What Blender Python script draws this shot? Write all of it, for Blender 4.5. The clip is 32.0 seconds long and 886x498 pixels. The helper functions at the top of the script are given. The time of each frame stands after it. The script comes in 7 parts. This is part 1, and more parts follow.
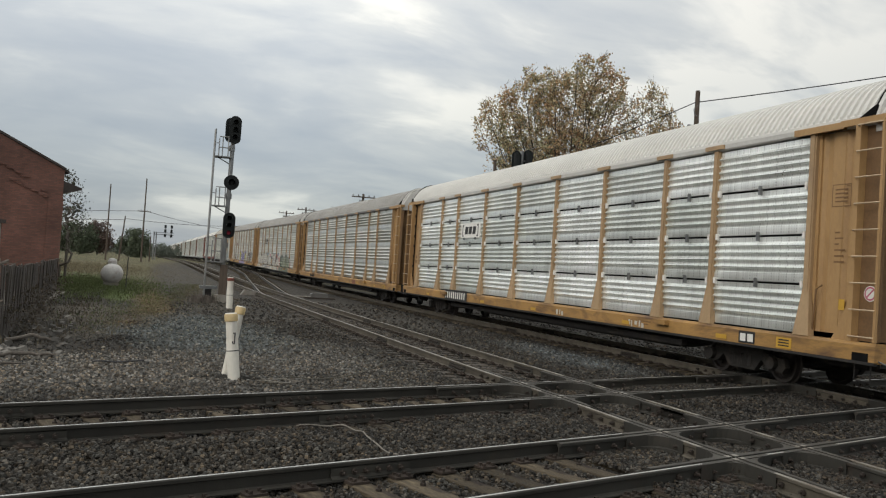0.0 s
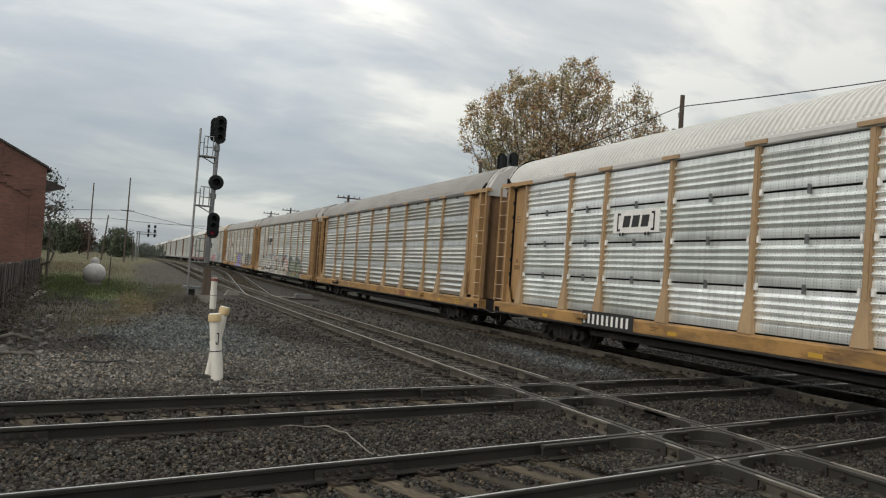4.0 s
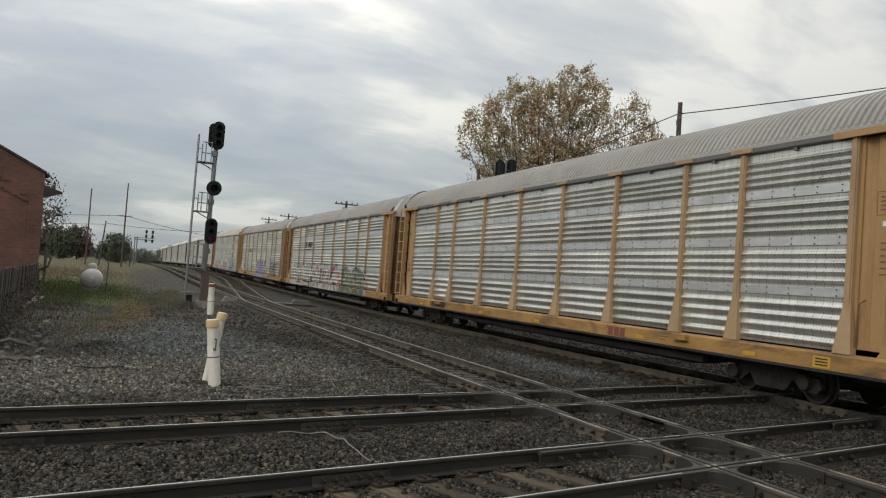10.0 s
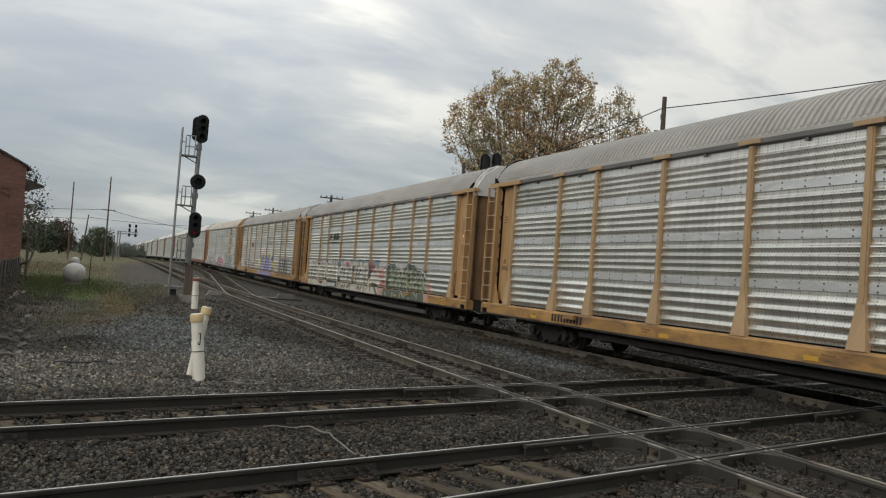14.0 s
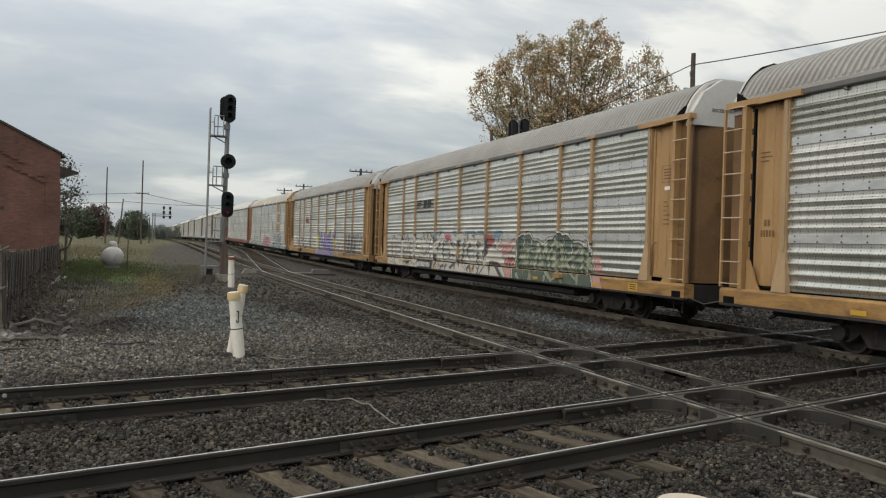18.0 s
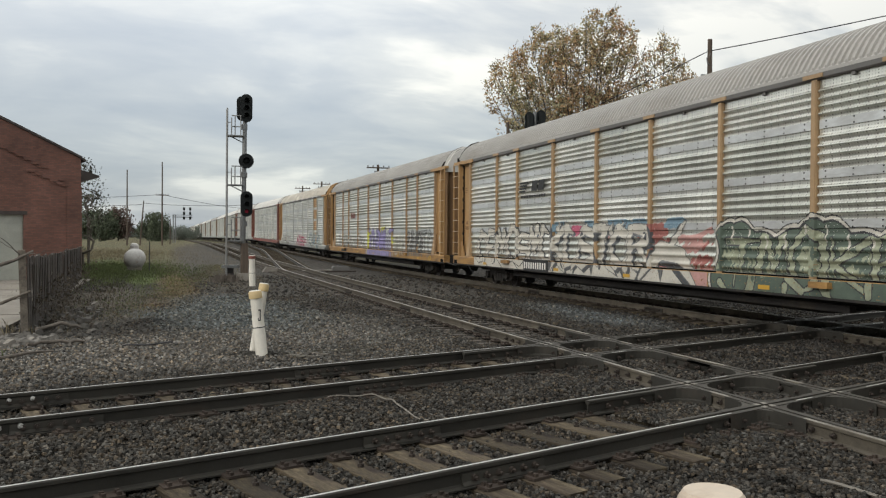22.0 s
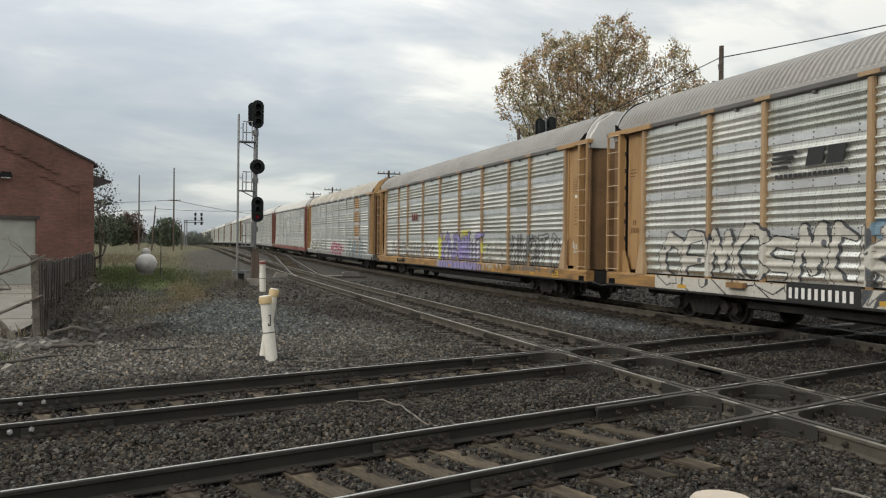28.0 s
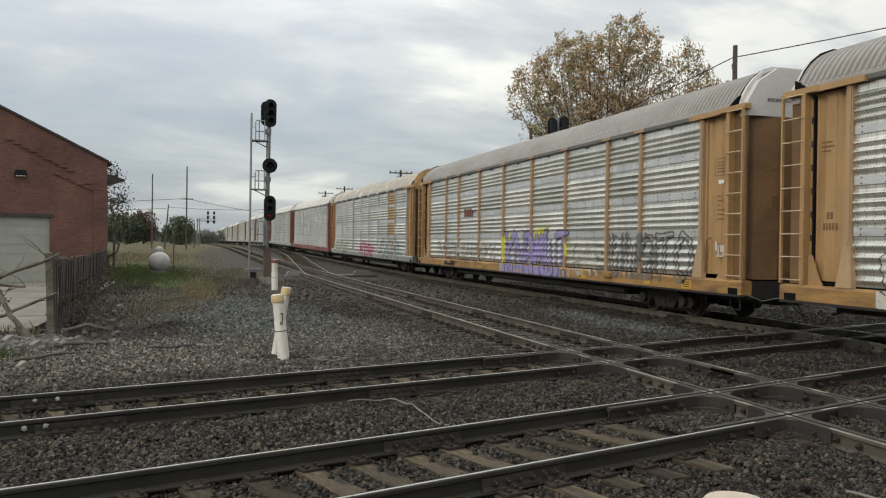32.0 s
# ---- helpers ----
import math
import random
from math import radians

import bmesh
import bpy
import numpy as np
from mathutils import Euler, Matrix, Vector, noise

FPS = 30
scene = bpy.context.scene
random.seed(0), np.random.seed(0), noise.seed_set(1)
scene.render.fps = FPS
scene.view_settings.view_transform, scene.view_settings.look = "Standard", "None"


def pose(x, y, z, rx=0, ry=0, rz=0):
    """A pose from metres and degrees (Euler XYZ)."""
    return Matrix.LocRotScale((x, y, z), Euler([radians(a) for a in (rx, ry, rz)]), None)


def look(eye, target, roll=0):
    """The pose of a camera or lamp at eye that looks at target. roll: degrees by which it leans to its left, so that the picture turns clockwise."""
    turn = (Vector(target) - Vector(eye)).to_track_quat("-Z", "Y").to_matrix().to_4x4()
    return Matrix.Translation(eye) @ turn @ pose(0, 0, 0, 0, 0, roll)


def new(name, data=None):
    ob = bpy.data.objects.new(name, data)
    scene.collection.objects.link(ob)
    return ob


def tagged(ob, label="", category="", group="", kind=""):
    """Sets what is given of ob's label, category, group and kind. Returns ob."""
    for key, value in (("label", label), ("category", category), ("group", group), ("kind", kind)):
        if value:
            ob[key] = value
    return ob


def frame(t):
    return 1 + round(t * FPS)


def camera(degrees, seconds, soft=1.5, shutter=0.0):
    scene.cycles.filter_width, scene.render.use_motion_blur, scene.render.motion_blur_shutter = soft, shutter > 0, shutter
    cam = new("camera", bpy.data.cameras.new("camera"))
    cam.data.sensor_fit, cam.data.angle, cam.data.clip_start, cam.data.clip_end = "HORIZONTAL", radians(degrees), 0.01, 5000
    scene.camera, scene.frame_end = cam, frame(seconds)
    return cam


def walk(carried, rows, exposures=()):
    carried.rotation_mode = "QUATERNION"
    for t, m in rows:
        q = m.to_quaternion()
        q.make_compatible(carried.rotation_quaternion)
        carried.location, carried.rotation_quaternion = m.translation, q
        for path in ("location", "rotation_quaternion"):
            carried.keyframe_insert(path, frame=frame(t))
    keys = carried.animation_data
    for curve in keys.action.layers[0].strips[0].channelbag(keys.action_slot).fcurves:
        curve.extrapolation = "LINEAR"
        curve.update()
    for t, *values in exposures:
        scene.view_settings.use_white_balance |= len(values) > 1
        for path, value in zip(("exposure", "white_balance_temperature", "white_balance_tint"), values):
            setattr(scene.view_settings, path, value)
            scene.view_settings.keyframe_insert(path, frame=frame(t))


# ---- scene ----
cam = camera(55.16, 32.0, soft=1.2)
# Seconds, eye, tilt from straight down, heading and lean of the hand-held camera.
PATH = [
    (0, 0.051, 0.111, 1.845, 91.56, -19.37, 3.70),
    (0.5, 0.049, 0.109, 1.844, 91.59, -19.40, 3.76),
    (1, 0.048, 0.109, 1.843, 91.60, -19.53, 3.82),
    (1.5, 0.048, 0.109, 1.843, 91.60, -19.57, 3.85),
    (2, 0.048, 0.110, 1.842, 91.68, -19.73, 3.92),
    (2.5, 0.048, 0.111, 1.841, 91.73, -20.08, 4.00),
    (3, 0.048, 0.111, 1.841, 91.79, -20.37, 4.03),
    (3.5, 0.046, 0.110, 1.840, 91.75, -20.37, 4.08),
    (5.5, 0.045, 0.103, 1.845, 91.89, -20.48, 4.06),
    (6, 0.045, 0.102, 1.845, 92.02, -20.54, 4.11),
    (6.5, 0.044, 0.100, 1.845, 92.08, -20.61, 4.13),
    (7, 0.044, 0.098, 1.844, 92.20, -20.54, 4.15),
    (7.5, 0.044, 0.096, 1.844, 92.27, -20.41, 4.09),
    (8, 0.043, 0.095, 1.843, 92.30, -20.42, 4.11),
    (8.5, 0.041, 0.094, 1.842, 92.29, -20.37, 4.12),
    (9, 0.038, 0.094, 1.842, 92.31, -20.42, 4.13),
    (9.5, 0.037, 0.095, 1.842, 92.18, -20.45, 4.23),
    (10, 0.037, 0.098, 1.842, 92.19, -20.50, 4.23),
    (10.5, 0.039, 0.103, 1.842, 92.17, -20.50, 4.23),
    (11, 0.044, 0.109, 1.842, 92.16, -20.49, 4.23),
    (11.5, 0.048, 0.114, 1.841, 92.13, -20.59, 4.21),
    (12, 0.050, 0.116, 1.840, 91.91, -21.42, 4.12),
    (12.5, 0.048, 0.112, 1.839, 91.88, -21.61, 4.10),
    (13, 0.044, 0.107, 1.839, 91.92, -21.60, 4.21),
    (13.5, 0.039, 0.102, 1.839, 91.86, -21.56, 4.17),
    (14, 0.036, 0.100, 1.839, 91.86, -21.53, 4.17),
    (14.5, 0.033, 0.099, 1.839, 91.80, -21.44, 4.10),
    (16.5, 0.038, 0.099, 1.839, 90.51, -20.33, 2.63),
    (17, 0.039, 0.099, 1.839, 90.26, -20.15, 2.38),
    (17.5, 0.039, 0.097, 1.839, 89.95, -19.81, 2.09),
    (18, 0.038, 0.095, 1.838, 89.68, -19.48, 1.78),
    (18.5, 0.037, 0.092, 1.838, 89.57, -19.05, 1.42),
    (19, 0.036, 0.090, 1.838, 89.58, -18.82, 1.25),
    (19.5, 0.035, 0.090, 1.838, 89.62, -18.84, 1.09),
    (20, 0.035, 0.091, 1.838, 89.66, -18.85, 1.05),
    (20.5, 0.036, 0.093, 1.839, 89.67, -18.77, 0.90),
    (21, 0.038, 0.095, 1.839, 89.64, -18.57, 0.70),
    (21.5, 0.040, 0.097, 1.838, 89.51, -18.28, 0.47),
    (22, 0.041, 0.097, 1.838, 89.26, -18.19, 0.37),
    (22.5, 0.041, 0.097, 1.838, 89.14, -18.10, 0.18),
    (23, 0.041, 0.096, 1.838, 89.20, -18.11, 0.18),
    (23.5, 0.041, 0.097, 1.838, 89.37, -18.09, 0.06),
    (24, 0.040, 0.097, 1.838, 89.54, -18.15, 0.03),
    (24.5, 0.039, 0.097, 1.838, 89.71, -18.23, 0.01),
    (25, 0.038, 0.096, 1.838, 89.71, -18.34, -0.03),
    (25.5, 0.038, 0.096, 1.838, 89.76, -18.45, 0.08),
    (27.5, 0.049, 0.095, 1.834, 89.68, -17.50, 0.54),
    (28, 0.047, 0.093, 1.834, 89.67, -17.49, 0.56),
    (28.5, 0.045, 0.091, 1.835, 89.73, -17.30, 0.63),
    (29, 0.042, 0.089, 1.835, 89.72, -17.22, 0.69),
    (29.5, 0.039, 0.088, 1.835, 89.67, -16.85, 0.77),
    (30, 0.037, 0.089, 1.834, 89.67, -16.81, 0.73),
    (30.5, 0.037, 0.091, 1.834, 89.68, -16.83, 0.73),
    (31, 0.038, 0.092, 1.834, 89.66, -16.81, 0.71),
    (31.5, 0.039, 0.092, 1.834, 89.63, -16.81, 0.73),
    (32, 0.041, 0.092, 1.834, 89.62, -16.71, 0.78),
]

def aimed(x, y, z, tilt, heading, lean):
    a, b = radians(heading), radians(tilt - 90)
    to = (x - math.sin(a) * math.cos(b), y + math.cos(a) * math.cos(b), z + math.sin(b))
    return look((x, y, z), to, lean)


walk(cam, [(t, aimed(*row)) for t, *row in PATH], [(0.0, -0.25), (14.5, -0.32), (19.0, -0.12), (23.0, -0.03), (32.0, -0.1)])

# ---- light: an overcast autumn sky with a veiled sun ----
SUN_EL, SUN_AZ = 30, 248  # degrees up, degrees clockwise from +y
world = bpy.data.worlds.new("sky")
scene.world = world
world.use_nodes = True


class Nodes:
    """Short forms for building a node tree."""

    def __init__(self, tree):
        self.tree = tree
        tree.nodes.clear()

    def add(self, kind, **values):
        node = self.tree.nodes.new(kind)
        for key, value in values.items():
            if key == "props":
                continue
            socket = node.inputs[int(key[1:])] if key[0] == "i" and key[1:].isdigit() else node.inputs[key.replace("_", " ")]
            if isinstance(value, bpy.types.NodeSocket):
                self.tree.links.new(value, socket)
            else:
                socket.default_value = value
        return node

    def math(self, op, a, b=0.0, c=0.0):
        node = self.tree.nodes.new("ShaderNodeMath")
        node.operation = op
        for k, value in enumerate((a, b, c)):
            if isinstance(value, bpy.types.NodeSocket):
                self.tree.links.new(value, node.inputs[k])
            else:
                node.inputs[k].default_value = value
        return node.outputs[0]

    def mix(self, fac, a, b, blend="MIX"):
        node = self.tree.nodes.new("ShaderNodeMix")
        node.data_type, node.blend_type = "RGBA", blend
        for k, value in ((0, fac), (6, a), (7, b)):
            if isinstance(value, bpy.types.NodeSocket):
                self.tree.links.new(value, node.inputs[k])
            else:
                node.inputs[k].default_value = value if k == 0 else (*value, 1)
        return node.outputs[2]

    def ramp(self, fac, *stops):
        node = self.tree.nodes.new("ShaderNodeValToRGB")
        self.tree.links.new(fac, node.inputs[0])
        while len(node.color_ramp.elements) < len(stops):
            node.color_ramp.elements.new(0.5)
        for e, (at, value) in zip(node.color_ramp.elements, stops):
            e.position = at
            e.color = (value, value, value, 1) if isinstance(value, (int, float)) else (*value, 1)
        return node.outputs[0]

    def noise(self, vector, scale, detail=4.0, rough=0.55, distort=0.0):
        node = self.add("ShaderNodeTexNoise", Scale=scale, Detail=detail, Roughness=rough, Distortion=distort)
        if vector is not None:
            self.tree.links.new(vector, node.inputs["Vector"])
        return node.outputs["Fac"]

    def scaled(self, vector, x, y, z):
        node = self.tree.nodes.new("ShaderNodeVectorMath")
        node.operation = "MULTIPLY"
        self.tree.links.new(vector, node.inputs[0])
        node.inputs[1].default_value = (x, y, z)
        return node.outputs[0]

    def split(self, vector):
        node = self.tree.nodes.new("ShaderNodeSeparateXYZ")
        self.tree.links.new(vector, node.inputs[0])
        return node.outputs


def make_sky():
    n = Nodes(world.node_tree)
    sky = n.add("ShaderNodeTexSky")
    sky.sky_type, sky.sun_disc = "NISHITA", False
    sky.sun_elevation, sky.sun_rotation = radians(SUN_EL), radians(SUN_AZ)
    sky.air_density, sky.dust_density = 1.0, 2.0
    way = n.add("ShaderNodeTexCoord").outputs["Generated"]
    x, y, z = n.split(way)
    # Cloud sheets lie on a shell overhead, so they close up towards the horizon.
    depth = n.math("ADD", n.math("MAXIMUM", z, 0.0), 0.30)
    flat = n.add("ShaderNodeCombineXYZ", X=n.math("DIVIDE", x, depth), Y=n.math("DIVIDE", y, depth), Z=3.7).outputs[0]
    big = n.noise(n.scaled(flat, 0.75, 1.15, 1), 1.0, 3.0, 0.45, 0.3)
    mid = n.noise(n.scaled(flat, 1.5, 2.6, 1), 1.25, 5.0, 0.52, 0.5)
    fine = n.noise(n.scaled(flat, 3.2, 6.0, 1), 1.5, 5.0, 0.55, 0.3)
    cover = n.math("ADD", n.math("ADD", n.math("MULTIPLY", big, 0.50), n.math("MULTIPLY", mid, 0.36)), n.math("MULTIPLY", fine, 0.14))
    lit = n.ramp(cover, (0.37, (0.49, 0.528, 0.575)), (0.46, (0.59, 0.617, 0.64)), (0.53, (0.76, 0.767, 0.745)), (0.59, (1.12, 1.085, 0.985)))
    # The veiled sun brightens the sheet towards the zenith; haze cools it at the horizon.
    up = n.ramp(z, (0.0, (0.545, 0.585, 0.635)), (0.07, (0.63, 0.66, 0.685)), (0.16, (0.85, 0.86, 0.855)), (0.26, (1.12, 1.115, 1.095)), (0.45, (1.45, 1.44, 1.42)), (0.9, (2.1, 2.09, 2.06)))
    side = n.ramp(n.math("ADD", n.math("MULTIPLY", x, 0.5), 0.5), (0.42, 1.06), (0.58, 1.07), (0.70, 0.87), (0.86, 0.69))
    up = n.mix(1.0, up, side, "MULTIPLY")
    lit = n.mix(1.0, lit, up, "MULTIPLY")
    back = n.add("ShaderNodeBackground", Color=sky.outputs[0], Strength=0.03)
    cloud = n.add("ShaderNodeBackground", Color=lit, Strength=1.0)
    both = n.add("ShaderNodeAddShader", i0=back.outputs[0], i1=cloud.outputs[0])
    n.add("ShaderNodeOutputWorld", Surface=both.outputs[0])


make_sky()
sun_data = bpy.data.lights.new("sun", "SUN")
sun_data.energy, sun_data.angle, sun_data.color = 1.1, radians(16), (1.0, 0.95, 0.88)
sun = new("sun", sun_data)
a, e = radians(SUN_AZ), radians(SUN_EL)
sun.matrix_basis = look((0, 0, 60), (-math.sin(a) * math.cos(e), -math.cos(a) * math.cos(e), 60 - math.sin(e)))

# ---- materials ----


def surface(name, base, rough=0.7, metal=0.0, vary=0.25, scale=3.0, grain=40.0, bump=0.15, stain=None, stain_at=(0.55, 0.75), stain_scale=1.5, stretch=(1, 1, 1), spread=0.0, island=0.0, spec=0.4):
    """A worn surface: broad and fine variation of one colour, optional stains with edges of their own, and fine relief."""
    mat = bpy.data.materials.new(name)
    mat.use_nodes = True
    n = Nodes(mat.node_tree)
    at = n.scaled(n.add("ShaderNodeTexCoord").outputs["Object"], *stretch)
    broad, small = n.noise(at, scale, 5.0, 0.6), n.noise(at, grain, 3.0, 0.6)
    dark, light = [tuple(max(0.0, c * k) for c in base) for k in (1 - 1.6 * vary, 1 + 1.3 * vary)]
    blend = n.math("ADD", n.math("MULTIPLY", broad, 0.6), n.math("MULTIPLY", small, 0.4))
    colour = n.mix(n.ramp(blend, (0.32, 0.0), (0.68, 1.0)), dark, light)
    if stain:
        spots = n.noise(n.scaled(at, 1, 1, 1), stain_scale, 6.0, 0.65, 0.4)
        colour = n.mix(n.ramp(spots, (stain_at[0], 0.0), (stain_at[1], 1.0)), colour, stain)
    if spread:
        info = n.add("ShaderNodeObjectInfo").outputs["Random"]
        colour = n.mix(1.0, colour, n.ramp(info, (0.0, 1 - spread), (1.0, 1 + spread)), "MULTIPLY")
    if island:
        info = n.add("ShaderNodeNewGeometry").outputs["Random Per Island"]
        colour = n.mix(1.0, colour, n.ramp(info, (0.0, 1 - island), (0.7, 1.0), (1.0, 1 + island)), "MULTIPLY")
    height = n.add("ShaderNodeBump", Strength=bump, Distance=0.02, Height=blend).outputs[0]
    r = n.ramp(small, (0.3, max(0.05, rough - 0.1)), (0.7, min(1.0, rough + 0.1)))
    bsdf = n.add("ShaderNodeBsdfPrincipled", Base_Color=colour, Roughness=r, Metallic=metal, Normal=height)
    bsdf.inputs["Specular IOR Level"].default_value = spec
    n.add("ShaderNodeOutputMaterial", Surface=bsdf.outputs[0])
    return mat


def glow(name, colour, strength):
    mat = bpy.data.materials.new(name)
    mat.use_nodes = True
    n = Nodes(mat.node_tree)
    bsdf = n.add("ShaderNodeBsdfPrincipled", Base_Color=(*colour, 1), Emission_Color=(*colour, 1), Emission_Strength=strength)
    n.add("ShaderNodeOutputMaterial", Surface=bsdf.outputs[0])
    return mat


RUST = (0.10, 0.055, 0.03)
M_rail_side = surface("rail side", (0.028, 0.026, 0.021), 0.8, 0.1, 0.3, 1.2, 30, 0.3, (0.045, 0.031, 0.022), (0.55, 0.85), 2.0)
M_rail_dusty = surface("dusty rail side", (0.085, 0.074, 0.056), 0.85, 0.1, 0.3, 1.2, 30, 0.3, (0.035, 0.028, 0.023), (0.5, 0.75), 3.0)
M_rail_top = surface("polished rail head", (0.50, 0.49, 0.465), 0.48, 0.85, 0.12, 0.8, 60, 0.05)
M_rail_dull = surface("worn rail head", (0.25, 0.235, 0.205), 0.5, 0.6, 0.25, 1.5, 50, 0.1, (0.11, 0.08, 0.06), (0.45, 0.7), 2.5)
M_casting = surface("cast crossing steel", (0.046, 0.042, 0.035), 0.7, 0.2, 0.3, 3.0, 40, 0.25, (0.04, 0.032, 0.027), (0.5, 0.75), 4.0)
M_tie = surface("weathered tie wood", (0.084, 0.068, 0.045), 0.95, 0, 0.5, 2.0, 16, 0.8, (0.026, 0.02, 0.016), (0.42, 0.62), 1.6, (0.7, 5.0, 5.0), 0.45, spec=0.2)
M_timber = surface("crossing timber", (0.052, 0.043, 0.033), 0.9, 0, 0.35, 2.0, 30, 0.5, (0.04, 0.033, 0.028), (0.45, 0.7), 3.0, (1, 1, 1), 0.3)
M_plate = surface("rusted steel plate", (0.045, 0.034, 0.027), 0.8, 0.3, 0.35, 8.0, 60, 0.3, None, spread=0.2)
M_bolt = surface("rusted bolt", (0.045, 0.036, 0.03), 0.7, 0.4, 0.3, 8.0, 60, 0.2)
M_bolt_new = surface("zinc bolt", (0.6, 0.6, 0.58), 0.4, 0.8, 0.1, 8.0, 60, 0.1)
M_white = surface("white plastic", (0.60, 0.575, 0.51), 0.45, 0, 0.08, 4.0, 30, 0.05, (0.42, 0.38, 0.30), (0.6, 0.8), 5.0, (1, 1, 0.4))
M_cap = surface("tan pipe cap", (0.44, 0.335, 0.17), 0.5, 0, 0.1, 5.0, 40, 0.05)
M_cream = surface("cream plastic cap", (0.46, 0.39, 0.31), 0.5, 0, 0.1, 5.0, 40, 0.05, (0.34, 0.26, 0.19), (0.5, 0.75), 6.0)
M_black = surface("black enamel", (0.009, 0.011, 0.011), 0.6, 0, 0.3, 5.0, 40, 0.05, spec=0.2)
M_galv = surface("galvanised pipe", (0.20, 0.205, 0.205), 0.45, 0.7, 0.18, 4.0, 40, 0.1, (0.22, 0.19, 0.16), (0.58, 0.8), 2.0)
M_red_lamp = glow("red signal lens", (0.42, 0.03, 0.06), 0.06)
M_wire = surface("dark cable", (0.03, 0.03, 0.032), 0.6, 0, 0.2)
M_cable_dull = surface("dirty cable", (0.075, 0.07, 0.055), 0.8, 0, 0.2, 6, 40, 0.1)
M_cable = surface("pale cable", (0.145, 0.132, 0.112), 0.7, 0, 0.2, 6, 40, 0.1)
M_pole = surface("creosoted pole", (0.085, 0.065, 0.05), 0.9, 0, 0.3, 2.0, 30, 0.4, None, stretch=(4, 4, 0.4))
M_concrete = surface("old concrete", (0.205, 0.188, 0.163), 0.9, 0, 0.22, 1.2, 25, 0.3, (0.17, 0.15, 0.12), (0.5, 0.72), 0.8)
M_board = surface("grey weathered board", (0.064, 0.054, 0.046), 0.9, 0, 0.35, 2.0, 25, 0.4, (0.095, 0.088, 0.08), (0.56, 0.75), 1.5, (3, 3, 0.3), 0.35)
M_shutter = surface("pale painted shutter", (0.31, 0.315, 0.275), 0.6, 0, 0.1, 1.0, 20, 0.05, (0.40, 0.39, 0.34), (0.58, 0.8), 1.2)
M_roofing = surface("dark roofing", (0.06, 0.05, 0.045), 0.85, 0, 0.3, 2, 20, 0.2)
M_tank = surface("white painted tank", (0.42, 0.41, 0.39), 0.5, 0, 0.15, 2.0, 20, 0.05, (0.24, 0.20, 0.165), (0.52, 0.72), 2.4)
M_bark = surface("grey bark", (0.105, 0.09, 0.075), 0.95, 0, 0.35, 2.0, 20, 0.5)
M_deadwood = surface("bleached dead wood", (0.18, 0.155, 0.125), 0.9, 0, 0.35, 4.0, 30, 0.4, (0.09, 0.075, 0.06), (0.48, 0.62), 3.0)
M_leaf_green = surface("dull green leaf", (0.075, 0.088, 0.045), 0.75, 0, 0.35, 0.4, 5, 0.0, island=0.5)
# Distance haze is mixed into these two far leaf colours.
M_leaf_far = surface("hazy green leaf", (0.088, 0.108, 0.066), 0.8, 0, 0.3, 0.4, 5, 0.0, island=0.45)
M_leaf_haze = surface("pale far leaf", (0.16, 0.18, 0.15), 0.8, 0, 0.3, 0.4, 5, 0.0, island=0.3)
M_leaf_red = surface("reddening leaf", (0.13, 0.088, 0.07), 0.75, 0, 0.3, 0.4, 5, 0.0, island=0.5)
M_leaf_eave = surface("dark hanging leaf", (0.05, 0.052, 0.034), 0.8, 0, 0.35, 0.6, 5, 0.0, island=0.5)
M_grass = surface("short green grass", (0.10, 0.125, 0.045), 0.9, 0, 0.3, 0.8, 8, 0.0, island=0.4)
M_weed = surface("dry weeds", (0.15, 0.125, 0.075), 0.9, 0, 0.3, 0.8, 8, 0.0, island=0.45)
M_scrub = surface("brown dead scrub", (0.075, 0.06, 0.042), 0.9, 0, 0.3, 0.8, 8, 0.0, island=0.45)
M_rubble = surface("broken concrete rubble", (0.085, 0.079, 0.07), 0.9, 0, 0.3, 3.0, 25, 0.4, spread=0.4)

# Car paints
YELLOW = (0.345, 0.212, 0.092)
M_yellow = surface("faded yellow car paint", YELLOW, 0.55, 0, 0.12, 0.7, 18, 0.05, (0.24, 0.135, 0.055), (0.52, 0.74), 0.9, (1, 1, 0.45))
M_post = surface("weathered tan post paint", (0.335, 0.228, 0.125), 0.6, 0, 0.15, 0.8, 18, 0.05, (0.25, 0.17, 0.10), (0.52, 0.75), 1.1, (1, 1, 0.5))
M_post_pale = surface("faded pinkish tan post paint", (0.32, 0.215, 0.12), 0.6, 0, 0.15, 0.8, 18, 0.05, (0.25, 0.19, 0.13), (0.5, 0.75), 1.1, (1, 1, 0.5))
M_yellow_sill = surface("dirty yellow sill paint", (0.325, 0.185, 0.06), 0.6, 0, 0.2, 0.6, 18, 0.05, (0.115, 0.065, 0.034), (0.46, 0.66), 1.3, (1, 0.45, 1.8))
# Ends are brown paint, deepened to hold the shade between coupled cars.
M_brown_end_shaded = surface("brown end paint", (0.165, 0.097, 0.047), 0.65, 0, 0.18, 0.7, 18, 0.05, (0.11, 0.065, 0.035), (0.5, 0.72), 0.9, spec=0.25)
M_red_paint = surface("oxide red car paint", (0.17, 0.055, 0.04), 0.6, 0, 0.2, 0.7, 18, 0.05, (0.16, 0.06, 0.04), (0.55, 0.78), 0.9)
M_rack_white = surface("white end paint", (0.47, 0.46, 0.435), 0.6, 0, 0.1, 0.8, 15, 0.05, (0.42, 0.38, 0.33), (0.58, 0.8), 1.0)
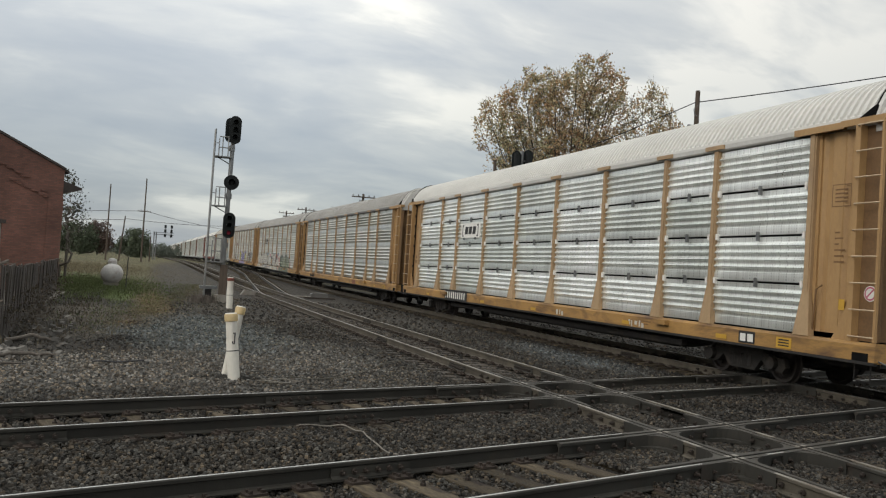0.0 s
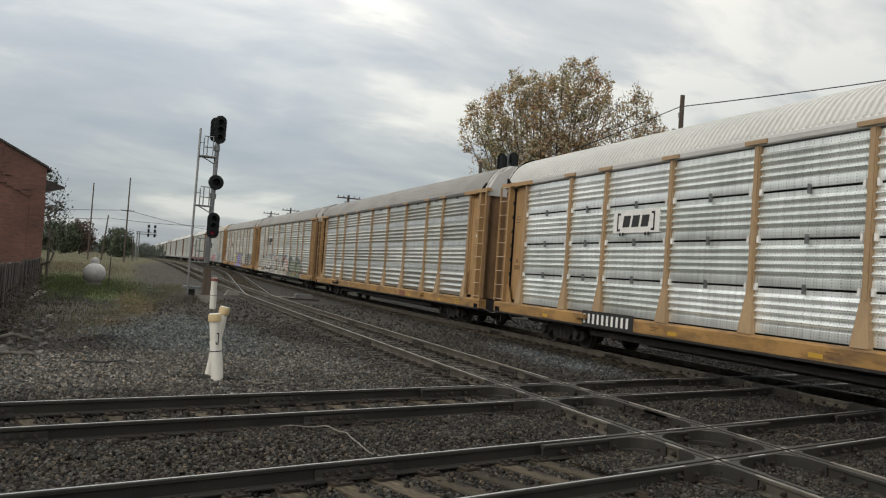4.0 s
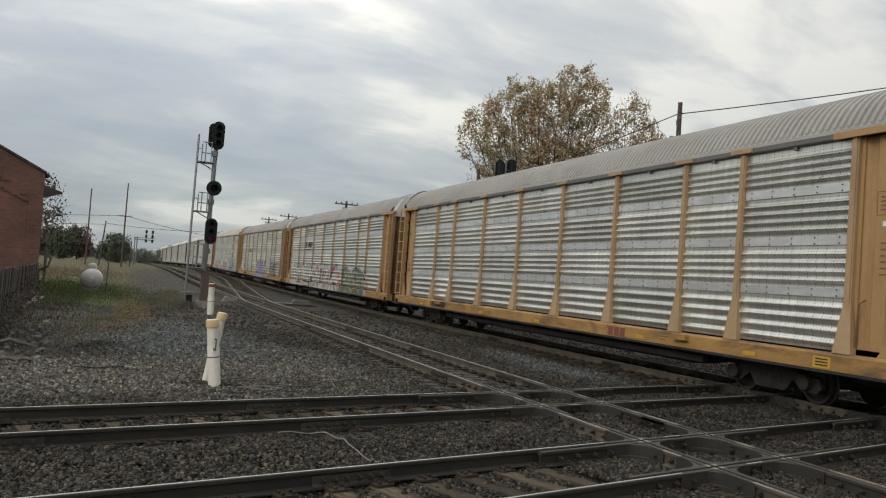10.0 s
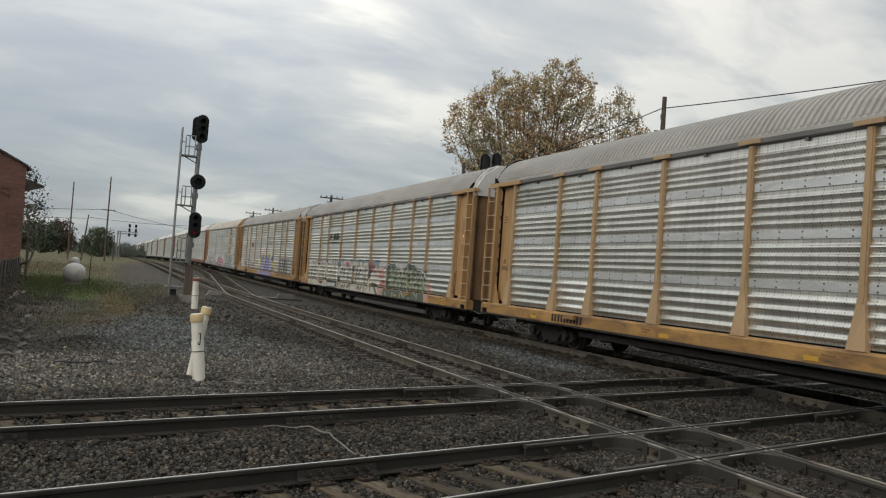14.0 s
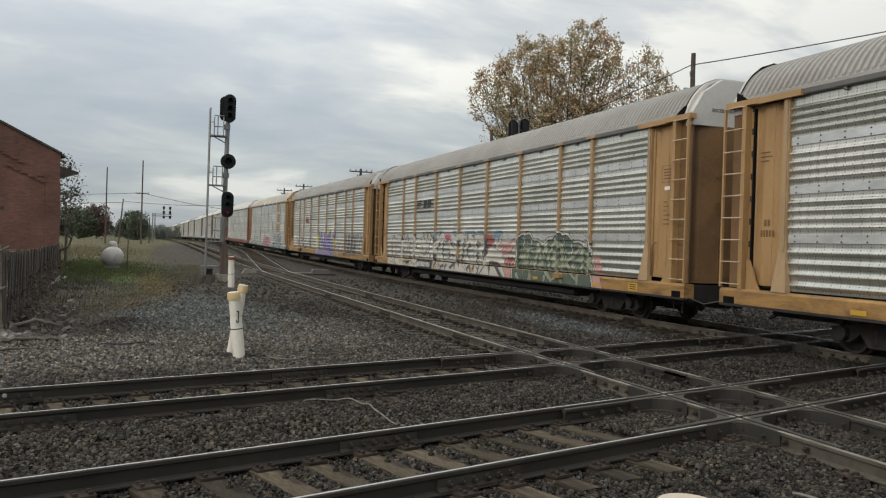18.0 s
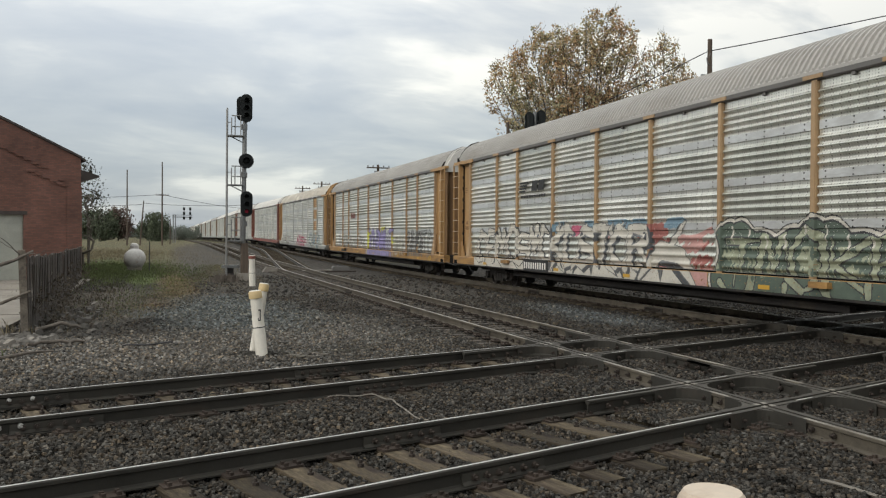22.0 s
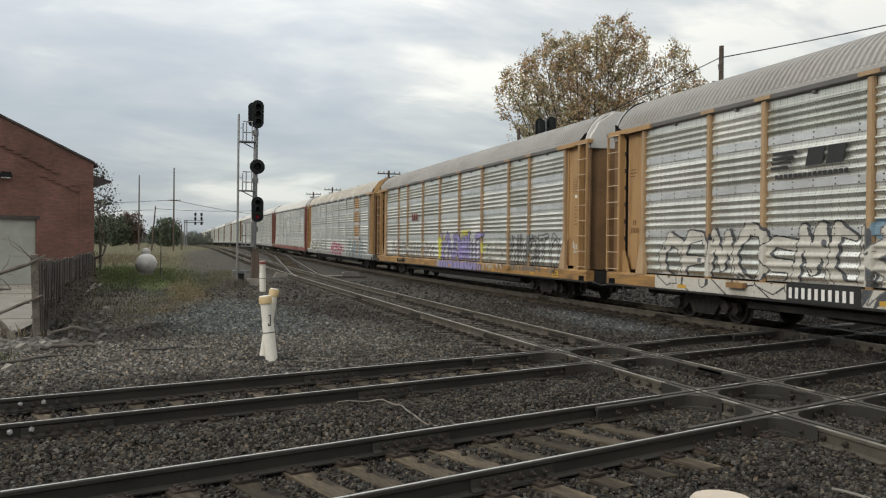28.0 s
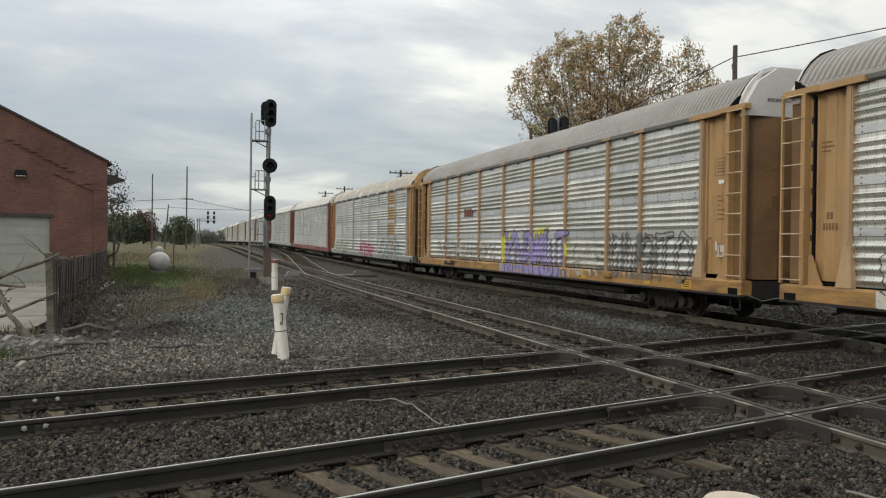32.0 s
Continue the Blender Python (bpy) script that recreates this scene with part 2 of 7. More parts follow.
M_roof_light = surface("pale galvanised roof", (0.56, 0.55, 0.515), 0.5, 0.25, 0.08, 0.5, 10, 0.05, (0.48, 0.465, 0.43), (0.55, 0.8), 0.6, (1, 0.6, 1))
M_roof_grey = surface("dull grey roof", (0.31, 0.30, 0.278), 0.5, 0.25, 0.12, 0.5, 10, 0.05, (0.24, 0.222, 0.195), (0.5, 0.75), 0.6, (1, 0.6, 1))
M_roof_cream = surface("cream roof paint", (0.42, 0.39, 0.335), 0.55, 0.1, 0.1, 0.5, 10, 0.05, (0.66, 0.62, 0.54), (0.52, 0.7), 0.6)
M_rung = surface("worn ladder paint", (0.46, 0.36, 0.24), 0.5, 0.1, 0.15, 2, 30, 0.05, (0.3, 0.2, 0.12), (0.5, 0.7), 3.0)
M_plate_grey = surface("grey top plate", (0.15, 0.145, 0.138), 0.6, 0.4, 0.15, 0.8, 15, 0.05)
M_dark = surface("grimy black underframe", (0.022, 0.02, 0.019), 0.75, 0.1, 0.35, 3, 30, 0.2, (0.05, 0.04, 0.03), (0.52, 0.7), 2.0)
M_truck = surface("dusty cast truck frame", (0.024, 0.022, 0.020), 0.8, 0.2, 0.3, 4, 30, 0.25, (0.042, 0.034, 0.027), (0.5, 0.7), 3.0)
M_wheel = surface("worn wheel steel", (0.035, 0.03, 0.027), 0.6, 0.4, 0.3, 4, 30, 0.15)
M_gap = surface("black joint", (0.008, 0.008, 0.008), 0.9, spec=0.05)
M_strap = surface("grey cover strap", (0.64, 0.655, 0.645), 0.38, 0.6, 0.12, 0.8, 12, 0.05, (0.48, 0.485, 0.47), (0.48, 0.72), 1.3, (1, 0.6, 2))
M_latch = surface("white latch plate", (0.72, 0.70, 0.66), 0.5, 0.1, 0.08)
M_paint_white = surface("white spray paint", (0.46, 0.44, 0.385), 0.6, 0, 0.12, 1.5, 12)
M_paint_black = surface("black spray paint", (0.032, 0.032, 0.035), 0.55, 0, 0.2)
M_paint_lilac = surface("lilac spray paint", (0.26, 0.23, 0.42), 0.6, 0, 0.15)
M_paint_lime = surface("acid yellow spray paint", (0.50, 0.48, 0.09), 0.6, 0, 0.15)
M_paint_green = surface("green spray paint", (0.082, 0.108, 0.085), 0.6, 0, 0.2)
M_paint_pink = surface("rose spray paint", (0.42, 0.24, 0.215), 0.6, 0, 0.2)
M_paint_teal = surface("blue grey spray paint", (0.17, 0.26, 0.32), 0.6, 0, 0.2)
M_paint_red = surface("magenta spray paint", (0.42, 0.10, 0.16), 0.6, 0, 0.2)
M_decal_white = surface("white decal", (0.68, 0.67, 0.63), 0.5, 0, 0.1)
M_decal_black = surface("black decal", (0.022, 0.022, 0.022), 0.55, 0, 0.2)
M_decal_yellow = surface("yellow label", (0.46, 0.27, 0.035), 0.5, 0, 0.1)
M_decal_brown = surface("dark stencil", (0.16, 0.085, 0.035), 0.6, 0, 0.2)


def galvanised(name, base=0.50, tint=(1.0, 0.995, 0.925), dirt=0.45, metal=0.82, slot=0.75):
    """Perforated galvanised sheet: soft vertical streaks, grime and columns of small slots."""
    mat = bpy.data.materials.new(name)
    mat.use_nodes = True
    n = Nodes(mat.node_tree)
    at = n.add("ShaderNodeTexCoord").outputs["Object"]
    x, y, z = n.split(at)
    streak = n.noise(n.scaled(at, 1, 7, 0.5), 1.6, 4.0, 0.55)
    patch = n.noise(at, 0.8, 5.0, 0.6)
    grime = n.noise(n.scaled(at, 1, 2.4, 0.8), 1.7, 5.0, 0.65, 0.5)
    value = n.math("ADD", n.math("MULTIPLY", streak, 0.4), n.math("MULTIPLY", patch, 0.6))
    light = tuple(c * base * 1.10 for c in tint)
    dark = tuple(c * base * 0.76 for c in tint)
    colour = n.mix(n.ramp(value, (0.33, 0.0), (0.66, 1.0)), dark, light)
    colour = n.mix(n.ramp(grime, (0.58, 0.0), (0.84, dirt)), colour, (0.33, 0.31, 0.26))
    # Slots: short dashes in widely set columns, with finer ones between.
    col = n.math("LESS_THAN", n.math("FRACT", n.math("MULTIPLY", y, 4.6)), 0.13)
    row = n.math("LESS_THAN", n.math("FRACT", n.math("MULTIPLY", z, 16.5)), 0.45)
    fine = n.math("LESS_THAN", n.math("FRACT", n.math("MULTIPLY", y, 13.8)), 0.30)
    slots = n.math("MULTIPLY", row, n.math("MAXIMUM", n.math("MULTIPLY", col, slot), n.math("MULTIPLY", fine, slot * 0.35)))
    colour = n.mix(slots, colour, (0.12, 0.115, 0.10))
    # A random tone per panel stands in for differing reflections.
    info = n.add("ShaderNodeObjectInfo").outputs["Random"]
    colour = n.mix(1.0, colour, n.ramp(info, (0.0, (0.80, 0.82, 0.79)), (0.45, (0.95, 0.96, 0.94)), (1.0, (1.10, 1.10, 1.09))), "MULTIPLY")
    rough = n.ramp(patch, (0.3, 0.27), (0.7, 0.42))
    bsdf = n.add("ShaderNodeBsdfPrincipled", Base_Color=colour, Roughness=rough, Metallic=metal)
    n.add("ShaderNodeOutputMaterial", Surface=bsdf.outputs[0])
    return mat


M_galv_panel = galvanised("perforated galvanised panel", 0.74)
M_galv_dull = galvanised("dull galvanised panel", 0.68, (1.0, 0.985, 0.93))
M_galv_bright = galvanised("bright galvanised panel", 0.93, (0.985, 1.005, 0.98), 0.4, 0.75, 0.5)

# ---- mesh tools ----


class Shape:
    """Vertices and faces of one mesh, put together from solids."""

    def __init__(self):
        self.verts, self.faces, self.mats = [], [], []

    def add(self, verts, faces, mat=0):
        k = len(self.verts)
        self.verts += [tuple(v) for v in verts]
        self.faces += [tuple(i + k for i in f) for f in faces]
        self.mats += [mat] * len(faces)
        return self

    def box(self, x0, x1, y0, y1, z0, z1, mat=0, chamfer=0.0):
        if chamfer:
            c = chamfer
            ring = [(x0 + c, y0), (x1 - c, y0), (x1, y0 + c), (x1, y1 - c), (x1 - c, y1), (x0 + c, y1), (x0, y1 - c), (x0, y0 + c)]
            return self.prism([(p, q) for p, q in ring], z0, z1, "z", mat)
        v = [(x, y, z) for z in (z0, z1) for y in (y0, y1) for x in (x0, x1)]
        return self.add(v, [(0, 2, 3, 1), (4, 5, 7, 6), (0, 1, 5, 4), (2, 6, 7, 3), (0, 4, 6, 2), (1, 3, 7, 5)], mat)

    def prism(self, poly, a, b, axis="y", mat=0):
        """A polygon drawn out along an axis: (x, z) for y, (y, z) for x, (x, y) for z."""
        put = {"y": lambda p, q, d: (p, d, q), "x": lambda p, q, d: (d, p, q), "z": lambda p, q, d: (p, q, d)}[axis]
        m = len(poly)
        v = [put(p, q, d) for d in (a, b) for p, q in poly]
        area = sum(poly[i][0] * poly[(i + 1) % m][1] - poly[(i + 1) % m][0] * poly[i][1] for i in range(m))
        flip = (area > 0) == (axis == "y")
        f = [(i, (i + 1) % m, (i + 1) % m + m, i + m) for i in range(m)] + [tuple(range(m))[::-1], tuple(range(m, 2 * m))]
        if flip:
            f = [t[::-1] for t in f]
        return self.add(v, f, mat)

    def tube(self, points, radii, sides=8, mat=0, caps=True):
        pts = [Vector(p) for p in points]
        if isinstance(radii, (int, float)):
            radii = [radii] * len(pts)
        v, f = [], []
        for i, p in enumerate(pts):
            d = (pts[min(i + 1, len(pts) - 1)] - pts[max(i - 1, 0)]).normalized()
            s = d.cross(Vector((0, 0, 1)) if abs(d.z) < 0.9 else Vector((1, 0, 0))).normalized()
            u = s.cross(d)
            v += [tuple(p + radii[i] * (math.cos(t) * s + math.sin(t) * u)) for t in (2 * math.pi * k / sides for k in range(sides))]
        for i in range(len(pts) - 1):
            for k in range(sides):
                a, b = i * sides + k, i * sides + (k + 1) % sides
                f.append((a, a + sides, b + sides, b))
        if caps:
            f += [tuple(range(sides)), tuple(range(len(v) - sides, len(v)))[::-1]]
        return self.add(v, f, mat)

    def lathe(self, profile, centre, axis="x", sides=20, mat=0):
        """A profile of (radius, along) turned about an axis through centre."""
        v, f = [], []
        for r, d in profile:
            for k in range(sides):
                t = 2 * math.pi * k / sides
                c, s = r * math.cos(t), r * math.sin(t)
                p = {"x": (d, c, s), "y": (s, d, c), "z": (c, s, d)}[axis]
                v.append((centre[0] + p[0], centre[1] + p[1], centre[2] + p[2]))
        for i in range(len(profile) - 1):
            for k in range(sides):
                a, b = i * sides + k, i * sides + (k + 1) % sides
                f.append((a, b, b + sides, a + sides))
        f += [tuple(range(sides))[::-1], tuple(range(len(v) - sides, len(v)))]
        return self.add(v, f, mat)

    def mirrored(self, axis=0):
        """The same mesh on the other side of the plane axis = 0."""
        out = Shape()
        out.verts = [tuple(-c if k == axis else c for k, c in enumerate(v)) for v in self.verts]
        out.faces = [f[::-1] for f in self.faces]
        out.mats = list(self.mats)
        return out

    def mesh(self, name, mats, smooth=False):
        data = bpy.data.meshes.new(name)
        data.from_pydata(self.verts, [], self.faces)
        for m in mats:
            data.materials.append(m)
        data.polygons.foreach_set("material_index", self.mats)
        if smooth:
            data.polygons.foreach_set("use_smooth", [True] * len(self.faces))
            data.set_sharp_from_angle(angle=radians(35))
        data.update()
        return data


def part(name, shape, mat, parent, label="", smooth=False):
    """One mesh object under a thing or a part. shape: a Shape, or mesh data to share."""
    mats = mat if isinstance(mat, (list, tuple)) else [mat]
    shared = isinstance(shape, bpy.types.Mesh)
    ob = new(name, shape if shared else shape.mesh(name, mats, smooth))
    if shared:
        for k, m in enumerate(mats):
            ob.material_slots[k].link = "OBJECT"
            ob.material_slots[k].material = m
    ob.parent = parent
    return tagged(ob, label)


def thing(name, at, label, category, group="", kind=""):
    ob = new(name)
    ob.matrix_basis = at if isinstance(at, Matrix) else Matrix.Translation(at)
    ob.empty_display_size = 0.2
    return tagged(ob, label, category, group, kind)


def solid(name, shape, mat, label, category, at=None, group="", kind="", smooth=False):
    mats = mat if isinstance(mat, (list, tuple)) else [mat]
    ob = new(name, shape.mesh(name, mats, smooth))
    if at is not None:
        ob.matrix_basis = at if isinstance(at, Matrix) else Matrix.Translation(at)
    return tagged(ob, label, category, group, kind)


def rnd(a, b):
    return random.uniform(a, b)


def stones(name, spots, mat, label, flat=0.65):
    """Many small angular stones as one mesh: rows of x, y, z, size."""
    spots = np.asarray(spots, float)
    k = len(spots)
    corner = np.array([(x, y, z) for z in (-1, 1) for y in (-1, 1) for x in (-1, 1)], float) * 0.5
    rs = np.random.RandomState(k)
    v = corner[None] * rs.uniform(0.55, 1.15, (k, 8, 3)) * spots[:, 3, None, None]
    v[:, 4:, :2] *= 0.68
    v[:, :, 2] *= flat
    turn, lean = rs.uniform(0, 6.28, k), rs.uniform(-0.5, 0.5, k)
    y2 = v[:, :, 1] * np.cos(lean)[:, None] - v[:, :, 2] * np.sin(lean)[:, None]
    z2 = v[:, :, 1] * np.sin(lean)[:, None] + v[:, :, 2] * np.cos(lean)[:, None]
    x2 = v[:, :, 0]
    c, s = np.cos(turn)[:, None], np.sin(turn)[:, None]
    out = np.stack([x2 * c - y2 * s, x2 * s + y2 * c, z2], -1) + spots[:, None, :3]
    quads = np.array([(0, 2, 3, 1), (4, 5, 7, 6), (0, 1, 5, 4), (2, 6, 7, 3), (0, 4, 6, 2), (1, 3, 7, 5)])
    faces = (quads[None] + 8 * np.arange(k)[:, None, None]).reshape(-1, 4)
    data = bpy.data.meshes.new(name)
    data.from_pydata(out.reshape(-1, 3).tolist(), [], faces.tolist())
    data.materials.append(mat)
    return tagged(new(name, data), label, "gravel", kind="stuff")

# ---- ground ----
# The two crossing tracks run at TH to the x axis; the through tracks run along y.
TH = 0.3229
DIR, NOR = Vector((math.cos(TH), math.sin(TH))), Vector((-math.sin(TH), math.cos(TH)))
GAUGE = 1.508
CROSS = [10.95, 6.951]  # the far rail of each crossing track, along NOR
THROUGH = [6.348, 12.887]  # the near rail of each through track, in x


def rise(y):
    """The line climbs a little beyond the crossing."""
    t = min(1.0, max(0.0, (y - 36) / 125))
    return 0.85 * t * t * (3 - 2 * t) if t < 1 else 0.85


def ground_z(x, y):
    h = noise.noise((x * 0.35, y * 0.35, 3.0)) * 0.05 + noise.noise((x * 1.7, y * 1.7, 9.0)) * 0.018
    near_track = min(abs(x - t - GAUGE / 2) for t in THROUGH) < 2.2 or min(abs(NOR.x * x + NOR.y * y - c + GAUGE / 2) for c in CROSS) < 2.2
    return -0.245 + (0.25 if near_track else 1.0) * h + rise(y)


def ground_colours(n, at):
    """The colours of the yard, patch by patch: dark ballast, grey gravel, brown dirt, grass and field."""
    x, y, z = n.split(at)
    wob = n.math("MULTIPLY", n.math("SUBTRACT", n.noise(at, 0.35, 5.0, 0.6), 0.5), 1.5)

    def blob(cx, cy, rx, ry, edge=0.35):
        dx, dy = n.math("DIVIDE", n.math("SUBTRACT", x, cx), rx), n.math("DIVIDE", n.math("SUBTRACT", y, cy), ry)
        d = n.math("SQRT", n.math("ADD", n.math("MULTIPLY", dx, dx), n.math("MULTIPLY", dy, dy)))
        d = n.math("ADD", d, wob)
        return n.ramp(d, (1 - edge, 1.0), (1.0, 0.0))

    mid = n.noise(at, 1.4, 6.0, 0.62)
    soil = n.mix(n.ramp(mid, (0.35, 0.0), (0.65, 1.0)), (0.032, 0.0295, 0.026), (0.055, 0.0495, 0.042))
    rust = n.ramp(n.noise(at, 0.9, 6.0, 0.65, 0.5), (0.56, 0.0), (0.72, 0.7))
    soil = n.mix(rust, soil, (0.068, 0.05, 0.034))
    field = n.mix(n.ramp(n.noise(at, 0.12, 5.0, 0.6), (0.4, 0.0), (0.6, 1.0)), (0.085, 0.085, 0.042), (0.125, 0.105, 0.06))
    colour = n.mix(n.ramp(n.math("ADD", n.math("MULTIPLY", y, 0.01), n.math("MULTIPLY", wob, 0.15)), (0.55, 0.0), (0.8, 1.0)), soil, field)
    colour = n.mix(blob(-7, 78, 10, 34), colour, n.mix(n.ramp(mid, (0.4, 0.0), (0.6, 1.0)), (0.105, 0.09, 0.052), (0.085, 0.09, 0.045)))
    colour = n.mix(blob(-5.0, 62, 3.4, 12), colour, (0.075, 0.098, 0.036))
    colour = n.mix(blob(-0.9, 44, 0.9, 6), colour, (0.078, 0.10, 0.036))
    colour = n.mix(blob(10.0, 95, 8.5, 85, 0.3), colour, (0.054, 0.049, 0.042))
    colour = n.mix(blob(2.9, 80, 2.4, 60), colour, (0.066, 0.059, 0.048))
    colour = n.mix(n.math("MULTIPLY", blob(0.5, 42, 1.0, 22, 0.7), 0.85), colour, (0.125, 0.092, 0.045))
    colour = n.mix(n.math("MULTIPLY", blob(-0.35, 26.5, 0.7, 4.5, 0.8), 0.9), colour, (0.135, 0.085, 0.045))
    colour = n.mix(blob(-1.7, 28, 1.7, 10, 0.5), colour, (0.092, 0.081, 0.065))
    colour = n.mix(blob(1.7, 24.5, 2.5, 8.0, 0.5), colour, (0.098, 0.104, 0.10))
    colour = n.mix(blob(2.8, 18.0, 3.4, 6.5, 0.7), colour, (0.10, 0.094, 0.084))
    colour = n.mix(blob(1.7, 23.5, 2.4, 6.5, 0.6), colour, (0.10, 0.107, 0.103))
    colour = n.mix(blob(11.0, 21, 1.3, 5, 0.8), colour, (0.098, 0.105, 0.105))
    colour = n.mix(blob(-1.5, 16.2, 6.5, 3.8, 0.5), colour, (0.132, 0.122, 0.108))
    colour = n.mix(blob(1.5, 8.6, 6, 1.3, 0.7), colour, (0.056, 0.050, 0.042))
    colour = n.mix(n.math("MULTIPLY", blob(12.0, 9, 5.5, 9, 0.6), 0.5), colour, (0.022, 0.02, 0.018))
    # Shade under the train is put into the stone colour along the main track.
    off = n.math("ABSOLUTE", n.math("SUBTRACT", x, THROUGH[1] + GAUGE / 2))
    train_shade = n.ramp(n.math("ADD", n.math("MULTIPLY", off, 0.4), n.math("MULTIPLY", wob, 0.12)), (0.50, 1.0), (0.80, 0.0))
    colour = n.mix(n.math("MULTIPLY", train_shade, 0.75), colour, (0.017, 0.015, 0.013))
    return colour, mid


def make_ground_material():
    mat = bpy.data.materials.new("ground")
    mat.use_nodes = True
    n = Nodes(mat.node_tree)
    at = n.add("ShaderNodeTexCoord").outputs["Object"]
    colour, mid = ground_colours(n, at)
    speck = n.noise(at, 28.0, 3.0, 0.7)
    cells = n.add("ShaderNodeTexVoronoi", Vector=at, Scale=21.0)
    pebble = n.ramp(n.split(cells.outputs["Color"])[0], (0.0, 0.35), (0.6, 0.85), (1.0, 1.6))
    colour = n.mix(1.0, colour, pebble, "MULTIPLY")
    # Near the crossing, shade in the gaps between stones is put into the colour.
    colour = n.mix(1.0, colour, n.ramp(n.math("MULTIPLY", n.split(at)[1], 0.01), (0.15, 0.62), (0.30, 1.0)), "MULTIPLY")
    rel = n.math("ADD", n.math("MULTIPLY", speck, 0.4), n.math("MULTIPLY", cells.outputs["Distance"], 0.9))
    bump = n.add("ShaderNodeBump", Strength=0.8, Distance=0.03, Height=rel).outputs[0]
    bsdf = n.add("ShaderNodeBsdfPrincipled", Base_Color=colour, Roughness=0.95, Normal=bump)
    bsdf.inputs["Specular IOR Level"].default_value = 0.2
    n.add("ShaderNodeOutputMaterial", Surface=bsdf.outputs[0])
    return mat


def make_stone_material():
    mat = bpy.data.materials.new("crushed stone")
    mat.use_nodes = True
    n = Nodes(mat.node_tree)
    at = n.add("ShaderNodeTexCoord").outputs["Object"]
    colour, mid = ground_colours(n, at)
    info = n.add("ShaderNodeNewGeometry").outputs["Random Per Island"]
    colour = n.mix(1.0, colour, n.ramp(info, (0.0, 0.30), (0.5, 0.78), (0.85, 1.35), (1.0, 2.2)), "MULTIPLY")
    hue = n.ramp(n.math("FRACT", n.math("MULTIPLY", info, 37.0)), (0.0, (0.92, 1.0, 1.06)), (0.55, (1.0, 1.0, 1.0)), (1.0, (1.16, 1.0, 0.8)))
    colour = n.mix(1.0, colour, hue, "MULTIPLY")
    grain = n.ramp(n.noise(at, 45.0, 3.0, 0.7), (0.3, 0.75), (0.7, 1.2))
    colour = n.mix(1.0, colour, grain, "MULTIPLY")
    bsdf = n.add("ShaderNodeBsdfPrincipled", Base_Color=colour, Roughness=0.9)
    bsdf.inputs["Specular IOR Level"].default_value = 0.25
    n.add("ShaderNodeOutputMaterial", Surface=bsdf.outputs[0])
    return mat


M_stone = make_stone_material()


def steps(*spans):
    out = []
    for a, b, k in spans:
        out += [a + (b - a) * i / k for i in range(k)]
    return out + [spans[-1][1]]


def make_ground():
    xs = steps((-2500, -200, 10), (-200, -30, 14), (-30, -9, 20), (-9, 16, 100), (16, 50, 24), (50, 250, 14), (250, 2500, 10))
    ys = steps((-2500, -100, 8), (-100, 0, 20), (0, 34, 136), (34, 80, 60), (80, 200, 50), (200, 500, 20), (500, 4000, 12))
    v = [(x, y, ground_z(x, y)) for y in ys for x in xs]
    w = len(xs)
    f = [(j * w + i, j * w + i + 1, j * w + w + i + 1, j * w + w + i) for j in range(len(ys) - 1) for i in range(w - 1)]
    solid("ground", Shape().add(v, f), make_ground_material(), "stony trackside ground of gravel, dirt and dry grass", "ground", kind="structure", smooth=True)


make_ground()

# ---- tracks ----
RAIL = [(-0.030, -0.001), (-0.012, 0.001), (0.014, 0.001), (0.030, -0.001), (0.036, -0.008), (0.036, -0.034), (0.012, -0.046), (0.009, -0.14), (0.03, -0.152), (0.07, -0.160), (0.07, -0.172),
        (-0.07, -0.172), (-0.07, -0.160), (-0.03, -0.152), (-0.009, -0.14), (-0.012, -0.046), (-0.036, -0.034), (-0.036, -0.008)]


def swept_rail(points, dull=False, width=1.0):
    """A rail of the usual section along points (x, y, z)."""
    pts = [Vector(p) for p in points]
    s, m = Shape(), len(RAIL)
    v, f, mats = [], [], []
    for i, p in enumerate(pts):
        d = (pts[min(i + 1, len(pts) - 1)] - pts[max(i - 1, 0)]).normalized()
        side = Vector((d.y, -d.x, 0)).normalized()
        v += [tuple(p + side * (a * width) + Vector((0, 0, h))) for a, h in RAIL]
    for i in range(len(pts) - 1):
        for k in range(m):
            a, b = i * m + k, i * m + (k + 1) % m
            f.append((a, b, b + m, a + m))
            mats.append(1 if k == 1 or (dull and k in (0, 2)) else 0)
    f += [tuple(range(m))[::-1], tuple(range(len(v) - m, len(v)))]
    s.verts, s.faces, s.mats = v, f, mats + [0, 0]
    return s


def beam_mesh(name, length, wide, deep, seed, mat):
    """A squared timber with checked, slightly uneven faces, along x."""
    rs = random.Random(seed)
    s, n = Shape(), 5
    ring = lambda: [(-wide / 2 + rs.uniform(-.006, .006), -deep), (-wide / 2 + rs.uniform(-.008, .008), -0.012), (-wide / 2 + 0.014, rs.uniform(-.004, .002)), (wide / 2 - 0.014, rs.uniform(-.004, .002)), (wide / 2 + rs.uniform(-.008, .008), -0.012), (wide / 2 + rs.uniform(-.006, .006), -deep)]
    v = [(-length / 2 + length * i / (n - 1) + rs.uniform(-.02, .02), a, b) for i in range(n) for a, b in ring()]
    f = [(i * 6 + k, i * 6 + (k + 1) % 6, i * 6 + 6 + (k + 1) % 6, i * 6 + 6 + k) for i in range(n - 1) for k in range(6)]
    f += [tuple(range(6))[::-1], tuple(range(len(v) - 6, len(v)))]
    return s.add(v, [t[::-1] for t in f]).mesh(name, [mat])


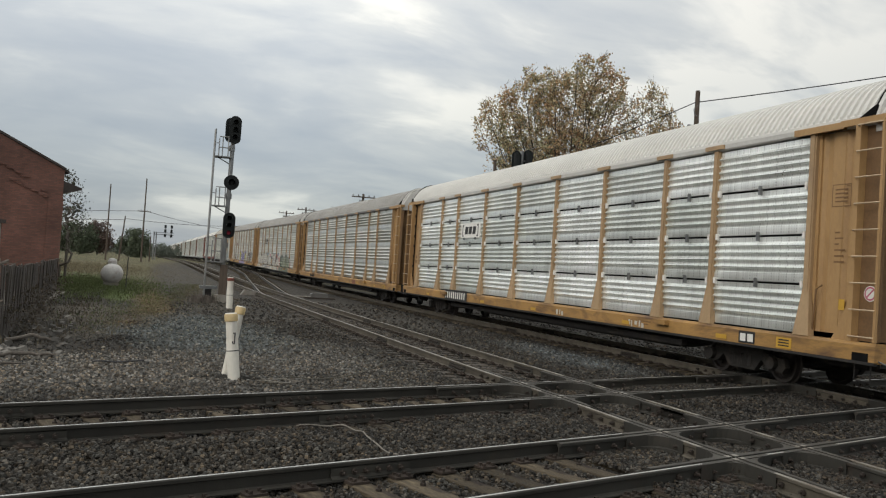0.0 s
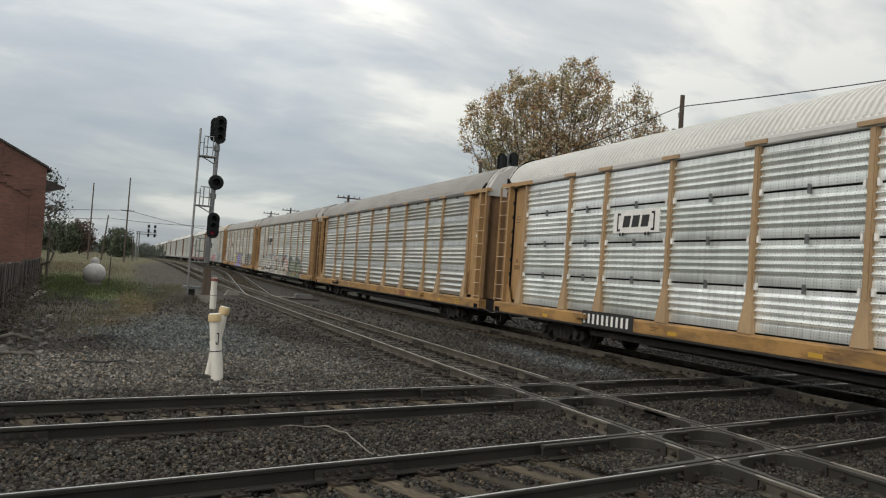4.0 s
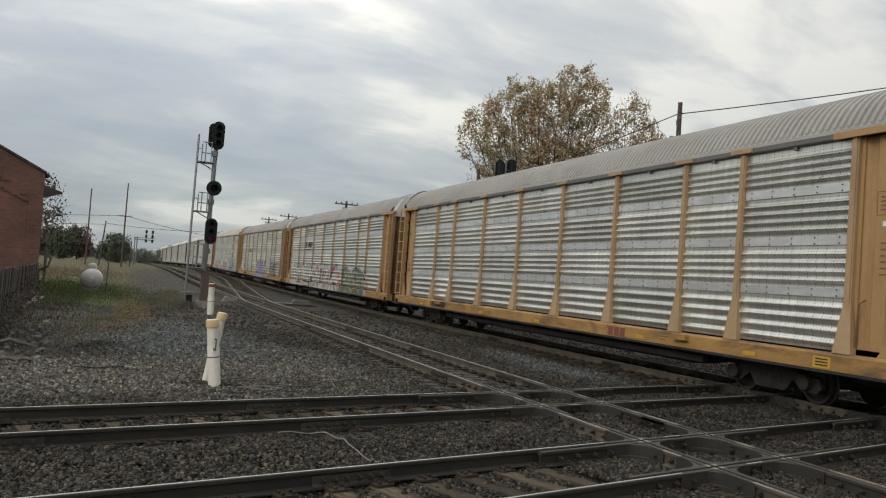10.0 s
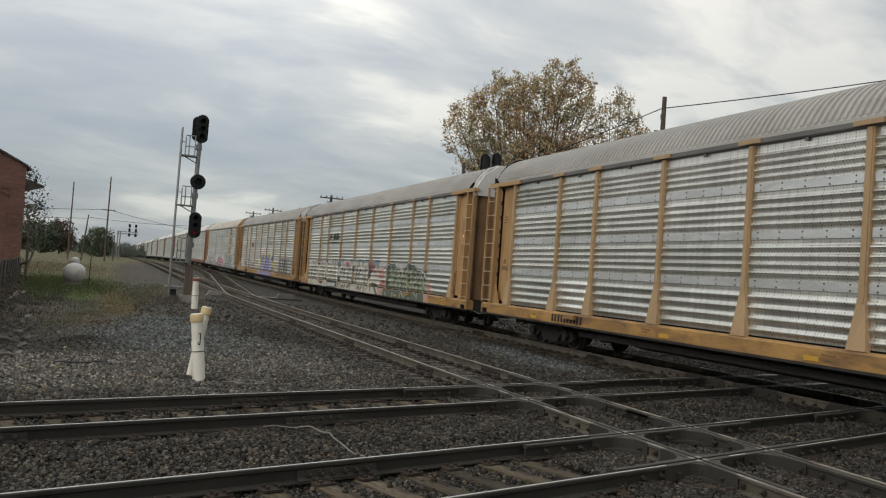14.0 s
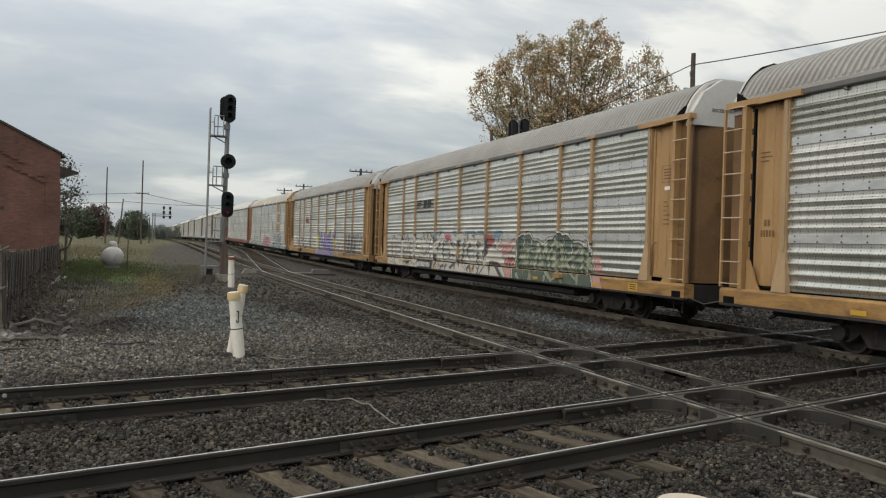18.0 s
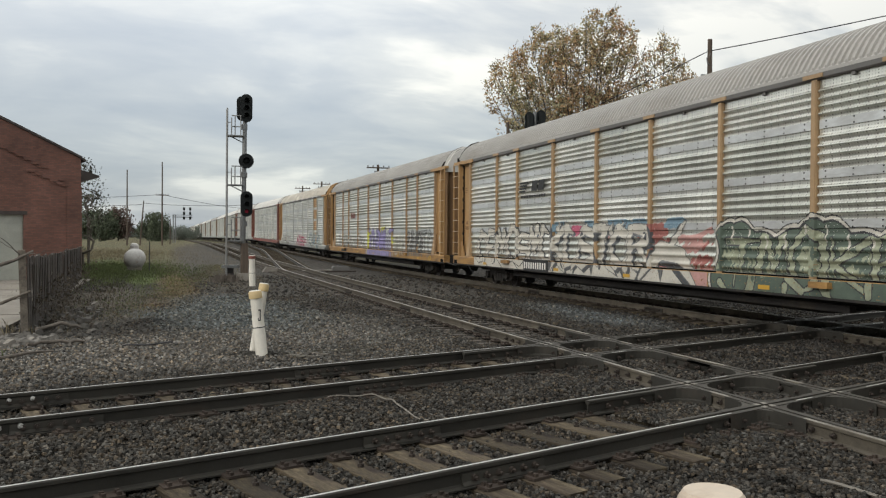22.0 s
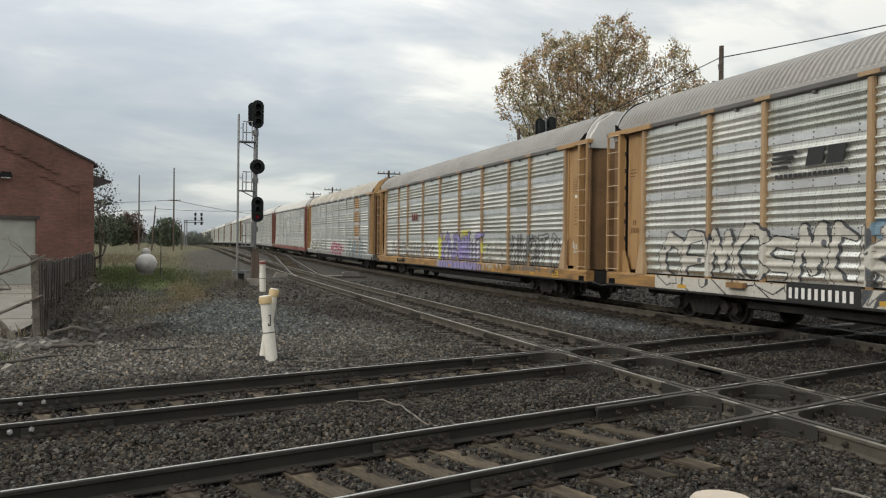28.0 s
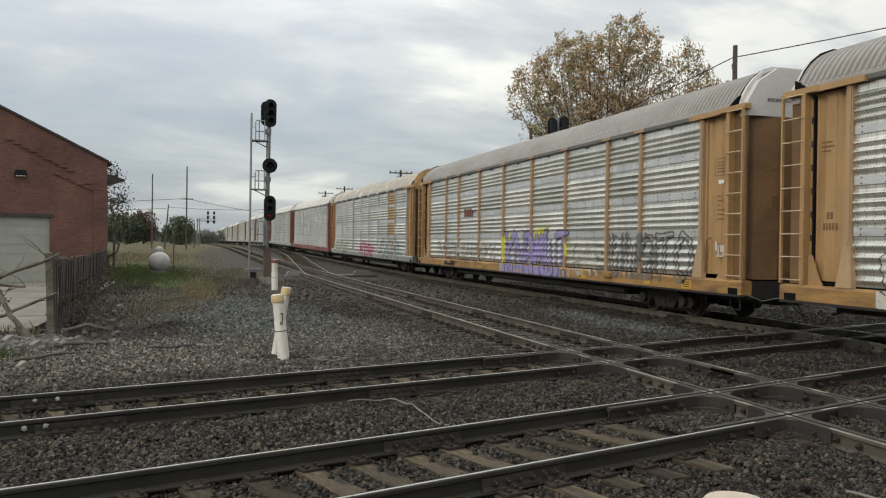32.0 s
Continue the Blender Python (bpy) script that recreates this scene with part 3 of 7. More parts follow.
TIES = [beam_mesh("tie", 2.6, 0.23, 0.17, k, M_tie) for k in range(4)]
PLATE = Shape().box(-0.20, 0.20, -0.105, 0.105, 0, 0.022, 0, 0.012)
for _x in (-0.165, -0.10, 0.10, 0.165):
    for _y in (-0.062, 0.055):
        PLATE.box(_x - 0.017, _x + 0.017, _y - 0.017, _y + 0.017, 0.022, 0.05)
PLATE = PLATE.mesh("tie_plate", [M_plate])
BOLT = Shape().lathe([(0.030, 0), (0.030, 0.030), (0.015, 0.030), (0.015, 0.062)], (0, 0, 0), "y", 6).mesh("bolt", [M_bolt])
TIE_TOP = -0.178


class Line:
    """A straight stretch of track: a point and a heading; offsets to its side are positive on the left."""

    def __init__(self, base, heading):
        self.base, self.d = Vector(base), Vector((math.cos(heading), math.sin(heading)))
        self.n, self.heading = Vector((-self.d.y, self.d.x)), heading

    def at(self, u, v, z=0.0):
        p = self.base + self.d * u + self.n * v
        return Vector((p.x, p.y, z + rise(p.y)))


def meet(c, x):
    """Where the rail at NOR . p = c crosses the rail at the given x."""
    return Vector((x, (c - NOR.x * x) / NOR.y))


LINES = [Line(DIR * 0 + NOR * (c - GAUGE / 2), TH) for c in CROSS] + [Line((x + GAUGE / 2, 0), math.pi / 2) for x in THROUGH]
NAMES = ["crossing_track", "crossing_track", "siding_track", "main_track"]
TAGS = ["double-crossing steel track on dark weathered ties in ballast", "steel track with bolted joints on weathered brown ties", "steel siding track on dark ties running beside the train", "main line steel track under the passing train"]
ARM = 0.62
tracks = []


def rail_runs(k, v):
    """The stretches of rail between the crossing castings."""
    line = LINES[k]
    lo, hi = (-60, 75) if k < 2 else (-70, 620)
    cuts = []
    for c in CROSS:
        for x0 in THROUGH:
            if k < 2 and abs(c - CROSS[k]) < 0.01:
                spots = [meet(c + v - GAUGE / 2 + 0.0, x) for x in (x0, x0 + GAUGE)]
            elif k >= 2 and abs(x0 - THROUGH[k - 2]) < 0.01:
                spots = [meet(q, x0 + GAUGE / 2 - v) for q in (c, c - GAUGE)]
            else:
                continue
            cuts += [(p - line.base).dot(line.d) for p in spots]
    cuts.sort()
    at, runs = lo, []
    for u in cuts:
        runs.append((at, u - ARM))
        at = u + ARM
    return [(p, q) for p, q in runs + [(at, hi)] if q - p > 0.05]


def make_track(k):
    line = LINES[k]
    track = thing(NAMES[k], (0, 0, 0), TAGS[k], "railway track", "railway tracks", "structure")
    tracks.append(track)
    bright = M_rail_top if k in (0, 1, 3) else M_rail_dull
    for v in (GAUGE / 2, -GAUGE / 2):
        for p, q in rail_runs(k, v):
            pts = [p, q] if k < 2 or q < 30 else [u for u in steps((p, 30, 1), (30, 180, 25), (180, q, 4))]
            part("rail", swept_rail([line.at(u, v) for u in pts], k == 2), [M_rail_side if k < 2 else M_rail_dusty, bright], track)
    zone = [(meet(c - GAUGE / 2, x + GAUGE / 2) - line.base).dot(line.d) for c in CROSS for x in THROUGH if (k < 2 and c == CROSS[k]) or (k >= 2 and x == THROUGH[k - 2])]
    # Guard rails on the inside of both rails through each crossing
    for z in zone:
        for side in (1, -1):
            v = side * (GAUGE / 2 - 0.125)
            for p, q in rail_runs(k, side * GAUGE / 2):
                a, b = max(p, z - 2.4), min(q, z + 2.4)
                if b - a > 0.1:
                    part("guard_rail", swept_rail([line.at(u, v, -0.004) for u in (a, b)], True, 0.9), [M_rail_side, M_casting], track)
    # Ties, tie plates and the far rest
    near = (-16, 26) if k < 2 else (-2, 62)
    spacing = 0.52
    rest = Shape()
    u = -40.0 if k < 2 else -30.0
    rs = random.Random(k)
    while u < (60 if k < 2 else 330):
        inside = any(abs(u - z) < 0.95 for z in zone)
        m = Matrix.Translation(line.at(u, rs.uniform(-.06, .06), TIE_TOP - (0.03 if k == 2 else 0) + rs.uniform(-.012, .004))) @ Matrix.Rotation(line.heading + math.pi / 2 + rs.uniform(-.02, .02), 4, "Z")
        if near[0] < u < near[1] and not inside:
            tie = part("tie", rs.choice(TIES), M_timber if k == 2 else M_tie, track)
            tie.matrix_basis = m
            if k < 2 and -8 < u < 10:
                for v in (-0.34, 0.30):
                    lag = part("lag_bolt", BOLT, M_bolt, track)
                    lag.matrix_basis = Matrix.Translation(line.at(u + 0.03 * (1 if v > 0 else -1), v, TIE_TOP - 0.008)) @ Matrix.Rotation(math.pi / 2, 4, "X")
            if u < (14 if k < 2 else 30):
                for side in (1, -1):
                    plate = part("tie_plate", PLATE, M_plate, track)
                    plate.matrix_basis = Matrix.Translation(line.at(u, side * GAUGE / 2, TIE_TOP + 0.001)) @ Matrix.Rotation(line.heading + math.pi / 2, 4, "Z")
        elif not inside:
            box = Shape().box(-1.3, 1.3, -0.115, 0.115, -0.15, 0)
            rest.add([m @ Vector(p) for p in box.verts], box.faces)
        u += spacing + rs.uniform(-.03, .03)
    tagged(part("far_ties", rest, M_tie, track), kind="stuff")
    # Joint bars with bolts
    joints = {0: [-6.2, 2.1, 6.0], 1: [-3.4, 0.4, 4.7], 2: [4.4, 16.6, 22.5, 30], 3: [8.0, 20.5, 28.5]}[k]
    for u in joints:
        for side in (1, -1):
            for face in (1, -1):
                bar = Shape().prism([(0.012, -0.05), (0.03, -0.055), (0.034, -0.12), (0.06, -0.15), (0.012, -0.145)], -0.45, 0.45, "y")
                bar = bar if face == 1 else bar.mirrored(0)
                o = part("joint_bar", bar, M_rail_side, track)
                o.matrix_basis = Matrix.Translation(line.at(u, side * GAUGE / 2)) @ Matrix.Rotation(line.heading - math.pi / 2, 4, "Z")
                for d in (-0.33, -0.2, -0.07, 0.07, 0.2, 0.33):
                    b = part("bolt", BOLT, M_bolt, track)
                    b.matrix_basis = Matrix.Translation(line.at(u + d, side * GAUGE / 2 - face * 0.032, -0.095)) @ Matrix.Rotation(line.heading + (math.pi if face == 1 else 0), 4, "Z")
    # Bolts through rail and guard beside the crossings
    for z in zone:
        for side in (1, -1):
            for d in np.arange(-2.1, 2.11, 0.3):
                if abs(abs(d) - 0.8) > 0.3:
                    b = part("bolt", BOLT, M_bolt, track)
                    b.matrix_basis = Matrix.Translation(line.at(z + d, side * (GAUGE / 2 - 0.155), -0.09)) @ Matrix.Rotation(line.heading + (math.pi if side == 1 else 0), 4, "Z")
                    b = part("bolt", BOLT, M_bolt, track)
                    b.matrix_basis = Matrix.Translation(line.at(z + d, side * (GAUGE / 2 + 0.02), -0.09)) @ Matrix.Rotation(line.heading + (0 if side == 1 else math.pi), 4, "Z")
    return track


for k in range(4):
    make_track(k)


def make_casting(c, x0, fi, fj):
    """The cast corner where two rails cross: solid running heads and guards, cut through by the flangeways."""
    node = meet(c, x0)
    si, sj = fi, fj
    det = NOR.y  # the second rail's normal is +x

    def put(a, b, z):
        # offset a from the crossing rail along NOR, b from the through rail along x
        x = x0 + sj * b
        return (x, (c + si * a - NOR.x * x) / NOR.y, z)

    cuts = [(-ARM * 1.02, -0.038, "arm"), (-0.038, 0.036, "solid"), (0.036, 0.085, "slot"), (0.085, 0.165, "solid"), (0.165, ARM * 1.02, "arm")]
    s = Shape()
    for a0, a1, ka in cuts:
        for b0, b1, kb in cuts:
            if "solid" not in (ka, kb) and "slot" not in (ka, kb):
                continue
            if ka == "slot" or kb == "slot":
                top = -0.055
            else:
                top = 0.0 if (ka == "solid" and kb == "solid") else -0.002
            v = [put(a, b, z) for z in (-0.172, top) for a, b in ((a0, b0), (a0, b1), (a1, b1), (a1, b0))]
            f = [(0, 3, 2, 1), (4, 5, 6, 7), (0, 1, 5, 4), (1, 2, 6, 5), (2, 3, 7, 6), (3, 0, 4, 7)]
            if si * sj > 0:
                f = [t[::-1] for t in f]
            s.add(v, f, 2)
            s.mats[-5] = 0 if top < 0 else 1
    for qa, qb in ((-0.038, -0.038), (-0.038, 0.165), (0.165, -0.038), (0.165, 0.165)):
        ga, gb = (-1 if qa < 0 else 1), (-1 if qb < 0 else 1)
        R = 0.30 if (ga, gb) != (-1, -1) else 0.2
        arc = [(qa + ga * R * (1 - math.sin(t)), qb + gb * R * (1 - math.cos(t))) for t in (radians(d) for d in range(0, 91, 15))]
        poly = [(qa, qb)] + arc
        m = len(poly)
        v = [put(a, b, z) for z in (-0.172, -0.010) for a, b in poly]
        f = [tuple(range(m)), tuple(range(m, 2 * m))[::-1]] + [(i, i + m, (i + 1) % m + m, (i + 1) % m) for i in range(m)]
        if ga * gb * si * sj < 0:
            f = [t[::-1] for t in f]
        s.add(v, f, 2)
        s.mats[-m - 1] = 0
        # the spread foot of the casting, deep in the pocket
        R += 0.17
        qa2, qb2 = qa + ga * 0.01, qb + gb * 0.01
        arc = [(qa2 + ga * R * (1 - math.sin(t)), qb2 + gb * R * (1 - math.cos(t))) for t in (radians(d) for d in range(0, 91, 15))]
        v = [put(a, b, z) for z in (-0.176, -0.135) for a, b in [(qa2, qb2)] + arc]
        s.add(v, f, 2)
    return s


for c0 in CROSS:
    for x0 in THROUGH:
        frog = thing("crossing_frog", (*meet(c0 - GAUGE / 2, x0 + GAUGE / 2), 0), "worn cast steel rail crossing with rounded corners and flangeway slots", "rail crossing", "rail crossings", "structure")
        inv = Matrix.Translation(-frog.matrix_basis.translation)
        for c, fi in ((c0, -1), (c0 - GAUGE, 1)):
            for x, fj in ((x0, 1), (x0 + GAUGE, -1)):
                s = make_casting(c, x, fi, fj)
                s.verts = [tuple(inv @ Vector(v)) for v in s.verts]
                # Walls take the darker rail-side steel, which puts pocket shade into their colour.
                part("casting", s, [M_casting, M_rail_dull, M_rail_side], frog)
        # Timbers under the crossing
        for k, d in enumerate(np.arange(-1.15, 1.16, 0.46)):
            o = part("timber", TIES[k % 4], M_timber, frog)
            o.matrix_basis = Matrix.Translation((d * DIR.x * 0.2, d * 1.0, TIE_TOP - 0.006)) @ Matrix.Rotation(TH, 4, "Z") @ Matrix.Diagonal((1.25, 1.2, 1, 1))


def crossover(y):
    """Sideways run of the turnout: a soft start at the points, a straight lead and a soft end on the main."""
    soft = lambda d, w: 0.0 if d <= 0 else (d * d / (2 * w) if d < w else d - w / 2)
    return min(THROUGH[1] - THROUGH[0], 0.0885 * (soft(y - 45, 6) - 0.6 * soft(y - 85, 25)))


def make_crossover():
    track = thing("crossover_track", (0, 0, 0), "curved turnout rails leading from the siding to the main track", "railway track", "railway tracks", "structure")
    for dx in (0.0, GAUGE):
        ys = np.arange(46, 172, 2.0)
        part("rail", swept_rail([(THROUGH[0] + dx + crossover(y), y, rise(y) + 0.004) for y in ys], True), [M_rail_side, M_rail_dull], track)
    s = Shape()
    for y in np.arange(52, 160, 0.6):
        x, z = THROUGH[0] + GAUGE / 2 + crossover(y), rise(y) + TIE_TOP
        s.box(x - 1.3, x + 1.3, y - 0.11, y + 0.11, z - 0.15, z - 0.01)
    tagged(part("far_ties", s, M_tie, track), kind="stuff")
    machine = thing("switch_machine", (9.9, 49.5, -0.2 + rise(49.5)), "low grey switch machine bolted beside the siding", "switch machine")
    part("base_plate", Shape().box(-0.9, 0.9, -0.3, 0.3, 0, 0.06), M_plate, machine)
    part("housing", Shape().prism([(-0.5, 0.06), (0.5, 0.06), (0.5, 0.24), (0.4, 0.32), (-0.4, 0.32), (-0.5, 0.24)], -0.24, 0.24, "y"), M_plate_grey, machine)
    part("rod", Shape().tube([(-2.2, 0, 0.05), (-0.4, 0, 0.08)], 0.03), M_rail_dull, machine)
    part("rod", Shape().tube([(-2.2, 0.2, 0.05), (-0.4, 0.15, 0.08)], 0.03), M_rail_dull, machine)
    block = thing("concrete_block", (6.0, 50.5, -0.24 + rise(50)), "small sloping pale concrete block beside the siding", "concrete block")
    part("body", Shape().prism([(-0.5, 0), (0.5, 0), (0.35, 0.2), (-0.3, 0.3)], -0.3, 0.3, "y"), M_concrete, block)


make_crossover()


def make_ballast():
    rs = np.random.RandomState(5)
    spots = []
    for r0, r1, per, size in ((3.2, 8, 760, 0.036), (8, 12.5, 520, 0.039), (12.5, 19, 260, 0.043), (19, 30, 80, 0.052), (30, 46, 12, 0.08)):
        a0, a1 = radians(-15), radians(52)
        k = int(per * 0.5 * (a1 - a0) * (r1 * r1 - r0 * r0))
        r, a = np.sqrt(rs.uniform(r0 * r0, r1 * r1, k)), rs.uniform(a0, a1, k)
        for x, y, q in zip(r * np.sin(a), r * np.cos(a), rs.uniform(0.55, 1.35, k)):
            if y > 19 and x < -0.83 + 0.128 * (y - 21.3) + 0.5 * noise.noise((x, y, 1.0)):
                q *= 0.5
            if any(0.12 < abs(x - t - GAUGE / 2) - GAUGE / 2 + 0.24 < 0.36 for t in THROUGH) and rs.rand() < 0.7:
                continue
            c = NOR.x * x + NOR.y * y
            heap = 0.0
            if CROSS[1] + 0.1 < c < CROSS[0] - GAUGE - 0.1 or (x > 5.0 and c < CROSS[0] - 0.1):
                heap = max(0.0, 0.055 + 0.07 * noise.noise((x * 0.9, y * 0.9, 4.0)))
            elif CROSS[0] - GAUGE + 0.1 < c < CROSS[0] - 0.1:
                heap = max(0.0, -0.01 + 0.08 * noise.noise((x * 0.9, y * 0.9, 4.0)))
            spots.append((x, y, ground_z(x, y) + 0.026 + heap + rs.uniform(-.008, .016), size * q))
            if heap > 0.03:
                spots.append((x + rs.uniform(-.05, .05), y + rs.uniform(-.05, .05), ground_z(x, y) + 0.012 + heap, size * rs.uniform(0.6, 1.1)))
    stones("ballast", spots, M_stone, "loose crushed stone ballast between the tracks")


make_ballast()

# ---- the train: enclosed automobile carriers ----
CAR, PITCH, TRACK_X = 28.3, 29.6, THROUGH[1] + GAUGE / 2
POSTS = [1.80, 4.77, 6.75, 9.72, 12.68, 15.62, 18.58, 21.55, 23.53, 26.5]
SILL0, SILL1, TOP = 0.73, 1.08, 4.98


def corrugated(y0, y1, z0, z1, ridges, flat, top=0.08):
    """A sheet with rounded horizontal ridges on its outer face (-x), flat below and above them."""
    pts, span = [], (z1 - z0 - 0.03 - flat - top) / ridges
    pts.append((-1.405, z0))
    z = z0 + 0.015 + flat
    if flat > 0.05:
        pts += [(-1.422, z0 + 0.005), (-1.424, z0 + 0.02), (-1.424, z - 0.045), (-1.422, z - 0.03), (-1.405, z - 0.025)]
    for i in range(ridges):
        b = z + i * span
        for f, d in RIDGE[:-1]:
            pts.append((-1.405 - d, b + f * span))
    pts += [(-1.405, z1 - top), (-1.405, z1)]
    poly = [(-1.37, z0), *pts, (-1.37, z1)]
    return Shape().prism(poly[::-1], y0, y1, "y")


RIDGE = [(0.0, 0.0), (0.20, 0.002), (0.30, 0.012), (0.38, 0.032), (0.46, 0.046), (0.56, 0.052), (0.66, 0.046), (0.75, 0.030), (0.84, 0.010), (0.92, 0.001), (1.0, 0.0)]


def both(shape):
    out = Shape().add(shape.verts, shape.faces)
    m = shape.mirrored()
    return out.add(m.verts, m.faces)


def bays():
    for a, b in zip(POSTS, POSTS[1:]):
        yield a + 0.09, b - 0.09


MESH = {}


def shared(key, make, smooth=False):
    """Mesh data that is built once and used by every car."""
    if key not in MESH:
        MESH[key] = make().mesh(key[0], [M_dark] * (1 + max(0, key[-1] if isinstance(key[-1], int) and key[0] == "multi" else 0)), smooth)
    return MESH[key]


def post_shape(y, wide=0.17, plain=False):
    s = Shape()
    if plain:
        s.box(-1.478, -1.40, y - 0.075, y + 0.075, SILL1, TOP + 0.02)
        s.box(-1.492, -1.478, y - 0.055, y + 0.055, SILL1 + 0.02, TOP)
        return s.box(-1.53, -1.40, y - 0.26, y + 0.26, TOP + 0.03, TOP + 0.11)
    s.box(-1.475, -1.40, y - wide / 2, y + wide / 2, SILL1, TOP + 0.02)
    s.box(-1.495, -1.475, y - wide / 2 + 0.03, y + wide / 2 - 0.03, 1.9, TOP)
    # the foot spreads and leans outwards
    z0, z1, w0, w1 = SILL1, 1.98, 0.21, wide / 2
    v = []
    for z, w, x in ((z0, w0, -1.565), (z1, w1, -1.48)):
        v += [(x, y - w, z), (x, y + w, z), (-1.42, y + w, z), (-1.42, y - w, z)]
    s.add(v, [(0, 1, 2, 3), (7, 6, 5, 4), (0, 4, 5, 1), (1, 5, 6, 2), (2, 6, 7, 3), (3, 7, 4, 0)])
    s.box(-1.55, -1.40, y - 0.32, y + 0.32, TOP + 0.03, TOP + 0.12)
    return s


def roof_shape():
    """A ribbed arch roof: its section goes from the side plate over two shoulders to a flat crown."""
    key = [(-1.50, 5.12), (-1.40, 5.30), (-1.27, 5.51), (-1.11, 5.70), (-0.88, 5.86), (-0.60, 5.97), (-0.28, 6.03), (0, 6.04)]
    key += [(-x, z) for x, z in key[-2::-1]]
    prof = [(-1.505, 5.10), (-1.495, 5.17)]
    for i in range(len(key) - 1):
        p0, p1, p2, p3 = (Vector(key[min(len(key) - 1, max(0, i + d))]) for d in (-1, 0, 1, 2))
        for t in (0.0, 0.5):
            q = 0.5 * (2 * p1 + (p2 - p0) * t + (2 * p0 - 5 * p1 + 4 * p2 - p3) * t * t + (3 * p1 - p0 - 3 * p2 + p3) * t ** 3)
            if abs(q.x) < 1.493:
                prof.append(tuple(q))
    prof += [(1.495, 5.17), (1.505, 5.10)]
    normal = []
    for i in range(len(prof)):
        (x0, z0), (x1, z1) = prof[max(0, i - 1)], prof[min(len(prof) - 1, i + 1)]
        d = Vector((x1 - x0, z1 - z0)).normalized()
        rib = 0.0 if i in (0, 1, len(prof) - 2, len(prof) - 1) else 1.0
        normal.append((-d.y * rib, d.x * rib))
    ys, lift = [], []
    y = 0.32
    while y < CAR - 0.32:
        for dy, h in ((0.0, 0.0), (0.075, 0.0), (0.092, 0.046), (0.138, 0.046), (0.155, 0.0)):
            ys.append(y + dy), lift.append(h)
        y += 0.171
    v, m = [], len(prof)
    for y, h in zip(ys, lift):
        v += [(x + nx * h, y, z + nz * h) for (x, z), (nx, nz) in zip(prof, normal)]
    f = [(j * m + i, (j + 1) * m + i, (j + 1) * m + i + 1, j * m + i + 1) for j in range(len(ys) - 1) for i in range(m - 1)]
    s = Shape().add(v, f)
    k = len(v)
    inner = [(x * 0.97, y, z - 0.06) for y in (ys[0], ys[-1]) for x, z in prof]
    s.add(inner, [(i, i + 1, m + i + 1, m + i) for i in range(m - 1)])
    s.faces += [(i, i + 1, k + i + 1, k + i) for i in range(m - 1)]
    last = (len(ys) - 1) * m
    s.faces += [(last + i + 1, last + i, k + m + i, k + m + i + 1) for i in range(m - 1)]
    s.mats += [0] * (2 * (m - 1))
    return s


ROOF_EDGE = [(-1.50, 5.10), (-1.42, 5.31), (-1.30, 5.53), (-1.13, 5.74), (-0.9, 5.92), (-0.60, 6.03), (0.60, 6.03), (0.9, 5.92), (1.13, 5.74), (1.30, 5.53), (1.42, 5.31), (1.50, 5.10)]


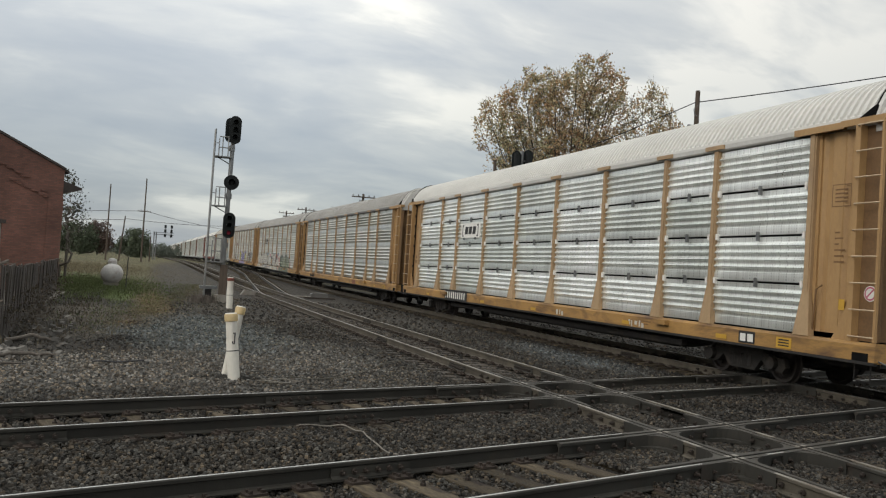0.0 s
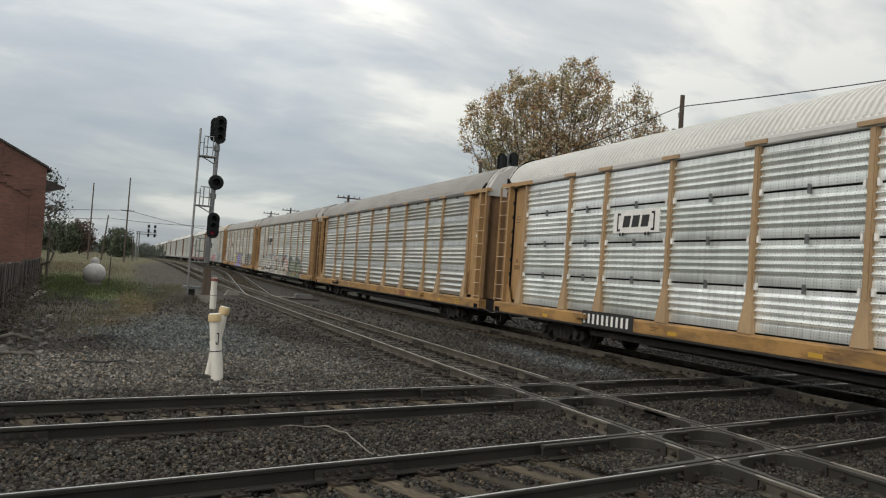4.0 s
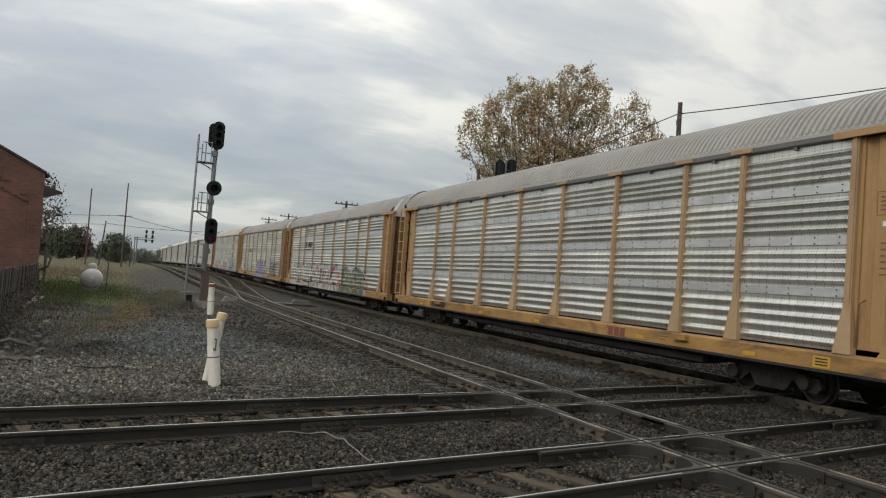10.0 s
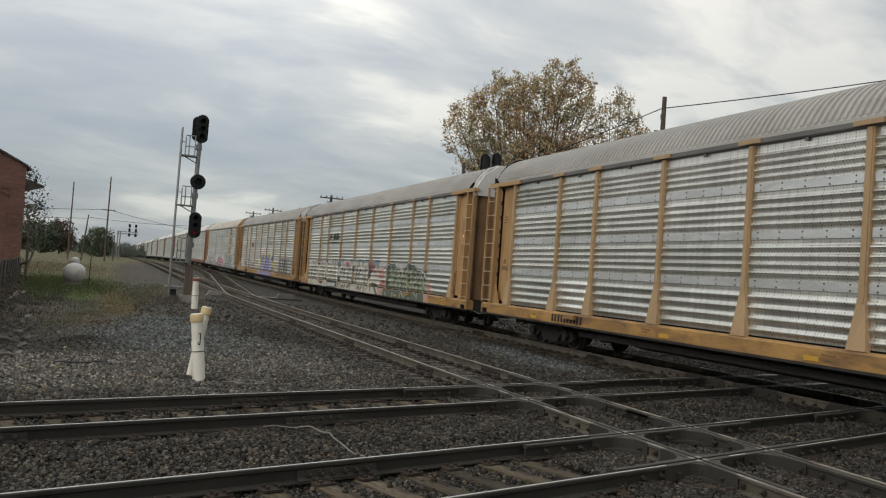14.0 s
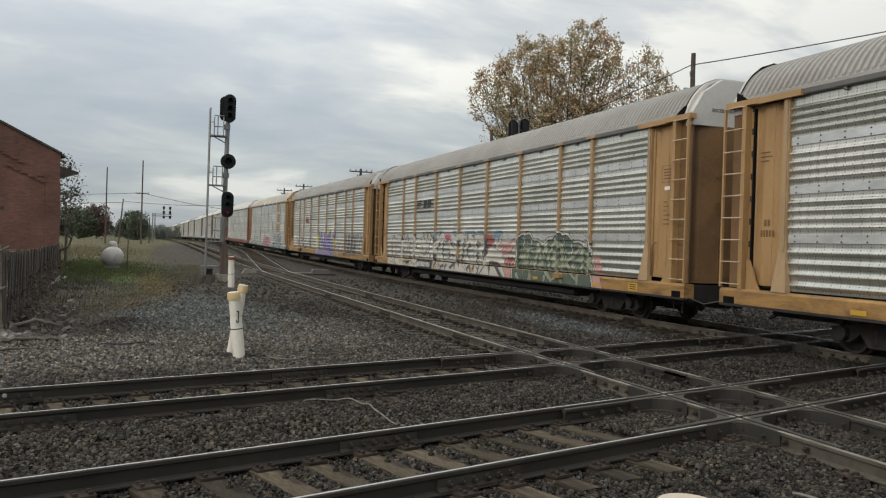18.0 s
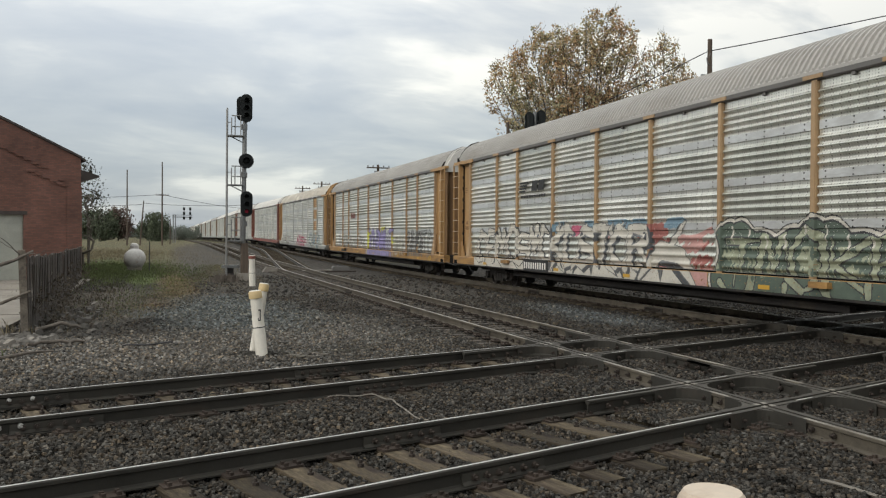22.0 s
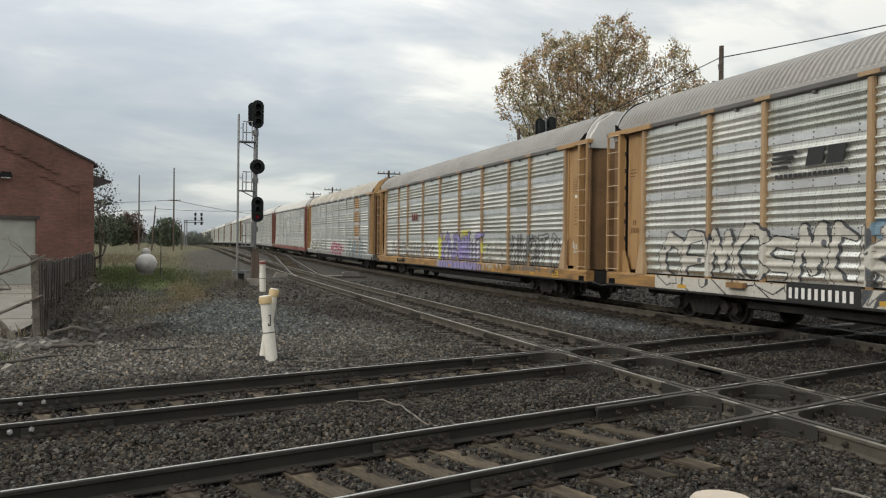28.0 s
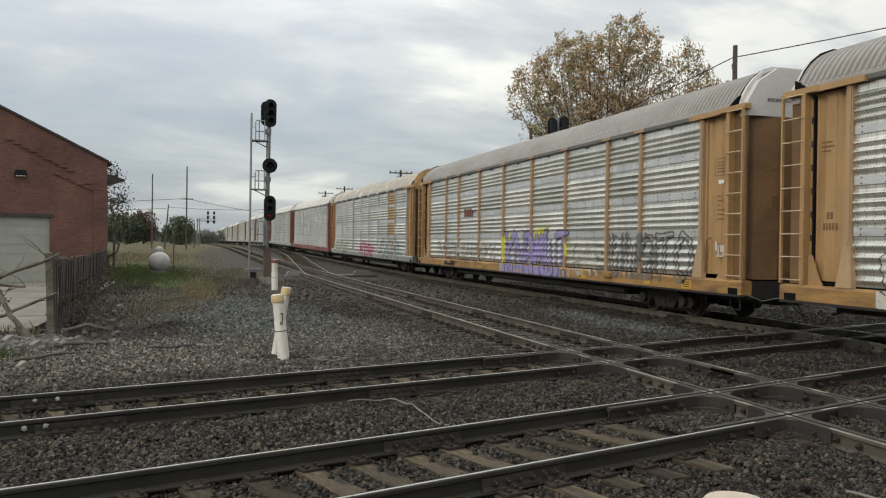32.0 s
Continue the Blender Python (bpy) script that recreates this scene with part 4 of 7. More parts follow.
def end_parts(car, rear, paint, end_paint, top_paint, detail):
    """The end of a car: side screens, ladders, folding end doors, end cap and steps."""
    fy = (lambda y: CAR - y) if rear else (lambda y: y)

    def span(s_or, a, b):
        return tuple(sorted((fy(a), fy(b))))

    tag = "rear" if rear else "front"

    def box_y(s, x0, x1, a, b, z0, z1, mat=0):
        p, q = span(s, a, b)
        return s.box(x0, x1, p, q, z0, z1, mat)

    for side in (0, 1):
        def put(name, make, mat, label="", key=None):
            def build():
                s = make()
                return s.mirrored() if side else s
            return part(name, shared((name, tag, side, key), build), mat, car, label)

        flute = [(-1.36, 0.62), (-1.36, 0.74), (-1.305, 0.80), (-1.305, 0.98), (-1.36, 1.05), (-1.36, 1.38), (-1.305, 1.44), (-1.305, 1.56), (-1.36, 1.62), (-1.36, 1.72), (-1.27, 1.72), (-1.27, 0.62)]
        put("corner_screen", lambda: Shape().prism([(x, fy(y)) for x, y in flute], SILL1 + 0.10, TOP, "z"), paint)
        for k, (p, q, d, lo, hi) in enumerate(((0.66, 0.72, -1.40, 0.0, 0.0), (1.08, 1.36, -1.368, 0.05, 0.04), (1.64, 1.72, -1.40, 0.0, 0.0))):
            put("stiffener", lambda p=p, q=q, d=d, lo=lo, hi=hi: box_y(Shape(), d, -1.36, p, q, SILL1 + 0.10 + lo, TOP - hi), paint, "", k)
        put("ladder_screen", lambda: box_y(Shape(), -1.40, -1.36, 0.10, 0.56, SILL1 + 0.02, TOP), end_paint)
        put("corner_post", lambda: box_y(Shape(), -1.56, -1.34, 0.56, 0.68, SILL1, TOP + 0.02), paint)
        put("header", lambda: box_y(box_y(Shape(), -1.56, -1.38, 0.0, 1.05, TOP + 0.02, TOP + 0.14), -1.552, -1.384, 0.98, 2.25, TOP + 0.0, TOP + 0.125), paint)
        ladder = put("ladder", lambda: box_y(Shape(), -1.60, -1.545, 0.0, 0.05, SILL1 + 0.02, TOP + 0.05), paint)
        rung = lambda k: (lambda: Shape().tube([(-1.585, fy(0.03), SILL1 + 0.10 + 0.475 * k), (-1.62, fy(0.06), SILL1 + 0.10 + 0.475 * k), (-1.62, fy(0.58), SILL1 + 0.10 + 0.475 * k), (-1.56, fy(0.62), SILL1 + 0.10 + 0.475 * k)], 0.014, 6))
        for k in range(9):
            def build(k=k):
                s = rung(k)()
                return s.mirrored() if side else s
            o = part("rung", shared(("rung", tag, side, k), build), M_rung, ladder)
        if detail:
            put("stirrup_step", lambda: Shape().tube([(-1.50, fy(0.14), SILL0 + 0.05), (-1.50, fy(0.14), 0.40), (-1.50, fy(0.50), 0.40), (-1.50, fy(0.50), SILL0 + 0.05)], 0.016, 6), M_dark)
            # A black plate on the sill stands in for the pocket's shaded hollow.
            put("step_pocket", lambda: box_y(Shape(), -1.579, -1.574, 0.14, 0.50, SILL0 + 0.005, SILL0 + 0.17), M_gap, "dark step pocket")
            # A black wedge stands in for the shaded notch under the eave.
            put("eave_notch", lambda: Shape().prism([(fy(0.30), TOP + 0.15), (fy(0.66), TOP + 0.15), (fy(0.30), TOP + 0.34)], -1.515, -1.40, "x"), M_gap)
            put("gusset", lambda: Shape().prism([(fy(0.72), SILL1), (fy(1.12), SILL1), (fy(1.02), SILL1 + 0.14), (fy(0.80), SILL1 + 0.62), (fy(0.72), SILL1 + 0.62)], -1.47, -1.42, "x"), paint)
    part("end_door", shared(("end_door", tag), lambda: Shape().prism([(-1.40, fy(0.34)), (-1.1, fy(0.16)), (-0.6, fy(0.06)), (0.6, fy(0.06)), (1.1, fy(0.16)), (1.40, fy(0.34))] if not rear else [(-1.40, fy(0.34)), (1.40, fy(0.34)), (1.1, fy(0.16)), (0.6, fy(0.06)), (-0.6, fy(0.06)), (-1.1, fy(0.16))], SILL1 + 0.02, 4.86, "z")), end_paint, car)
    if detail:
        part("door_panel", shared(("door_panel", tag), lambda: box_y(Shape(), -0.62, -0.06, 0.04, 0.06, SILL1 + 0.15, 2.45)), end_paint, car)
    cap = [(-1.42, 4.86), (-1.42, 5.18), (-1.12, 5.66), (-0.62, 5.98), (0.62, 5.98), (1.12, 5.66), (1.42, 5.18), (1.42, 4.86)]
    part("end_cap", shared(("end_cap", tag), lambda: Shape().prism(cap, *span(None, 0.08, 0.36), "y")), top_paint, car)
    rim = lambda: ring_prism(*span(None, 0.24, 0.33), 0.012)
    part("roof_rim", shared(("roof_rim", tag), rim), top_paint, car)
    part("rim_seam", shared(("rim_seam", tag), lambda: ring_prism(*span(None, 0.33, 0.36), 0.02)), M_gap, car)


def ring_prism(y0, y1, out=0.03):
    """A band that follows the roof's section."""
    mid = ROOF_EDGE
    s = Shape()
    lo = [(x * (1 + out / 1.5), z + out) for x, z in mid]
    hi = [(x * 0.955, z - 0.05) for x, z in mid]
    m = len(mid)
    v = [(x, y, z) for y in (y0, y1) for x, z in lo + hi]
    f = []
    for i in range(m - 1):
        f += [(i, 2 * m + i, 2 * m + i + 1, i + 1), (m + i + 1, 3 * m + i + 1, 3 * m + i, m + i), (i, i + 1, m + i + 1, m + i), (2 * m + i + 1, 2 * m + i, 3 * m + i, 3 * m + i + 1)]
    f += [(0, m, 3 * m, 2 * m), (m - 1, 3 * m - 1, 4 * m - 1, 2 * m - 1)]
    return s.add(v, f)


def truck_parts(car, yc, detail):
    truck = part("truck", shared(("truck", 0), lambda: Shape().box(-0.95, 0.95, -0.22, 0.22, 0.36, 0.60).box(-0.35, 0.35, -0.35, 0.35, 0.5, 0.66)), M_truck, car, "grimy cast two-axle truck")
    truck.location = (0, yc, 0)

    def frame_side():
        s = Shape()
        top = [(-1.35, 0.33), (-1.25, 0.22), (-0.85, 0.24), (-0.62, 0.42), (-0.42, 0.18), (0.42, 0.18), (0.62, 0.42), (0.85, 0.24), (1.25, 0.22), (1.35, 0.33), (1.3, 0.50), (0.75, 0.56), (0.5, 0.72), (-0.5, 0.72), (-0.75, 0.56), (-1.3, 0.50)]
        s.prism(top, -1.06, -0.94, "x")
        for y in (-0.26, 0.0, 0.26):
            s.lathe([(0.075, 0.24), (0.075, 0.5)], (-1.02, y, 0), "z", 10)
        for y in (-1.0, 1.0):
            s.lathe([(0.14, -0.12), (0.14, -0.03), (0.09, 0.0)][::-1], (-1.06, y, 0.40), "x", 12)
            s.lathe([(0.13, -1.17), (0.13, -1.05)], (0, y, 0.40), "x", 12)
        return s

    for side in (0, 1):
        part("side_frame", shared(("side_frame", side), (lambda: frame_side().mirrored()) if side else frame_side), M_truck, truck)
    wheels = []
    for y in (-1.0, 1.0):
        def axle():
            s = Shape().tube([(-1.0, 0, 0), (1.0, 0, 0)], 0.075, 10)
            for d in (-1, 1):
                x = d * GAUGE / 2
                s.lathe([(0.20, x - d * 0.055), (0.33, x - d * 0.02), (0.355, x - d * 0.07), (0.435, x - d * 0.07), (0.44, x - d * 0.05), (0.405, x - d * 0.03), (0.40, x + d * 0.07), (0.34, x + d * 0.065), (0.31, x + d * 0.02), (0.15, x + d * 0.03), (0.13, x + d * 0.07)][:: d], (0, 0, 0), "x", 28)
            for k in range(4):
                t = k * math.pi / 2
                for d in (-1, 1):
                    s.lathe([(0.028, d * 0.79), (0.028, d * 0.815)][:: d], (0, 0.22 * math.cos(t), 0.22 * math.sin(t)), "x", 8)
            return s
        w = part("wheelset", shared(("wheelset", 0), axle, True), M_wheel, truck)
        w.location = (0, y, 0.40)
        wheels.append(w)
    return truck, wheels


def make_car(name, front, kind, label):
    """kind: 'lap' (four spaced panels a bay), 'sheet' (sheets with flat bands) and colours per car."""
    paint, sill, end_paint, top_paint, roof, plate, panel, detail = kind["paint"], kind["sill"], kind["end"], kind["top"], kind["roof"], kind["plate"], kind["panel"], kind["detail"]
    car = thing("autorack_car", (TRACK_X, front, 0), label, "rail car", "cars of the train")
    part("side_sill", shared(("side_sill", 0), lambda: both(Shape().prism([(-1.30, SILL0), (-1.56, SILL0), (-1.575, SILL0 + 0.03), (-1.575, SILL1 - 0.05), (-1.54, SILL1), (-1.30, SILL1)], 0.0, CAR))), sill, car)
    # Bottom flange as a dark strip, the shade on it put into its colour.
    part("sill_flange", shared(("sill_flange", 0), lambda: both(Shape().box(-1.582, -1.50, 0.0, CAR, SILL0 - 0.03, SILL0 + 0.022))), M_dark, car)
    part("deck", shared(("deck", 0), lambda: Shape().box(-1.3, 1.3, 0.1, CAR - 0.1, 0.92, 1.04).box(-1.42, 1.42, 0.02, 0.14, 0.66, 1.06).box(-1.42, 1.42, CAR - 0.14, CAR - 0.02, 0.66, 1.06)), M_dark, car)
    part("centre_sill", shared(("centre_sill", 0), lambda: Shape().box(-0.36, 0.36, 0.3, CAR - 0.3, 0.48, 0.92).prism([(6.5, 0.48), (7.6, 0.30), (20.7, 0.30), (21.8, 0.48)], -0.30, 0.30, "x").box(-0.9, -0.5, 9.5, 11.2, 0.40, 0.72).box(-0.95, -0.45, 15.0, 16.4, 0.42, 0.74).box(-1.25, -1.1, 6.0, CAR - 6.0, 0.46, 0.60)), M_dark, car)
    part("top_plate", shared(("top_plate", 0), lambda: both(Shape().prism([(-1.36, TOP), (-1.47, TOP), (-1.50, TOP + 0.03), (-1.50, 5.12), (-1.36, 5.12)][::-1], 0.3, CAR - 0.3))), plate, car)
    part("roof", shared(("roof", 0), roof_shape), roof, car)
    for rear in (False, True):
        end_parts(car, rear, paint, end_paint, top_paint, detail)
        gear = lambda: Shape().box(-0.16, 0.16, -0.52, 0.3, 0.66, 0.92).prism([(-0.16, -0.52), (0.16, -0.52), (0.2, -0.64), (0.05, -0.72), (-0.02, -0.62), (-0.12, -0.66)], 0.64, 0.94, "z")
        c = part("coupler", shared(("coupler", 0), gear), M_dark, car)
        c.matrix_basis = pose(0, 0 if not rear else CAR, 0, 0, 0, 180 if rear else 0)
        if detail:
            h = part("air_hose", shared(("air_hose", 0), lambda: Shape().tube([(-0.5, 0.1, 0.72), (-0.48, -0.25, 0.66), (-0.45, -0.5, 0.40), (-0.35, -0.62, 0.33)], 0.028, 6)), M_black, car)
            h.matrix_basis = c.matrix_basis
            b = part("cut_lever", shared(("cut_lever", 0), lambda: Shape().tube([(-1.5, -0.02, 0.78), (-1.1, -0.12, 0.62), (-0.6, -0.25, 0.72), (-0.1, -0.45, 0.95)], 0.016, 6)), M_galv, car)
            b.matrix_basis = c.matrix_basis
    posts = kind.get("posts", M_post)
    for k, y in enumerate(POSTS):
        for side in (0, 1):
            plain = kind.get("plain", False) and 0 < k < len(POSTS) - 1
            part("post", shared(("post", k, side, plain), (lambda y=y, p=plain: post_shape(y, plain=p).mirrored()) if side else (lambda y=y, p=plain: post_shape(y, plain=p))), posts, car)
    for b, (y0, y1) in enumerate(bays() if detail else ()):
        part("sill_gap", shared(("sill_gap", b), lambda y0=y0, y1=y1: Shape().box(-1.447, -1.40, y0 + 0.01, y1 - 0.01, SILL1 + 0.002, SILL1 + 0.034)), M_gap, car)
    for b, (y0, y1) in enumerate(bays()):
        for side in (0, 1):
            rows = 4 if (side == 0 and detail) else 1
            for r in range(rows):
                z0, z1 = SILL1 + 0.02 + (TOP - SILL1 - 0.02) * r / rows, SILL1 + 0.02 + (TOP - SILL1 - 0.02) * (r + 1) / rows
                if kind["form"] == "lap":
                    args = (y0, y1, z0 + 0.012, z1 - 0.03, 4 if rows == 4 else 18, 0.20 if rows == 4 else 0.0, 0.09)
                else:
                    args = (y0, y1, z0, z1, 4 if rows == 4 else 18, 0.20 if rows == 4 and r else 0.0, 0.14 if r == 3 else 0.07)
                build = lambda a=args: corrugated(*a)
                key = ("panel", kind["form"], b, side, r, rows)
                mat = kind.get("odd", {}).get(b, panel)
                part("panel", shared(key, (lambda bd=build: bd().mirrored()) if side else build, True), mat, car)
            if side == 0 and detail:
                if kind["form"] == "lap":
                    for r in (1, 2, 3):
                        z = SILL1 + 0.02 + (TOP - SILL1 - 0.02) * r / 4 - 0.01
                        part("joint_strip", shared(("joint_strip", b, r), lambda z=z, y0=y0, y1=y1: Shape().box(-1.40, -1.375, y0, y1, z - 0.03, z + 0.03)), M_gap, car)
                        part("hinge", shared(("hinge", b, r), lambda z=z, y0=y0, y1=y1: Shape().box(-1.47, -1.40, (y0 + y1) / 2 - 0.03, (y0 + y1) / 2 + 0.03, z - 0.10, z + 0.09)), M_galv, car)
                        for e, y in ((0, y0 + 0.06), (1, y1 - 0.06)):
                            part("latch_plate", shared(("latch_plate", b, r, e), lambda z=z, y=y: Shape().box(-1.485, -1.40, y - 0.034, y + 0.034, z - 0.07, z + 0.07, 0, 0.015)), M_latch, car)
                else:
                    s_key = ("rivets", b)
                    def rivets(y0=y0, y1=y1):
                        s = Shape()
                        for r in (1, 2, 3):
                          for z in [SILL1 + 0.02 + (TOP - SILL1 - 0.02) * r / 4 + h for h in (0.035, 0.145)]:
                            for k in range(max(3, int((y1 - y0) / 0.55))):
                                y = y0 + 0.2 + (y1 - y0 - 0.4) * k / (max(3, int((y1 - y0) / 0.55)) - 1)
                                s.box(-1.444, -1.42, y - 0.014, y + 0.014, z - 0.014, z + 0.014)
                        return s
                    for r in (1, 2, 3):
                        z = SILL1 + 0.02 + (TOP - SILL1 - 0.02) * r / 4
                        part("cover_strap", shared(("cover_strap", b, r), lambda z=z, y0=y0, y1=y1: Shape().box(-1.434, -1.418, y0 + 0.02, y1 - 0.02, z + 0.006, z + 0.178, 0, 0.006)), M_strap, car)
                    tagged(part("rivets", shared(s_key, rivets), M_dark, car), kind="stuff")
            if side == 0 and detail and kind["form"] != "lap":
                def clips(y0=y0, y1=y1):
                    s = Shape()
                    for f in (0.5,):
                        y = y0 + (y1 - y0) * f
                        s.box(-1.47, -1.40, y - 0.04, y + 0.04, TOP - 0.06, TOP + 0.02)
                    return s
                part("roof_clip", shared(("roof_clip", b), clips), M_plate_grey, car)
    if detail:
        wheels = []
        for yc in (4.05, CAR - 4.05):
            wheels += truck_parts(car, yc, detail)[1]
        for y, w in ((6.1, 0.5), (21.9, 0.6)):
            part("jack_pad", shared(("jack_pad", y), lambda y=y, w=w: Shape().box(-1.70, -1.575, y, y + w, SILL1 - 0.16, SILL1 - 0.04)), sill, car)
    else:
        wheels = []
        for yc in (4.05, CAR - 4.05):
            truck_parts(car, yc, detail)
    return car, wheels


def kind_of(**over):
    base = dict(form="sheet", paint=M_yellow, sill=M_yellow_sill, end=M_brown_end_shaded, top=M_rack_white, roof=M_roof_grey, plate=M_plate_grey, panel=M_galv_panel, detail=True)
    base.update(over)
    return base


KINDS = [
    (kind_of(form="lap", roof=M_roof_light, plate=M_rack_white, panel=M_galv_bright), "yellow-posted automobile carrier with bright lapped panels and pale roof"),
    (kind_of(panel=M_galv_dull, odd={1: M_galv_panel, 7: M_galv_panel}), "yellow-posted automobile carrier with dull galvanised sheets and grey roof"),
    (kind_of(posts=M_post, plain=True), "yellow automobile carrier with white and green graffiti along its side"),
    (kind_of(posts=M_post_pale, plain=True), "yellow automobile carrier with lilac and lime graffiti low on its side"),
    (kind_of(roof=M_roof_cream, plain=True, posts=M_galv_dull, panel=M_galv_panel, odd={1: M_yellow}, top=M_yellow, sill=M_galv_dull), "automobile carrier with cream roof, orange ends and faded graffiti"),
    (kind_of(paint=M_red_paint, sill=M_red_paint, end=M_red_paint, roof=M_roof_light, posts=M_galv_dull, top=M_rack_white), "automobile carrier with oxide red ends and sill and pale roof"),
    (kind_of(detail=False, roof=M_roof_light, posts=M_galv_dull, panel=M_galv_dull, sill=M_galv_dull, paint=M_red_paint), "distant galvanised automobile carrier with pale roof"),
]
train, axles = [], []
FIRST = 11.47
for k in range(17):
    kind, label = KINDS[k] if k < 7 else (kind_of(detail=False, roof=M_roof_light if k % 3 else M_roof_grey, posts=M_galv_dull, panel=M_galv_dull, sill=M_galv_dull, paint=M_brown_end_shaded), "distant automobile carrier with galvanised sides in the long train")
    car, wheels = make_car("autorack_car", FIRST + PITCH * k, kind, label)
    train.append(car)
    if k < 6:
        axles += wheels

# ---- beside the tracks ----


def pipe_thing(base, top, r, cap_mat, label, sleeve=True, rim=None):
    """A plastic conduit riser: pipe, sleeve joint and cap."""
    base, top = Vector(base), Vector(top)
    d = (top - base).normalized()
    t = thing("conduit_pipe", base, label, "pipe", "conduit pipes")
    at = lambda k: (d * k)
    h = (top - base).length
    part("pipe", Shape().tube([at(-0.1), at(h - 0.03)], r * 0.93, 20), M_white, t, smooth=True)
    if sleeve:
        part("sleeve", Shape().tube([at(-0.1), at(h * 0.58), at(h * 0.60)], [r, r, r * 0.95], 20), M_white, t, smooth=True)
        part("band", Shape().tube([at(h * 0.425), at(h * 0.44)], r * 1.03, 20), M_wire, t)
    c = [at(h - 0.13), at(h - 0.125), at(h - 0.02), at(h)]
    part("cap", Shape().tube(c, [r * 0.99, r * 1.1, r * 1.1, r * 0.98], 24), cap_mat, t, "tan plastic cap" if cap_mat is M_cap else "", True)
    part("cap_top", Shape().tube([at(h + 0.001), at(h + 0.012)], [r * 0.98, r * 0.90], 24), M_cream if cap_mat is M_cream else M_white, t)
    return t


a = pipe_thing((1.665, 15.15, -0.22), (1.545, 15.18, 0.89), 0.104, M_cap, "white plastic conduit riser with a tan cap in gravel")
part("stencil", Shape().box(-0.052, -0.034, -0.122, -0.108, 0.62, 0.80).box(-0.078, -0.052, -0.122, -0.108, 0.78, 0.80).box(-0.078, -0.034, -0.122, -0.108, 0.60, 0.62).box(-0.084, -0.068, -0.122, -0.108, 0.62, 0.65), M_decal_black, a)
pipe_thing((1.55, 15.45, -0.22), (1.735, 15.45, 1.0), 0.082, M_cap, "white plastic conduit riser leaning behind another", False)
far_pipe = pipe_thing((3.56, 36.5, -0.24), (3.54, 36.5, 1.04), 0.135, M_red_paint, "white plastic conduit riser with a red rim")
pipe_thing((1.84, 2.57, -0.24), (1.83, 2.56, 0.965), 0.108, M_cream, "white capped conduit riser close beside the track")
pipe_thing((2.33, 2.52, -0.24), (2.31, 2.50, 0.885), 0.10, M_cream, "white capped conduit riser close beside the track")


def rocks(name, centre, spread, count, size, mat, label, category, seed=0):
    rs = random.Random(seed)
    spots = [(centre[0] + rs.gauss(0, spread[0]), centre[1] + rs.gauss(0, spread[1]), 0, size * rs.uniform(0.4, 1.3)) for _ in range(count)]
    spots = [(x, y, ground_z(x, y) + s * 0.2 + 0.02, s) for x, y, _, s in spots]
    return stones(name, spots, mat, label, 0.55)


rocks("dirt_clods", (1.58, 15.3), (0.22, 0.10), 120, 0.09, M_rail_side, "dark clods of dirt heaped round the pipes", "dirt", 1)
rocks("rubble_heap", (-3.0, 18.2), (0.55, 0.5), 340, 0.15, M_rubble, "heap of broken concrete and dark stones", "rubble", 2)
rocks("rubble_heap", (-2.3, 22.5), (0.5, 2.0), 160, 0.16, M_rubble, "scattered broken stones below the board fence", "rubble", 3)
for k, (x, y, s) in enumerate(((1.724, 13.5, .08), (-0.61, 17.0, .10), (-0.62, 19.46, .11), (1.35, 20.4, .10), (3.73, 21.5, .12), (-2.45, 14.8, .22), (-2.7, 17.6, .25), (-2.41, 18.2, .2), (-3.3, 18.3, .3), (4.1, 20.0, .1), (-0.9, 23.0, .12), (-1.9, 27.0, .25))):
    o = stones("pale_stone", [(x, y, ground_z(x, y) + s * 0.22, s)], M_concrete, "small pale stone lying on the gravel")
    o["kind"], o["category"] = "thing", "stone"


def cable(points, r, label, mat=M_cable):
    pts, n = [Vector((x, y, 0)) for x, y in points], []
    for i in range(len(pts) - 1):
        p0, p1, p2, p3 = pts[max(0, i - 1)], pts[i], pts[i + 1], pts[min(len(pts) - 1, i + 2)]
        for k in range(6):
            t = k / 6
            n.append(0.5 * (2 * p1 + (p2 - p0) * t + (2 * p0 - 5 * p1 + 4 * p2 - p3) * t * t + (3 * p1 - p0 - 3 * p2 + p3) * t ** 3))
    n.append(pts[-1])
    n = [(p.x, p.y, ground_z(p.x, p.y) + (0.115 if p.y < 12 else 0.072) + 0.012 * math.sin(7 * i)) for i, p in enumerate(n)]
    solid("ground_cable", Shape().tube(n, r, 6), mat, label, "cable", smooth=True)


cable(((1.95, 10.46), (2.3, 10.5), (2.55, 10.42), (2.65, 10.1), (2.68, 9.8), (2.66, 9.17), (2.75, 8.8)), 0.009, "pale cable curving over the ballast")
cable(((1.95, 15.2), (2.1, 15.3), (2.2, 14.2), (2.54, 15.1), (3.1, 15.2), (3.78, 15.5), (4.97, 17.4), (5.7, 18.4)), 0.011, "dirty cable trailing over gravel to the siding", M_cable_dull)
cable(((2.0, 14.6), (2.4, 14.35), (2.75, 14.6), (2.5, 14.9), (2.1, 14.5)), 0.010, "loop of pale cable beside the pipes")
cable(((5.05, 4.75), (5.3, 5.2), (5.15, 5.7)), 0.014, "short pale cable end on the ballast")
cable(((-0.7, 16.8), (-0.3, 16.9), (0.2, 16.95)), 0.016, "dark cable half buried in gravel", M_wire)


